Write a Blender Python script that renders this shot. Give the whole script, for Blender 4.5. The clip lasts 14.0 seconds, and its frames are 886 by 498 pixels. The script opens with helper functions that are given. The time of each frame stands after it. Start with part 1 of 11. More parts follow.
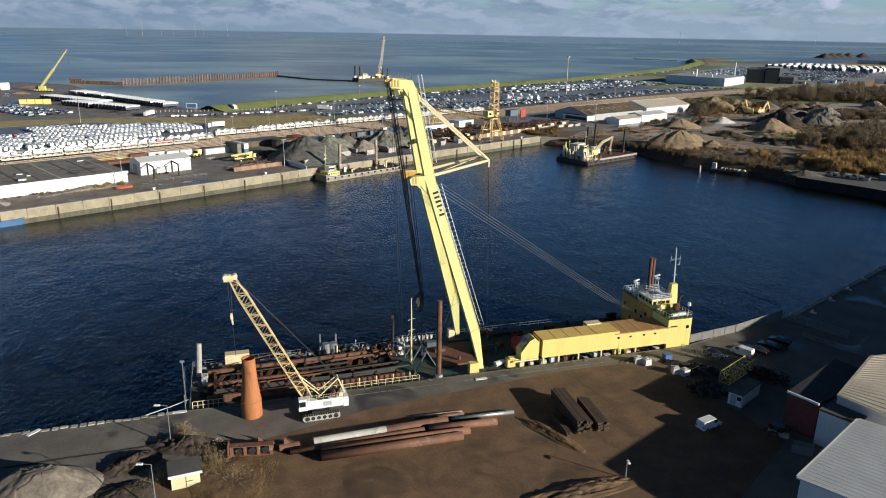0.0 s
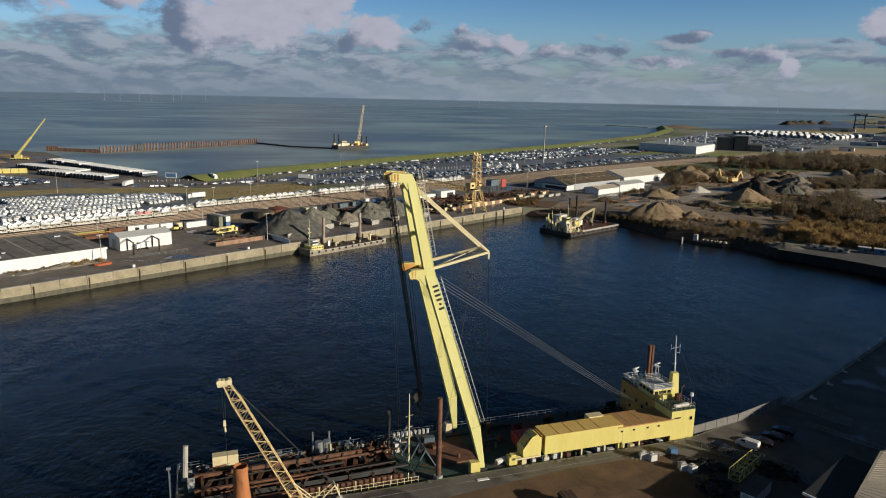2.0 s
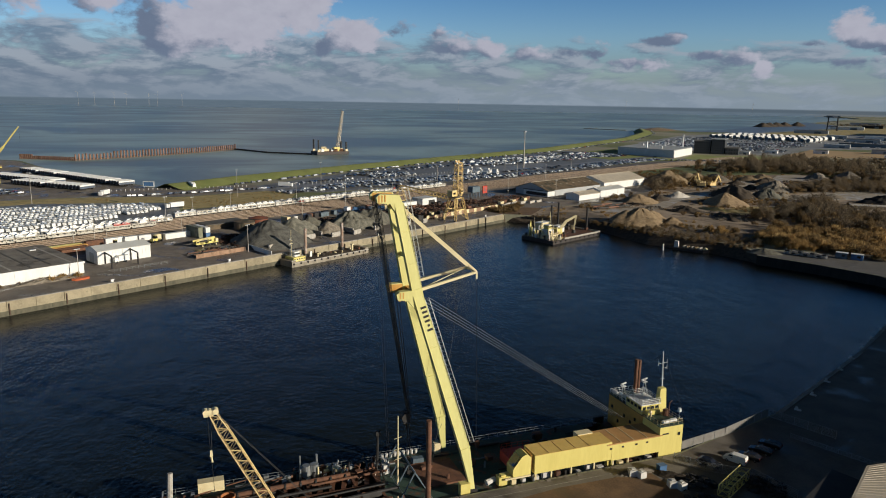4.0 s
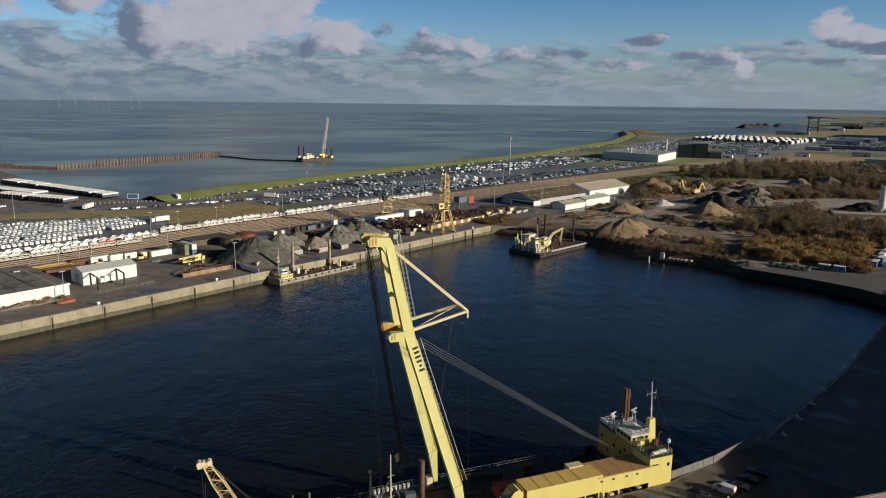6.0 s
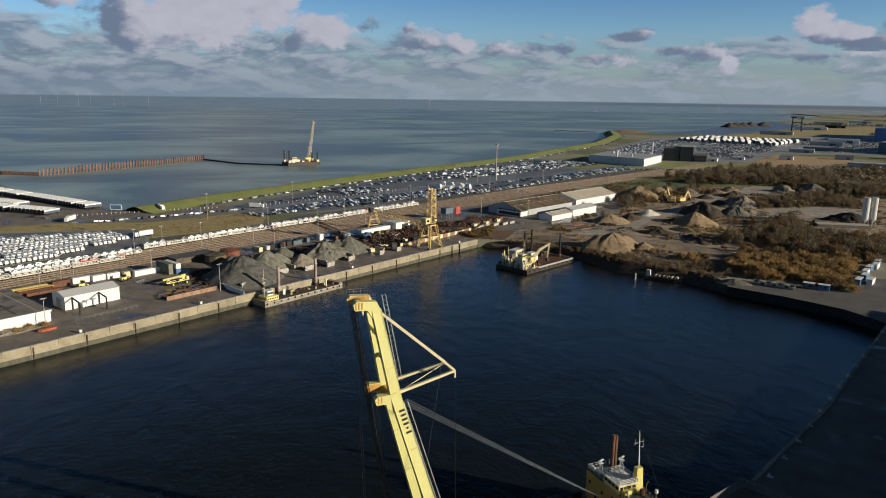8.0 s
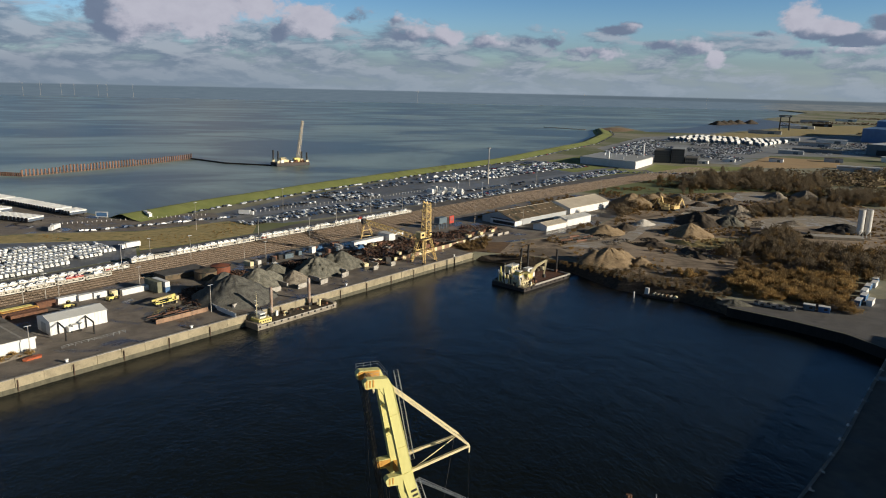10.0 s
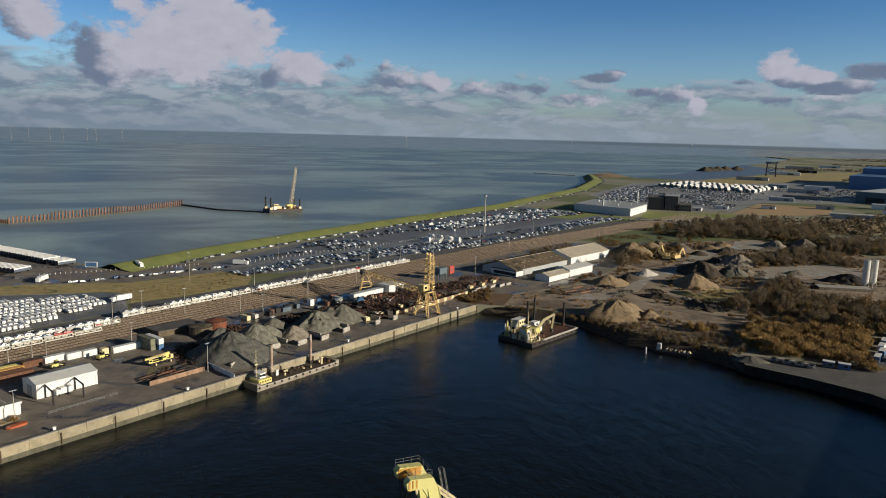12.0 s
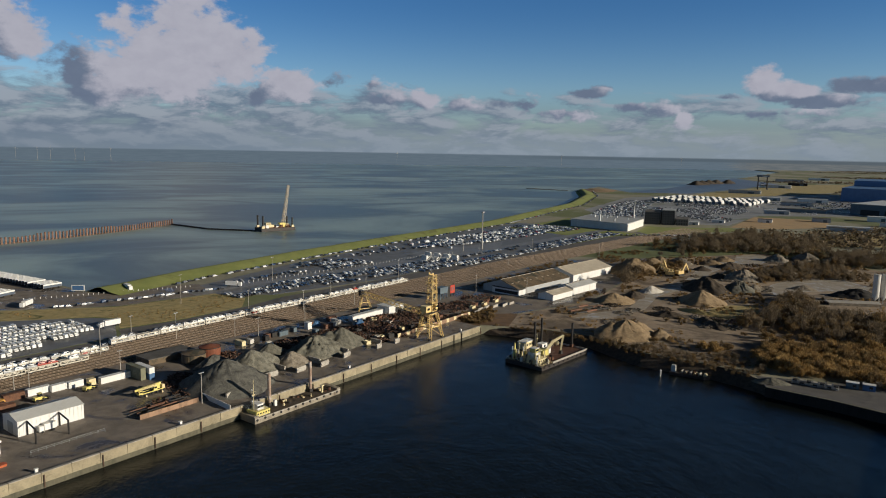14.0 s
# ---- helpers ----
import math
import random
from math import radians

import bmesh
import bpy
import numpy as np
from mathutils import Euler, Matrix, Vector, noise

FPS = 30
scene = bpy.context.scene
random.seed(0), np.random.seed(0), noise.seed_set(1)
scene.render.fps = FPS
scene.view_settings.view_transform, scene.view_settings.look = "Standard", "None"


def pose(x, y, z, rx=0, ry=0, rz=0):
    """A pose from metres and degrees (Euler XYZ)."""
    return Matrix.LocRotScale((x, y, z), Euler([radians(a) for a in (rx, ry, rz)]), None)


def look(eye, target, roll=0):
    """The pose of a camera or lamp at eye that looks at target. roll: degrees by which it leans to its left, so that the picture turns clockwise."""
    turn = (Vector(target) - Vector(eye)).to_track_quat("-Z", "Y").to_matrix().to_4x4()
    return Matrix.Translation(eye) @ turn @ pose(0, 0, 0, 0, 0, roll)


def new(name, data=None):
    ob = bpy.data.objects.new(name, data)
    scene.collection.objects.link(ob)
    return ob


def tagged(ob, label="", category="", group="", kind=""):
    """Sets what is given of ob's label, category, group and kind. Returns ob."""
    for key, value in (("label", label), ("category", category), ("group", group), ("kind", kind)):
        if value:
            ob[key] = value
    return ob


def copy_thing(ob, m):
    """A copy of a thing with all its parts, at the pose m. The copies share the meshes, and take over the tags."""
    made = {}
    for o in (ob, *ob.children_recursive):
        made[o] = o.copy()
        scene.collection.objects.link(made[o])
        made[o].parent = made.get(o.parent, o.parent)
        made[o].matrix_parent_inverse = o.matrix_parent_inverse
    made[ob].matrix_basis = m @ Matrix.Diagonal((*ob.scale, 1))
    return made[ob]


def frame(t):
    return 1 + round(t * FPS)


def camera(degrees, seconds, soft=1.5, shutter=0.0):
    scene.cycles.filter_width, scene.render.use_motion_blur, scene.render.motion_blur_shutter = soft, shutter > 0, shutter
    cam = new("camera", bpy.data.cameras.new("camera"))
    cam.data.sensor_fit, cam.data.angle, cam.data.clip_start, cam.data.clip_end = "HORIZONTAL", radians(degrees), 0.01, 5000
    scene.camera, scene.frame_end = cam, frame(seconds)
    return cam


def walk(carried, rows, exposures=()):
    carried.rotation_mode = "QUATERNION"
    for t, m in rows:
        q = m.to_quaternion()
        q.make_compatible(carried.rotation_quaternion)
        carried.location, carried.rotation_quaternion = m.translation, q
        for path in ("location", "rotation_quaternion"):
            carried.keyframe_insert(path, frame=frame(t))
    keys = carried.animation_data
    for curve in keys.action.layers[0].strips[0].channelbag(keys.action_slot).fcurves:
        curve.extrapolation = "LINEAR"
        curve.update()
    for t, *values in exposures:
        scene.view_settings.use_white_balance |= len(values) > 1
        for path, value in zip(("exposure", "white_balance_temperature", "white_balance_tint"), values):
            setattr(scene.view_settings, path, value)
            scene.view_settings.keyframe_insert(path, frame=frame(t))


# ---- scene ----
cam = camera(64.2, 14.0, 1.0)

PATH = [
    (0, (9.243, 0.645, 63.274), (9.355, 2.552, 62.682), 1.0),
    (0.5, (8.303, 2.157, 65.108), (8.433, 4.083, 64.583), 1.1),
    (1, (7.137, 3.348, 66.92), (7.285, 5.289, 66.46), 1.2),
    (1.5, (6.142, 4.497, 67.928), (6.305, 6.445, 67.503), 1.2),
    (2, (5.133, 5.495, 68.07), (5.313, 7.441, 67.647), 1.2),
    (2.5, (4.6, 6.44, 68.317), (4.793, 8.385, 67.895), 1.1),
    (3, (4.319, 6.97, 69.09), (4.527, 8.915, 68.672), 1.1),
    (5.5, (3.245, 7.734, 75.607), (3.513, 9.673, 75.194), 0.7),
    (6, (2.983, 8.197, 78.061), (3.259, 10.134, 77.649), 0.7),
    (6.5, (2.787, 8.693, 80.8), (3.073, 10.629, 80.386), 0.7),
    (7, (2.937, 9.203, 83.745), (3.233, 11.137, 83.328), 0.7),
    (7.5, (3.245, 10.148, 86.581), (3.548, 12.079, 86.161), 0.7),
    (8, (3.367, 11.914, 89.122), (3.68, 13.843, 88.698), 0.8),
    (10.5, (-1.805, 25.543, 101.884), (-1.446, 27.46, 101.438), 1.5),
    (11, (-3.89, 28.918, 102.535), (-3.521, 30.842, 102.129), 1.6),
    (11.5, (-5.581, 32.647, 102.727), (-5.204, 34.578, 102.363), 1.6),
    (12, (-6.889, 36.29, 102.692), (-6.503, 38.226, 102.369), 1.5),
    (12.5, (-7.911, 40.112, 102.586), (-7.518, 42.052, 102.298), 1.4),
    (13, (-8.97, 44.032, 102.331), (-8.57, 45.972, 102.054), 1.2),
    (13.5, (-9.878, 48.091, 102.18), (-9.471, 50.03, 101.903), 1.1),
    (14, (-10.596, 52.471, 102.179), (-10.183, 54.408, 101.901), 1.0),
]
walk(cam, [(t, look(eye, target, roll)) for t, eye, target, roll in PATH],
     [(0.0, 0.55, 5600, 8), (0.5, 0.4, 5750, 8), (1.0, 0.22, 5900, 8), (1.5, 0.12, 6000, 8), (3.0, 0.1, 6000, 8), (5.5, 0.1, 6080, 8), (7.0, 0.17, 6100, 8), (11.0, 0.28, 6130, 8), (12.5, 0.12, 6130, 8), (14.0, 0.04, 6130, 8)])

# ---- light ----
SUN = Vector((0.85, -0.52, 0.262)).normalized()
sun_data = bpy.data.lights.new("sun", "SUN")
sun_data.energy, sun_data.angle, sun_data.color = 5.0, radians(0.6), (1.0, 0.86, 0.66)
sun_ob = new("sun", sun_data)
sun_ob.matrix_world = look((300, -200, 300), Vector((300, -200, 300)) - SUN)


class Nodes:
    """Short hand for building a node tree."""

    def __init__(self, tree):
        self.tree = tree

    def add(self, kind, props=None, **ins):
        n = self.tree.nodes.new(kind)
        for k, v in (props or {}).items():
            setattr(n, k, v)
        for k, v in ins.items():
            key = int(k[1:]) if k[0] == "_" and k[1:].isdigit() else k.replace("_", " ")
            self.put(n.inputs[key], v)
        return n

    def put(self, sock, v):
        if isinstance(v, bpy.types.NodeSocket):
            self.tree.links.new(v, sock)
        elif isinstance(v, bpy.types.Node):
            self.tree.links.new(v.outputs[0], sock)
        else:
            sock.default_value = v

    def math(self, op, a, b=0.0, c=None, clamp=False):
        n = self.add("ShaderNodeMath", {"operation": op, "use_clamp": clamp}, _0=a, _1=b)
        if c is not None:
            self.put(n.inputs[2], c)
        return n.outputs[0]

    def ramp(self, v, lo, hi, a=0.0, b=1.0):
        return self.add("ShaderNodeMapRange", {"interpolation_type": "SMOOTHSTEP"}, Value=v, From_Min=lo, From_Max=hi, To_Min=a, To_Max=b).outputs[0]

    def mix(self, f, a, b, kind="MIX"):
        n = self.add("ShaderNodeMix", {"data_type": "RGBA", "blend_type": kind})
        self.put(n.inputs[0], f), self.put(n.inputs[6], a), self.put(n.inputs[7], b)
        return n.outputs[2]

    def noise(self, vec, scale, detail=4.0, rough=0.55, distort=0.0):
        return self.add("ShaderNodeTexNoise", None, Vector=vec, Scale=scale, Detail=detail, Roughness=rough, Distortion=distort).outputs[0]


def build_world():
    w = bpy.data.worlds.new("sky")
    scene.world = w
    w.use_nodes = True
    n = Nodes(w.node_tree)
    bg = w.node_tree.nodes["Background"]
    sky = n.add("ShaderNodeTexSky", {"sky_type": "NISHITA", "sun_disc": False, "sun_elevation": math.asin(SUN.z),
                                     "sun_rotation": math.atan2(SUN.x, SUN.y), "air_density": 1.0, "dust_density": 0.6, "ozone_density": 2.0})
    way = n.add("ShaderNodeTexCoord").outputs["Generated"]
    xyz = n.add("ShaderNodeSeparateXYZ", None, Vector=way)
    el = n.math("ARCSINE", xyz.outputs[2])
    az = n.math("ARCTAN2", xyz.outputs[0], xyz.outputs[1])
    deg = math.degrees(1)
    eld, azd = n.math("MULTIPLY", el, deg), n.math("MULTIPLY", az, deg)

    def field(da, de, k=1.0, detail=8.0):
        # puffy cloud noise in degrees of bearing and height
        v = n.add("ShaderNodeCombineXYZ", None, X=n.math("MULTIPLY", n.math("ADD", azd, da), 0.1 * k), Y=n.math("MULTIPLY", n.math("ADD", eld, de), 0.15 * k))
        return n.noise(v, 2.3, detail, 0.58, 0.1)

    puff, puff_sun = field(0, 0), field(1.1, 0.8)
    # cumulus heaps: bearing, height of the widest part, half width, rise above it, drop below it (degrees), weight, brightness
    heaps = [(-8.4, 6.2, 5.2, 4.9, 3.4, 1.15, 1.15), (-4.6, 6.6, 3.2, 3.0, 3.0, 1.0, 1.1), (-15.1, 5.2, 1.9, 2.2, 2.0, 0.85, -0.2), (-12.2, 4.2, 3.0, 3.0, 1.6, 1.0, 0.95), (-14.4, 3.6, 1.8, 1.0, 0.8, 0.7, -0.1),
             (-0.4, 4.7, 3.0, 1.5, 1.3, 1.0, 1.05), (-2.6, 4.0, 1.3, 1.2, 1.0, 0.7, -0.1), (3.6, 5.2, 1.9, 0.7, 0.7, 0.6, 0.15), (6.2, 5.0, 1.6, 0.5, 0.5, 0.5, 0.35), (-18.9, 7.2, 2.8, 1.9, 1.5, 1.0, 0.75), (-24.5, 6.8, 3.4, 1.8, 1.5, 0.9, 0.3),
             (7.4, 3.9, 2.2, 0.8, 0.7, 0.6, 0.45), (10.4, 3.6, 2.2, 0.9, 0.6, 0.6, 0.4), (13.2, 3.6, 1.7, 0.6, 0.5, 0.55, 0.35), (18.0, 3.7, 2.5, 0.7, 0.5, 0.7, -0.25), (23.4, 4.5, 1.7, 0.5, 0.4, 0.75, -0.35), (20.5, 3.0, 3.0, 0.4, 0.5, 0.5, 0.1),
             (26.6, 3.5, 1.7, 0.4, 0.4, 0.6, -0.25), (29.1, 3.4, 1.6, 0.7, 0.6, 0.6, 0.2), (30.4, 2.5, 0.6, 1.0, 0.7, 0.75, 1.0), (33.3, 4.2, 0.9, 0.3, 0.3, 0.6, -0.3), (35.6, 5.3, 1.3, 1.2, 0.9, 0.95, 1.15), (37.3, 4.5, 2.0, 0.9, 0.7, 0.9, 0.5),
             (39.6, 3.8, 2.6, 0.5, 0.4, 0.85, -0.2), (43.4, 4.9, 3.4, 0.6, 0.5, 0.9, -0.15), (37.0, 3.0, 4.0, 0.3, 0.4, 0.4, 0.3), (60.0, 6.0, 9.0, 3.0, 2.0, 0.9, 0.4), (-42.0, 6.0, 9.0, 3.0, 2.0, 0.9, 0.4), (95.0, 7.0, 10.0, 3.0, 2.0, 0.9, 0.4)]
    mass, top, bottom = None, 0.0, 0.001
    for a, e, ra, up, down, wt, br in heaps:
        p = n.math("DIVIDE", n.math("SUBTRACT", azd, a), ra)
        h = n.math("SUBTRACT", eld, e)
        q = n.math("ADD", n.math("DIVIDE", n.math("MAXIMUM", h, 0.0), up), n.math("DIVIDE", n.math("MINIMUM", h, 0.0), down))
        r = n.math("SQRT", n.math("ADD", n.math("MULTIPLY", p, p), n.math("MULTIPLY", q, q)))
        m = n.math("MULTIPLY", n.math("SUBTRACT", 1.12, r), wt)
        # the sun stands to the right: the left flank and the foot of a heap lie in its own shade
        k = n.math("ADD", n.math("ADD", n.math("MULTIPLY", p, 0.62), n.math("MULTIPLY", q, 0.45)), br)
        share = n.math("POWER", n.math("MAXIMUM", n.math("ADD", m, 0.25), 0.0), 4.0)
        top, bottom = n.math("ADD", top, n.math("MULTIPLY", share, k)), n.math("ADD", bottom, share)
        mass = m if mass is None else n.math("MAXIMUM", mass, m)
    side = n.math("DIVIDE", top, bottom)
    fine = field(3.0, 2.0, 2.6, 6.0)
    dens = n.math("ADD", n.math("MAXIMUM", mass, -1.4), n.math("ADD", n.math("MULTIPLY", n.math("SUBTRACT", puff, 0.5), 2.5), n.math("MULTIPLY", n.math("SUBTRACT", fine, 0.5), 1.7)))
    cover = n.ramp(dens, 0.0, 0.5)
    lit = n.math("ADD", n.math("MULTIPLY", n.math("SUBTRACT", puff, puff_sun), 3.0), side)
    lit = n.ramp(n.math("ADD", lit, n.math("MULTIPLY", n.math("SUBTRACT", fine, 0.5), 0.7)), -0.10, 0.85)
    cloud = n.mix(lit, (1.65, 2.0, 2.75, 1), (4.75, 4.55, 5.1, 1))
    cloud = n.mix(1.0, cloud, n.mix(n.ramp(fine, 0.25, 0.75), (0.94, 0.94, 0.95, 1), (1.05, 1.05, 1.04, 1)), "MULTIPLY")
    # broken layer of low cloud over the sea, denser to the left
    lv = n.add("ShaderNodeCombineXYZ", None, X=n.math("MULTIPLY", azd, 0.11), Y=n.math("MULTIPLY", eld, 0.36))
    lv2 = n.add("ShaderNodeCombineXYZ", None, X=n.math("MULTIPLY", n.math("ADD", azd, 0.8), 0.11), Y=n.math("MULTIPLY", n.math("ADD", eld, 0.5), 0.36))
    low, low_sun = n.noise(lv, 1.9, 7.0, 0.6, 0.3), n.noise(lv2, 1.9, 7.0, 0.6, 0.3)
    bias = n.math("ADD", n.ramp(eld, 3.6, 6.4, 0.05, -0.34), n.ramp(azd, -14.0, 34.0, 0.05, -0.06))
    broken = n.ramp(n.math("ADD", low, bias), 0.42, 0.60, 0.0, 0.85)
    low_col = n.mix(n.ramp(n.math("SUBTRACT", low, low_sun), -0.10, 0.12), (1.5, 1.92, 2.62, 1), (3.6, 3.8, 4.3, 1))
    # thin grey bank low over the sea, thicker to the left
    bank_n = n.noise(n.add("ShaderNodeCombineXYZ", None, X=n.math("MULTIPLY", azd, 0.03), Y=n.math("MULTIPLY", eld, 0.35)), 2.0, 5.0, 0.6)
    bank = n.math("MULTIPLY", n.ramp(eld, 5.2, 1.2), n.ramp(bank_n, 0.28, 0.62, 0.35, 1.0))
    bank = n.math("MULTIPLY", bank, n.ramp(azd, 45.0, -22.0, 0.45, 0.95))
    tint = n.mix(n.ramp(eld, 0.0, 12.0), (0.98, 1.14, 1.42, 1), (0.36, 0.64, 1.02, 1))
    # the clear sky deepens on towards the zenith
    tint = n.mix(n.ramp(eld, 12.0, 30.0), tint, (0.098, 0.084, 0.068, 1))
    blue = n.mix(1.0, sky.outputs[0], tint, "MULTIPLY")
    base = n.mix(bank, blue, (1.55, 2.0, 2.65, 1))
    base = n.mix(broken, base, low_col)
    full = n.mix(cover, base, cloud)
    haze = n.mix(n.ramp(eld, 2.6, 0.0, 0.0, 0.7), full, n.mix(n.ramp(azd, -30.0, 20.0), (2.0, 2.45, 2.95, 1), (2.85, 3.35, 3.85, 1)))
    # beyond the sheets: the open sea up to the horizon, and flat land to the right of the sea
    grain = n.noise(n.add("ShaderNodeCombineXYZ", None, X=n.math("MULTIPLY", azd, 0.5), Y=n.math("MULTIPLY", eld, 14.0)), 1.5, 5.0, 0.65)
    shore = n.math("ADD", azd, n.math("MULTIPLY", n.math("SUBTRACT", grain, 0.5), 6.0))
    sea = n.mix(n.ramp(grain, 0.3, 0.7), (1.20, 1.55, 1.88, 1), (1.48, 1.86, 2.18, 1))
    land = n.mix(n.ramp(grain, 0.35, 0.65), (1.25, 1.40, 1.50, 1), (1.95, 1.98, 1.90, 1))
    ground = n.mix(n.ramp(shore, 33.5, 35.5), sea, land)
    coast = n.math("MULTIPLY", n.ramp(shore, 15.0, 25.0), n.ramp(n.math("ADD", eld, n.math("MULTIPLY", grain, 0.16)), -0.52, -0.44))
    ground = n.mix(n.math("MULTIPLY", coast, 0.7), ground, (0.95, 1.2, 1.42, 1))
    below = n.mix(n.ramp(eld, -0.24, -0.38), haze, ground)
    w.node_tree.links.new(below, bg.inputs[0])
    bg.inputs[1].default_value = 0.085


build_world()

# ---- materials ----
def mat(name, a, b=None, size=2.0, grain=0.15, rough=0.75, metal=0.0, bump=0.25, stain=None, stain_size=9.0, stain_lo=0.55, stain_hi=0.7, vary=0.0, island=0.0,
        spec=0.4, streak=False, wet=0.0):
    """A worn surface: colours a and b mixed at `size` metres and again at `grain` metres, stains of their own size, bump and varied gloss."""
    m = bpy.data.materials.new(name)
    m.use_nodes = True
    n = Nodes(m.node_tree)
    p = m.node_tree.nodes["Principled BSDF"]
    b = b or tuple(x * 0.72 for x in a)
    pos = n.add("ShaderNodeNewGeometry").outputs["Position"]
    if streak:
        pos = n.add("ShaderNodeVectorMath", {"operation": "MULTIPLY"}, _0=pos, _1=(1, 1, 0.18)).outputs[0]
    big, fine = n.noise(pos, 1 / size, 5.0, 0.6, 0.3), n.noise(pos, 1 / grain, 3.0, 0.6)
    f = n.math("ADD", n.ramp(big, 0.3, 0.7, 0.0, 0.75), n.ramp(fine, 0.3, 0.7, 0.0, 0.35), clamp=True)
    col = n.mix(f, (*a, 1), (*b, 1))
    rgh = n.math("ADD", n.math("MULTIPLY", n.math("SUBTRACT", fine, 0.5), 0.25), rough, clamp=True)
    if stain:
        s = n.ramp(n.noise(pos, 1 / stain_size, 6.0, 0.65, 0.8), stain_lo, stain_hi)
        col = n.mix(s, col, (*stain, 1))
        if wet:
            rgh = n.mix(s, rgh, (wet, wet, wet, 1))
    if vary or island:
        r = n.add("ShaderNodeObjectInfo").outputs["Random"] if vary else n.add("ShaderNodeNewGeometry").outputs["Random Per Island"]
        k = vary or island
        col = n.mix(1.0, col, n.add("ShaderNodeCombineColor", None, Red=n.ramp(r, 0, 1, 1 - k, 1 + k * 0.4), Green=n.ramp(r, 0, 1, 1 - k, 1 + k * 0.4),
                                    Blue=n.ramp(r, 0, 1, 1 - k, 1 + k * 0.4)).outputs[0], "MULTIPLY")
    n.put(p.inputs["Base Color"], col), n.put(p.inputs["Roughness"], rgh)
    p.inputs["Metallic"].default_value, p.inputs["Specular IOR Level"].default_value = metal, spec
    if bump:
        h = n.math("ADD", n.math("MULTIPLY", big, size * 0.06), n.math("MULTIPLY", fine, grain * 0.12))
        bm_node = n.add("ShaderNodeBump", None, Height=h, Strength=bump, Distance=1.0)
        n.put(p.inputs["Normal"], bm_node.outputs[0])
    return m


def palette(name, colours, rough=0.3, metal=0.0, island=True, dirt=0.12):
    """Painted bodies in several colours, one for each object or each loose piece."""
    m = bpy.data.materials.new(name)
    m.use_nodes = True
    n = Nodes(m.node_tree)
    p = m.node_tree.nodes["Principled BSDF"]
    r = n.add("ShaderNodeNewGeometry").outputs["Random Per Island"] if island else n.add("ShaderNodeObjectInfo").outputs["Random"]
    cr = n.add("ShaderNodeValToRGB", None, Fac=r)
    cr.color_ramp.interpolation = "CONSTANT"
    total, at = sum(w for _, w in colours), 0.0
    for i, (c, w) in enumerate(colours):
        e = cr.color_ramp.elements[0] if i == 0 else cr.color_ramp.elements.new(at)
        e.position, e.color = at, (*c, 1)
        at += w / total
    while len(cr.color_ramp.elements) > len(colours):
        cr.color_ramp.elements.remove(cr.color_ramp.elements[-1])
    pos = n.add("ShaderNodeNewGeometry").outputs["Position"]
    d = n.ramp(n.noise(pos, 1.3, 5.0, 0.6), 0.4, 0.75, 0.0, dirt * 3)
    n.put(p.inputs["Base Color"], n.mix(d, cr.outputs[0], (0.12, 0.10, 0.08, 1)))
    p.inputs["Roughness"].default_value, p.inputs["Metallic"].default_value = rough, metal
    return m


def water_mat(name, deep, wave, rough, bump, chop, spec=0.5, calm=0.8, streak=1.6, reach=160, swell_k=2.0):
    m = bpy.data.materials.new(name)
    m.use_nodes = True
    n = Nodes(m.node_tree)
    p = m.node_tree.nodes["Principled BSDF"]
    pos = n.add("ShaderNodeNewGeometry").outputs["Position"]
    v = n.add("ShaderNodeVectorMath", {"operation": "MULTIPLY"}, _0=pos, _1=(1.0, 0.55, 1.0)).outputs[0]
    patch = n.noise(n.add("ShaderNodeVectorMath", {"operation": "MULTIPLY"}, _0=pos, _1=(0.6, 1.0, 1.0)).outputs[0], 1 / reach, 5.0, 0.62, 0.8)
    rip, swell = n.noise(v, 1 / wave, 5.0, 0.62, 0.2), n.noise(v, 1 / (wave * 7), 4.0, 0.55)
    # patches of paler base colour; on the sea they imitate sun glint
    n.put(p.inputs["Base Color"], n.mix(n.ramp(patch, 0.38, 0.66), (*deep, 1), (*[x * streak for x in deep], 1)))
    n.put(p.inputs["Roughness"], n.ramp(patch, 0.3, 0.75, rough, rough + 0.09))
    p.inputs["IOR"].default_value, p.inputs["Specular IOR Level"].default_value = 1.333, spec
    h = n.math("ADD", n.math("MULTIPLY", rip, wave * chop), n.math("MULTIPLY", swell, wave * swell_k * chop))
    n.put(p.inputs["Normal"], n.add("ShaderNodeBump", None, Height=h, Strength=n.ramp(patch, 0.3, 0.7, bump, bump * calm), Distance=1.0).outputs[0])
    return m


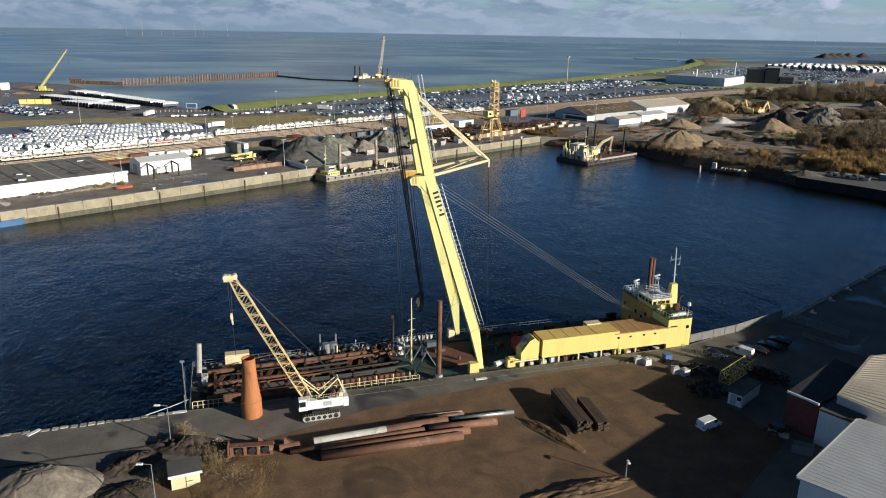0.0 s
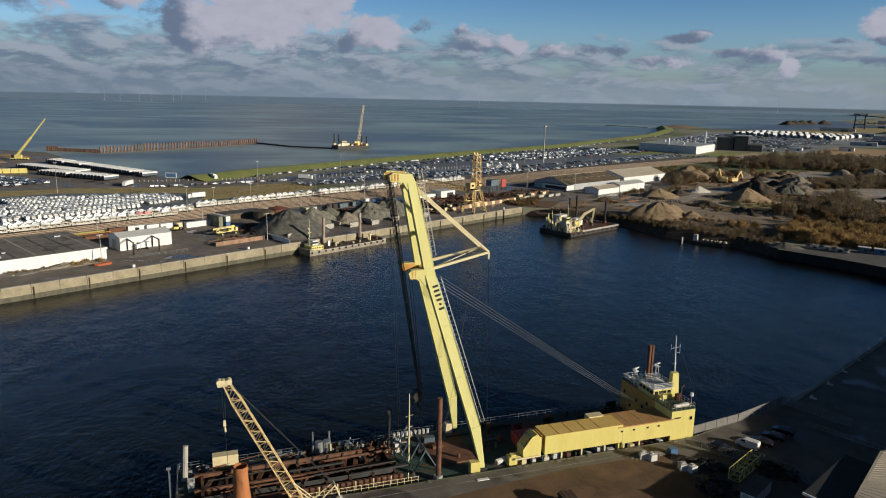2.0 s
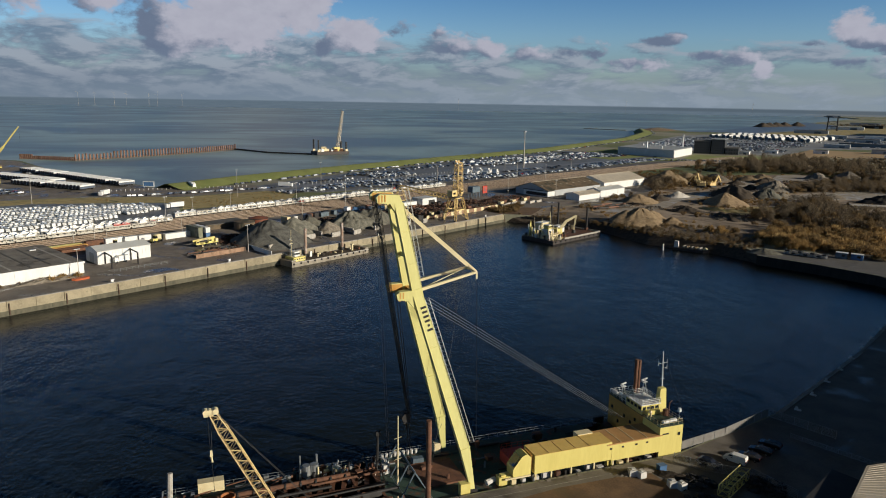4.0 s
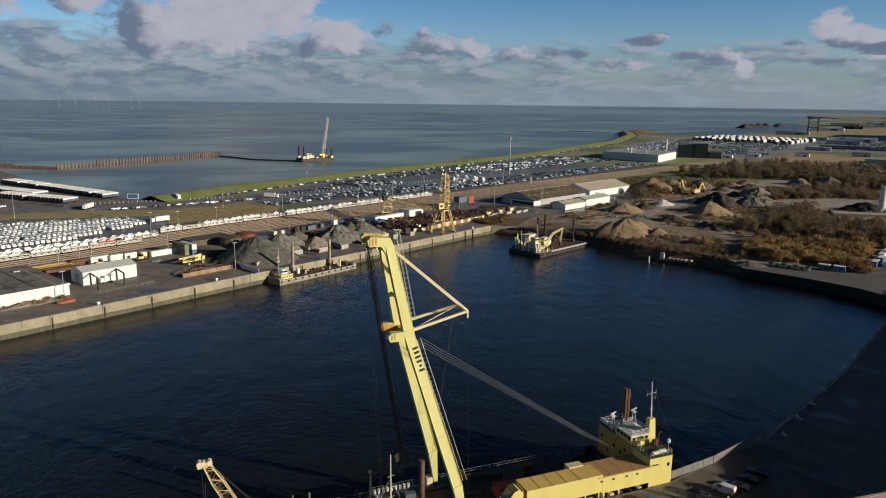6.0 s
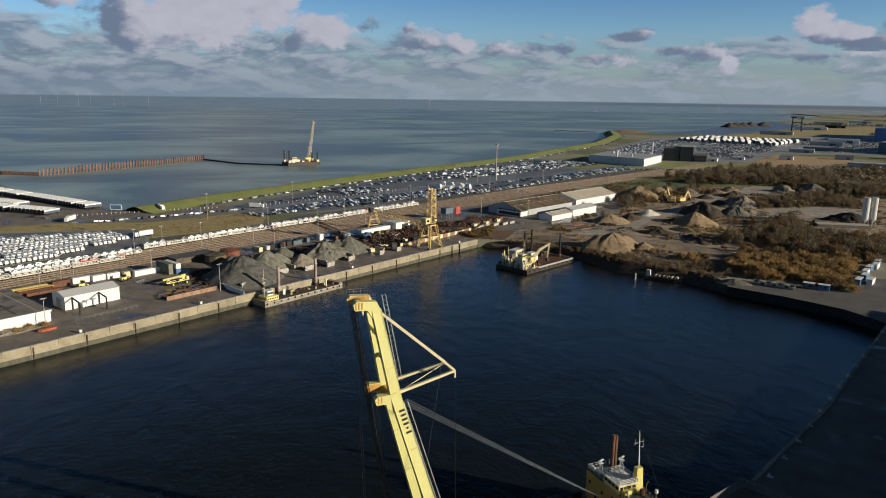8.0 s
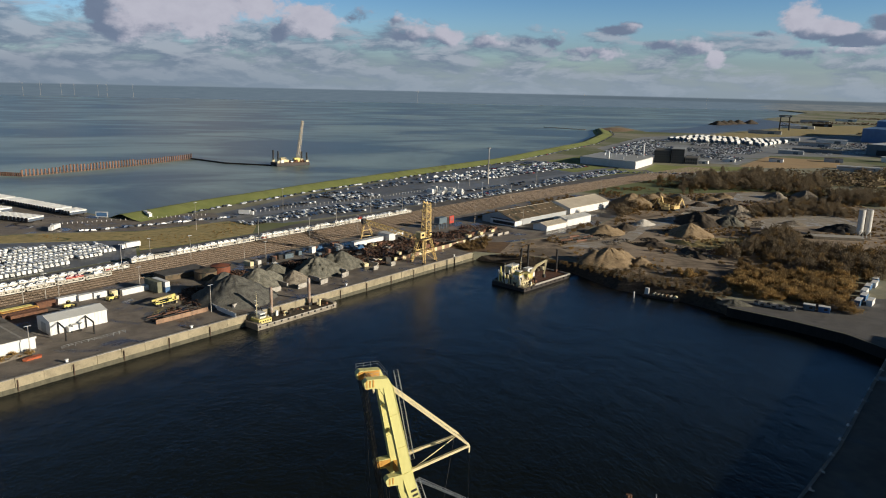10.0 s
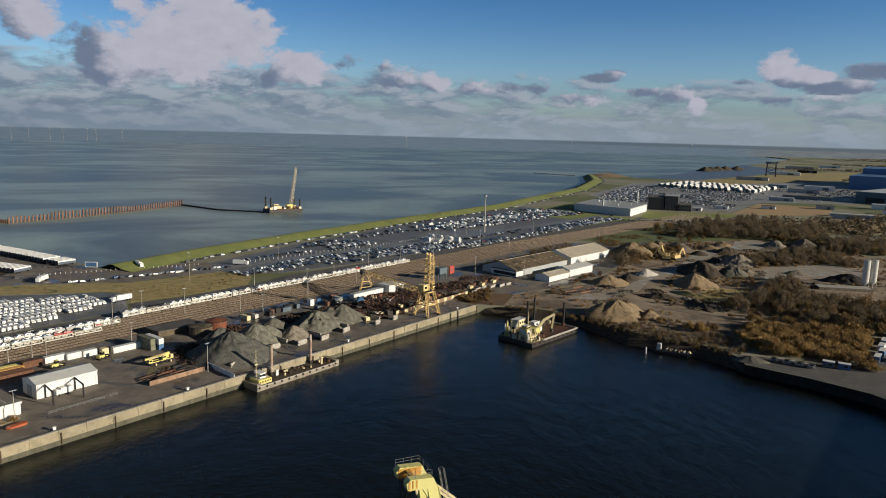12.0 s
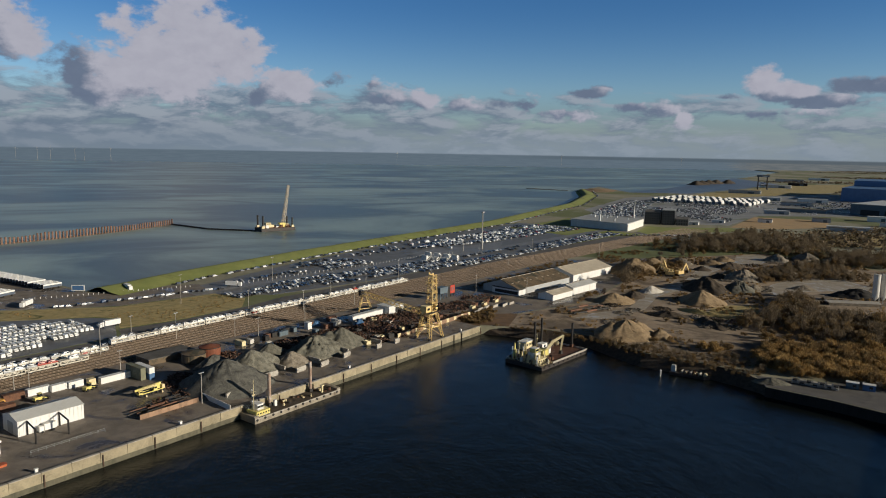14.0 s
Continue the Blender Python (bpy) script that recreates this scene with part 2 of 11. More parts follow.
def leaf_mat(name, colours):
    m = bpy.data.materials.new(name)
    m.use_nodes = True
    n = Nodes(m.node_tree)
    p = m.node_tree.nodes["Principled BSDF"]
    r = n.add("ShaderNodeNewGeometry").outputs["Random Per Island"]
    cr = n.add("ShaderNodeValToRGB", None, Fac=r)
    for i, c in enumerate(colours):
        k = i / (len(colours) - 1)
        e = cr.color_ramp.elements[i] if i < 2 else cr.color_ramp.elements.new(k)
        e.position, e.color = k, (*c, 1)
    n.put(p.inputs["Base Color"], cr.outputs[0])
    p.inputs["Roughness"].default_value, p.inputs["Specular IOR Level"].default_value = 0.8, 0.15
    # thin leaves let some light through
    tr = n.add("ShaderNodeBsdfTranslucent", None, Color=cr.outputs[0])
    both = n.add("ShaderNodeMixShader", None, Fac=0.28)
    m.node_tree.links.new(p.outputs[0], both.inputs[1])
    m.node_tree.links.new(tr.outputs[0], both.inputs[2])
    m.node_tree.links.new(both.outputs[0], m.node_tree.nodes["Material Output"].inputs[0])
    return m


WATER = -4.6
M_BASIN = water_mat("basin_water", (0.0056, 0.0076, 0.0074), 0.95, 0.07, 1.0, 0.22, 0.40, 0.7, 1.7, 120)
# the sea's pale base and patches put haze and glint into its colour
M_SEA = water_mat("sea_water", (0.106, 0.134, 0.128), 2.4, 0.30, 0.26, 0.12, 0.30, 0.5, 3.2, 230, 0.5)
M_LAND = mat("marsh_land", (0.31, 0.29, 0.21), (0.22, 0.21, 0.15), 60, 3.0, 0.95, stain=(0.13, 0.15, 0.055), stain_size=240, stain_lo=0.45, stain_hi=0.6)
M_ASPH = mat("yard_asphalt", (0.20, 0.178, 0.15), (0.12, 0.105, 0.088), 7, 0.3, 0.8, stain=(0.075, 0.062, 0.05), stain_size=14, stain_lo=0.52, stain_hi=0.66, wet=0.3)
M_YARD = mat("compacted_dirt", (0.215, 0.13, 0.066), (0.12, 0.075, 0.042), 4, 0.4, 0.92, stain=(0.085, 0.058, 0.036), stain_size=11, stain_lo=0.46, stain_hi=0.72, wet=0.4)
M_APRON = mat("apron_concrete", (0.265, 0.228, 0.19), (0.155, 0.132, 0.11), 6, 0.4, 0.8, stain=(0.085, 0.072, 0.06), stain_size=17, stain_lo=0.5, stain_hi=0.62, wet=0.25)
M_QUAY = mat("quay_concrete", (0.37, 0.315, 0.21), (0.23, 0.195, 0.13), 4.0, 0.4, 0.85, stain=(0.12, 0.105, 0.065), stain_size=3.0, stain_lo=0.58, stain_hi=0.76, vary=0.10)
M_QUAY_LOW = mat("weedy_quay_foot", (0.13, 0.118, 0.078), (0.07, 0.066, 0.045), 2, 0.3, 0.8, streak=True)
M_DARKWALL = mat("old_sheet_piling", (0.03, 0.025, 0.02), (0.016, 0.014, 0.012), 2, 0.3, 0.85, streak=True)
M_BALLAST = mat("rail_ballast", (0.27, 0.20, 0.135), (0.17, 0.125, 0.085), 6, 0.35, 0.95, stain=(0.12, 0.10, 0.06), stain_size=20)
M_RAIL = mat("rail_steel", (0.42, 0.34, 0.26), (0.28, 0.2, 0.14), 1, 0.2, 0.4, 0.6)
M_GRASS = mat("dyke_grass", (0.26, 0.28, 0.085), (0.19, 0.22, 0.062), 14, 0.6, 0.95, stain=(0.13, 0.125, 0.045), stain_size=40)
M_ROUGH = mat("rough_grass", (0.46, 0.35, 0.15), (0.26, 0.22, 0.095), 5, 0.5, 0.95, stain=(0.07, 0.085, 0.025), stain_size=16)
M_ROAD = mat("road_asphalt", (0.15, 0.14, 0.13), (0.10, 0.095, 0.09), 8, 0.4, 0.75, stain=(0.05, 0.05, 0.05), stain_size=20)
M_LOT = mat("lot_asphalt", (0.185, 0.187, 0.19), (0.125, 0.128, 0.132), 10, 0.5, 0.55, stain=(0.075, 0.08, 0.088), stain_size=30, wet=0.25)
M_SANDYARD = mat("sandy_yard", (0.42, 0.33, 0.235), (0.25, 0.19, 0.135), 10, 0.6, 0.95, stain=(0.13, 0.10, 0.07), stain_size=30, stain_lo=0.46, stain_hi=0.66)
M_SAND = mat("sand_heap", (0.36, 0.265, 0.155), (0.20, 0.14, 0.082), 2.2, 0.6, 0.95, bump=0.8, vary=0.25)
M_GRAVEL = mat("grey_gravel_heap", (0.25, 0.235, 0.185), (0.10, 0.096, 0.078), 2.2, 0.6, 0.95, bump=0.9, vary=0.25)
M_SPOIL = mat("dark_spoil", (0.105, 0.080, 0.057), (0.045, 0.035, 0.026), 1.8, 0.4, 0.95, bump=0.7, vary=0.2)
M_RUBBLE = mat("crushed_rubble", (0.32, 0.275, 0.215), (0.13, 0.108, 0.083), 1.8, 0.5, 0.95, bump=0.9, vary=0.3)
M_FIELD = mat("stubble_field", (0.46, 0.31, 0.155), (0.36, 0.25, 0.13), 25, 1.5, 0.95)
M_MUD = mat("tidal_mud", (0.14, 0.14, 0.14), (0.08, 0.085, 0.09), 30, 2.0, 0.35)
M_YELLOW = mat("yellow_paint", (0.70, 0.60, 0.19), (0.62, 0.52, 0.15), 3, 0.4, 0.5, bump=0.05, stain=(0.45, 0.30, 0.09), stain_size=2.2, stain_lo=0.64, stain_hi=0.8, streak=True)
M_ORANGE = mat("ochre_paint", (0.60, 0.33, 0.07), (0.50, 0.26, 0.06), 3, 0.4, 0.55, bump=0.05, stain=(0.28, 0.14, 0.05), stain_size=2.0, stain_lo=0.6, stain_hi=0.8)
M_TANROOF = mat("tan_deck_plate", (0.50, 0.28, 0.10), (0.40, 0.22, 0.08), 4, 0.4, 0.7, bump=0.08)
M_CREAM = mat("cream_paint", (0.72, 0.62, 0.38), (0.62, 0.52, 0.30), 2, 0.3, 0.55, bump=0.05, stain=(0.30, 0.2, 0.1), stain_size=1.5, stain_lo=0.62, stain_hi=0.8)
M_WHITE = mat("white_paint", (0.76, 0.75, 0.72), (0.66, 0.65, 0.62), 3, 0.4, 0.5, bump=0.05, stain=(0.42, 0.38, 0.32), stain_size=3, stain_lo=0.6, stain_hi=0.8, streak=True)
M_GREYWALL = mat("grey_cladding", (0.42, 0.43, 0.43), (0.34, 0.35, 0.35), 6, 0.5, 0.6, bump=0.05)
M_RUST = mat("rusty_steel", (0.19, 0.088, 0.048), (0.10, 0.050, 0.031), 1.6, 0.2, 0.85, stain=(0.07, 0.035, 0.022), stain_size=2.5)
M_RUST2 = mat("brown_steel_pipe", (0.22, 0.10, 0.055), (0.12, 0.06, 0.038), 2.5, 0.25, 0.7, stain=(0.32, 0.27, 0.24), stain_size=5, stain_lo=0.58, stain_hi=0.7, vary=0.35)
M_DARKSTEEL = mat("dark_steel", (0.045, 0.042, 0.04), (0.028, 0.026, 0.025), 1.5, 0.2, 0.6, 0.3)
M_DECK = mat("green_deck_paint", (0.045, 0.085, 0.065), (0.03, 0.05, 0.042), 2, 0.3, 0.7, stain=(0.11, 0.055, 0.035), stain_size=3, stain_lo=0.5, stain_hi=0.65)
M_HULL = mat("dark_hull", (0.03, 0.03, 0.032), (0.05, 0.035, 0.028), 3, 0.3, 0.6, streak=True)
M_STEEL = mat("galvanised_steel", (0.42, 0.43, 0.43), (0.32, 0.33, 0.33), 1, 0.2, 0.45, 0.7)
M_ROPE = mat("wire_rope", (0.06, 0.06, 0.06), None, 1, 0.1, 0.6, 0.5)
M_GLASS = mat("dark_glass", (0.02, 0.025, 0.03), None, 2, 0.5, 0.08, 0.0, bump=0.0, spec=0.7)
M_ROOFDARK = mat("bitumen_roof", (0.135, 0.126, 0.112), (0.08, 0.075, 0.068), 5, 0.4, 0.85, stain=(0.13, 0.12, 0.1), stain_size=9, stain_lo=0.55, stain_hi=0.7)
M_ROOFBROWN = mat("old_fibre_cement", (0.19, 0.135, 0.082), (0.105, 0.08, 0.052), 5, 0.5, 0.9, stain=(0.05, 0.048, 0.034), stain_size=9, stain_lo=0.46, stain_hi=0.6)
M_ROOFPALE = mat("pale_fibre_cement", (0.55, 0.49, 0.39), (0.44, 0.38, 0.30), 6, 0.5, 0.85)
M_ROOFWHITE = mat("pale_sheet_roof", (0.62, 0.62, 0.60), (0.52, 0.52, 0.50), 5, 0.5, 0.5)
M_BRICK = mat("red_brick", (0.17, 0.055, 0.04), (0.11, 0.038, 0.03), 1.5, 0.25, 0.9)
M_CONC = mat("concrete_block", (0.44, 0.41, 0.36), (0.33, 0.30, 0.26), 2, 0.3, 0.9, vary=0.2)
M_BLUE = mat("blue_cladding", (0.11, 0.20, 0.37), (0.09, 0.165, 0.31), 8, 1.0, 0.5, bump=0.04)
M_BLUEPAINT = mat("blue_paint", (0.08, 0.17, 0.33), None, 2, 0.3, 0.5)
M_GREYBLUE = mat("blue_grey_steel", (0.12, 0.16, 0.19), None, 2, 0.3, 0.55)
M_RED = mat("red_paint", (0.50, 0.06, 0.035), (0.38, 0.05, 0.03), 2, 0.3, 0.55)
M_TYRE = mat("rubber", (0.02, 0.02, 0.02), None, 1, 0.1, 0.85)
M_TIMBER = mat("weathered_timber", (0.10, 0.06, 0.04), (0.055, 0.036, 0.026), 1.2, 0.15, 0.9, vary=0.35)
M_PIER = mat("rusty_pile", (0.25, 0.145, 0.10), (0.15, 0.085, 0.06), 3, 0.4, 0.9, vary=0.3, streak=True)
M_BARK = mat("bark", (0.11, 0.08, 0.055), (0.06, 0.045, 0.033), 0.8, 0.1, 0.95)
M_SCRAP = mat("scrap_metal", (0.17, 0.085, 0.05), (0.07, 0.045, 0.035), 0.8, 0.2, 0.8, 0.2, island=0.75)
M_BAG = mat("woven_big_bag", (0.62, 0.60, 0.56), (0.5, 0.48, 0.44), 0.7, 0.1, 0.8)
M_CAR = palette("car_paint", [((0.02, 0.02, 0.022), 9), ((0.40, 0.42, 0.44), 4), ((0.74, 0.75, 0.76), 4), ((0.07, 0.08, 0.095), 8), ((0.03, 0.06, 0.13), 3), ((0.20, 0.21, 0.23), 4), ((0.30, 0.03, 0.03), 0.3)], 0.25)
M_CARWHITE = palette("van_white_paint", [((0.80, 0.80, 0.78), 14), ((0.72, 0.72, 0.70), 6), ((0.5, 0.5, 0.5), 1.5), ((0.42, 0.03, 0.025), 0.7)], 0.3)
M_BUSH = leaf_mat("autumn_leaf", [(0.16, 0.100, 0.046), (0.24, 0.158, 0.070), (0.11, 0.077, 0.037), (0.30, 0.205, 0.092)])
M_BUSHGOLD = leaf_mat("golden_leaf", [(0.40, 0.255, 0.095), (0.25, 0.155, 0.060), (0.48, 0.335, 0.140), (0.17, 0.108, 0.048)])
M_BUSHDARK = leaf_mat("bare_twigs", [(0.135, 0.103, 0.064), (0.21, 0.163, 0.104), (0.088, 0.068, 0.044), (0.29, 0.225, 0.150)])
M_REED = leaf_mat("dry_reed", [(0.36, 0.28, 0.16), (0.24, 0.18, 0.10), (0.46, 0.37, 0.23)])
M_TRACK = mat("pale_gravel_track", (0.41, 0.36, 0.295), (0.28, 0.24, 0.19), 6, 0.5, 0.8, stain=(0.42, 0.40, 0.37), stain_size=12, stain_lo=0.5, stain_hi=0.62, wet=0.35)
M_WETROAD = mat("wet_grey_road", (0.24, 0.24, 0.235), (0.17, 0.17, 0.17), 10, 0.5, 0.5, stain=(0.12, 0.12, 0.12), stain_size=24, wet=0.3)
M_PALELOT = mat("pale_lot_concrete", (0.33, 0.33, 0.32), (0.23, 0.23, 0.225), 30, 2.0, 0.6, stain=(0.17, 0.18, 0.10), stain_size=110, stain_lo=0.55, stain_hi=0.66)
M_WAGON = mat("wagon_paint", (0.62, 0.58, 0.50), (0.42, 0.38, 0.31), 3, 0.3, 0.6, stain=(0.2, 0.14, 0.09), stain_size=4)
M_DARKGRAVEL = mat("dark_gravel_heap", (0.15, 0.145, 0.125), (0.06, 0.058, 0.052), 2.2, 0.6, 0.95, bump=0.9, stain=(0.17, 0.165, 0.14), stain_size=7)
M_BANKWEED = leaf_mat("bank_weed", [(0.27, 0.185, 0.08), (0.14, 0.10, 0.045), (0.36, 0.265, 0.13), (0.20, 0.15, 0.06)])
M_WEED = leaf_mat("dry_weed", [(0.16, 0.115, 0.055), (0.11, 0.08, 0.04), (0.22, 0.165, 0.08)])
M_COPING = mat("worn_coping", (0.46, 0.43, 0.37), (0.28, 0.26, 0.22), 1.2, 0.2, 0.9, stain=(0.09, 0.08, 0.065), stain_size=3, vary=0.3)
M_CONE = mat("orange_rust", (0.42, 0.165, 0.055), (0.30, 0.11, 0.04), 2.5, 0.25, 0.8, stain=(0.16, 0.065, 0.03), stain_size=3, stain_lo=0.56, stain_hi=0.72, streak=True)
M_PALECOAT = mat("pale_pipe_coating", (0.50, 0.47, 0.42), (0.38, 0.35, 0.31), 2, 0.2, 0.75, stain=(0.28, 0.22, 0.17), stain_size=3, stain_lo=0.55, stain_hi=0.7)
M_PALEPIPE = mat("dusty_steel_pipe", (0.36, 0.27, 0.21), (0.26, 0.17, 0.12), 3, 0.3, 0.75, stain=(0.45, 0.40, 0.36), stain_size=4, stain_lo=0.5, stain_hi=0.65)
M_BOOM = mat("faded_boom_paint", (0.66, 0.50, 0.24), (0.52, 0.36, 0.15), 1.5, 0.2, 0.6, bump=0.05, stain=(0.28, 0.15, 0.06), stain_size=1.5, stain_lo=0.55, stain_hi=0.75)
M_BROWNLAND = mat("brown_heath", (0.30, 0.20, 0.115), (0.20, 0.14, 0.08), 12, 1.0, 0.95, stain=(0.17, 0.15, 0.07), stain_size=40)
M_DARKCLAD = mat("dark_cladding", (0.055, 0.058, 0.062), (0.04, 0.042, 0.046), 4, 0.5, 0.5, bump=0.04)
M_BLACKFELT = mat("black_roof_felt", (0.032, 0.033, 0.036), (0.022, 0.023, 0.026), 3, 0.3, 0.8)
M_BARGESIDE = mat("dusty_barge_side", (0.33, 0.29, 0.225), (0.20, 0.17, 0.13), 3, 0.3, 0.75, stain=(0.10, 0.075, 0.05), stain_size=3, streak=True)
M_LEGYEL = mat("pale_yellow_paint", (0.68, 0.635, 0.255), (0.60, 0.55, 0.205), 3, 0.4, 0.5, bump=0.05, stain=(0.45, 0.32, 0.10), stain_size=2.2, stain_lo=0.64, stain_hi=0.8, streak=True)
M_SCREEN = mat("grey_screen_sheet", (0.20, 0.19, 0.175), (0.14, 0.132, 0.12), 2, 0.2, 0.8)
M_FELT = mat("faded_roof_felt", (0.27, 0.245, 0.205), (0.17, 0.152, 0.128), 5, 0.4, 0.85, stain=(0.10, 0.09, 0.075), stain_size=8, stain_lo=0.52, stain_hi=0.66)
M_GOLDROOF = mat("golden_roof_paint", (0.80, 0.56, 0.16), (0.70, 0.47, 0.12), 3, 0.3, 0.5, bump=0.05, stain=(0.40, 0.22, 0.07), stain_size=3, stain_lo=0.6, stain_hi=0.8)
M_TRACKBED = mat("dark_track_bed", (0.13, 0.095, 0.062), (0.075, 0.055, 0.038), 3, 0.35, 0.95)

# ---- building helpers ----
class Mesh:
    """Collects vertices and faces of one mesh."""

    def __init__(self):
        self.v, self.f = [], []

    def add(self, vs, fs):
        k = len(self.v)
        self.v += [tuple(p) for p in vs]
        self.f += [tuple(i + k for i in f) for f in fs]
        return self

    def box(self, x, y, z, sx, sy, sz, a=0.0, top=1.0, lean=0.0):
        """A box whose bottom centre is x, y, z; a: turn in degrees; top: how far its top narrows."""
        c, s = math.cos(radians(a)), math.sin(radians(a))
        vs = []
        for h, k in ((0, 1.0), (sz, top)):
            for i, j in ((-1, -1), (1, -1), (1, 1), (-1, 1)):
                p, q = i * sx / 2 * k + (lean if h else 0), j * sy / 2 * k
                vs.append((x + p * c - q * s, y + p * s + q * c, z + h))
        return self.add(vs, [(3, 2, 1, 0), (4, 5, 6, 7), (0, 1, 5, 4), (1, 2, 6, 5), (2, 3, 7, 6), (3, 0, 4, 7)])

    def beam(self, p, q, w, h=None, w2=None, h2=None, up=(0, 0, 1)):
        """A straight bar of section w x h from p to q."""
        p, q = Vector(p), Vector(q)
        d = (q - p).normalized()
        side = d.cross(Vector(up))
        side = side.normalized() if side.length > 1e-4 else Vector((1, 0, 0))
        u = side.cross(d)
        h = h or w
        vs = []
        for e, ww, hh in ((p, w, h), (q, w2 or w, h2 or h)):
            for i, j in ((-1, -1), (1, -1), (1, 1), (-1, 1)):
                vs.append(e + side * (i * ww / 2) + u * (j * hh / 2))
        return self.add(vs, [(0, 1, 2, 3), (7, 6, 5, 4), (1, 0, 4, 5), (2, 1, 5, 6), (3, 2, 6, 7), (0, 3, 7, 4)])

    def tube(self, p, q, r, r2=None, n=8, caps=True):
        p, q = Vector(p), Vector(q)
        d = (q - p).normalized()
        side = d.cross(Vector((0, 0, 1)))
        side = side.normalized() if side.length > 1e-3 else Vector((1, 0, 0))
        u = side.cross(d)
        r2 = r if r2 is None else r2
        vs = [e + (side * math.cos(2 * math.pi * i / n) + u * math.sin(2 * math.pi * i / n)) * rr for e, rr in ((p, r), (q, r2)) for i in range(n)]
        fs = [((i + 1) % n, i, n + i, n + (i + 1) % n) for i in range(n)]
        if caps:
            fs += [tuple(range(n)), tuple(range(2 * n - 1, n - 1, -1))]
        return self.add(vs, fs)

    def pipe(self, p, q, r, wall, n=14):
        """An open hollow pipe."""
        p, q = Vector(p), Vector(q)
        d = (q - p).normalized()
        side = d.cross(Vector((0, 0, 1))).normalized() if abs(d.z) < 0.99 else Vector((1, 0, 0))
        u = side.cross(d)
        rings = [(p, r), (q, r), (q, r - wall), (p, r - wall)]
        vs = [e + (side * math.cos(2 * math.pi * i / n) + u * math.sin(2 * math.pi * i / n)) * rr for e, rr in rings for i in range(n)]
        fs = [(k * n + (i + 1) % n, k * n + i, (k + 1) % 4 * n + i, (k + 1) % 4 * n + (i + 1) % n) for k in range(4) for i in range(n)]
        return self.add(vs, fs)

    def prism(self, poly, z0, z1):
        """A flat-topped body over an outline given counter-clockwise."""
        n = len(poly)
        vs = [(x, y, z0) for x, y in poly] + [(x, y, z1) for x, y in poly]
        return self.add(vs, [tuple(range(n - 1, -1, -1)), tuple(range(n, 2 * n))] + [(i, (i + 1) % n, n + (i + 1) % n, n + i) for i in range(n)])

    def sheet(self, poly, z):
        return self.add([(x, y, z) for x, y in poly], [tuple(range(len(poly)))])

    def gable(self, x, y, z, sx, sy, eave, ridge, a=0.0, over=0.0):
        """A body with a ridge along its own x."""
        c, s = math.cos(radians(a)), math.sin(radians(a))
        vs = []
        for i in (-1, 1):
            for q, h in ((-sy / 2 - over, 0), (sy / 2 + over, 0), (sy / 2 + over, eave), (0, ridge), (-sy / 2 - over, eave)):
                p = i * (sx / 2 + over)
                vs.append((x + p * c - q * s, y + p * s + q * c, z + h))
        return self.add(vs, [(4, 3, 2, 1, 0), (5, 6, 7, 8, 9), (0, 1, 6, 5), (1, 2, 7, 6), (2, 3, 8, 7), (3, 4, 9, 8), (4, 0, 5, 9)])

    def place(self, m):
        self.v = [tuple(m @ Vector(p)) for p in self.v]
        return self

    def data(self, name, material, smooth=False):
        me = bpy.data.meshes.new(name)
        me.from_pydata(self.v, [], self.f)
        me.materials.append(material)
        if smooth:
            me.polygons.foreach_set("use_smooth", [True] * len(me.polygons))
        me.update()
        return me

    def part(self, name, material, parent=None, label="", smooth=False, at=None):
        ob = new(name, self.data(name, material, smooth))
        if parent is not None:
            ob.parent = parent
        if at is not None:
            ob.matrix_basis = at
        if label:
            ob["label"] = label
        return ob


def thing(name, label, category, m=None, group="", kind=""):
    """An empty at a thing's base, to carry its parts."""
    ob = new(name)
    ob.empty_display_size = 0.5
    if m is not None:
        ob.matrix_basis = m
    return tagged(ob, label, category, group, kind)


def structure(name, mesh, material, label, category, smooth=False):
    return tagged(mesh.part(name, material, None, "", smooth), label, category, "", "structure")


def lattice(mesh, p, q, w0, w1, bays, r, r_lace, h0=None, h1=None, up=(0, 0, 1), n=4):
    """A four-chord lattice girder from p to q, w wide and h deep at its ends."""
    p, q = Vector(p), Vector(q)
    d = (q - p).normalized()
    side = d.cross(Vector(up))
    side = side.normalized() if side.length > 1e-3 else Vector((1, 0, 0))
    u = side.cross(d)
    h0, h1 = h0 or w0, h1 or w1

    def corner(k, i):
        t = i / bays
        a, b = ((-1, -1), (1, -1), (1, 1), (-1, 1))[k % 4]
        return p.lerp(q, t) + side * (a * (w0 + (w1 - w0) * t) / 2) + u * (b * (h0 + (h1 - h0) * t) / 2)

    for k in range(4):
        mesh.tube(corner(k, 0), corner(k, bays), r, n=n, caps=False)
        for i in range(bays):
            a, b = (k, k + 1) if i % 2 == 0 else (k + 1, k)
            mesh.tube(corner(a, i), corner(b, i + 1), r_lace, n=3, caps=False)
            if i % 2 == 0:
                mesh.tube(corner(k, i), corner(k + 1, i), r_lace, n=3, caps=False)
    return mesh


def far(u, v):
    """Plan point from metres along the far quay and inland from its edge."""
    return (-97.4 + 0.753 * u - 0.658 * v, 274.0 + 0.658 * u + 0.753 * v)


FAR_TURN = 41.15


def near(u, v):
    """Plan point from metres along the near quay and landward (towards the yard) from its edge."""
    return (-55.4 + 0.9701 * u + 0.2425 * v, 103.7 + 0.2425 * u - 0.9701 * v)


NEAR_TURN = 14.04

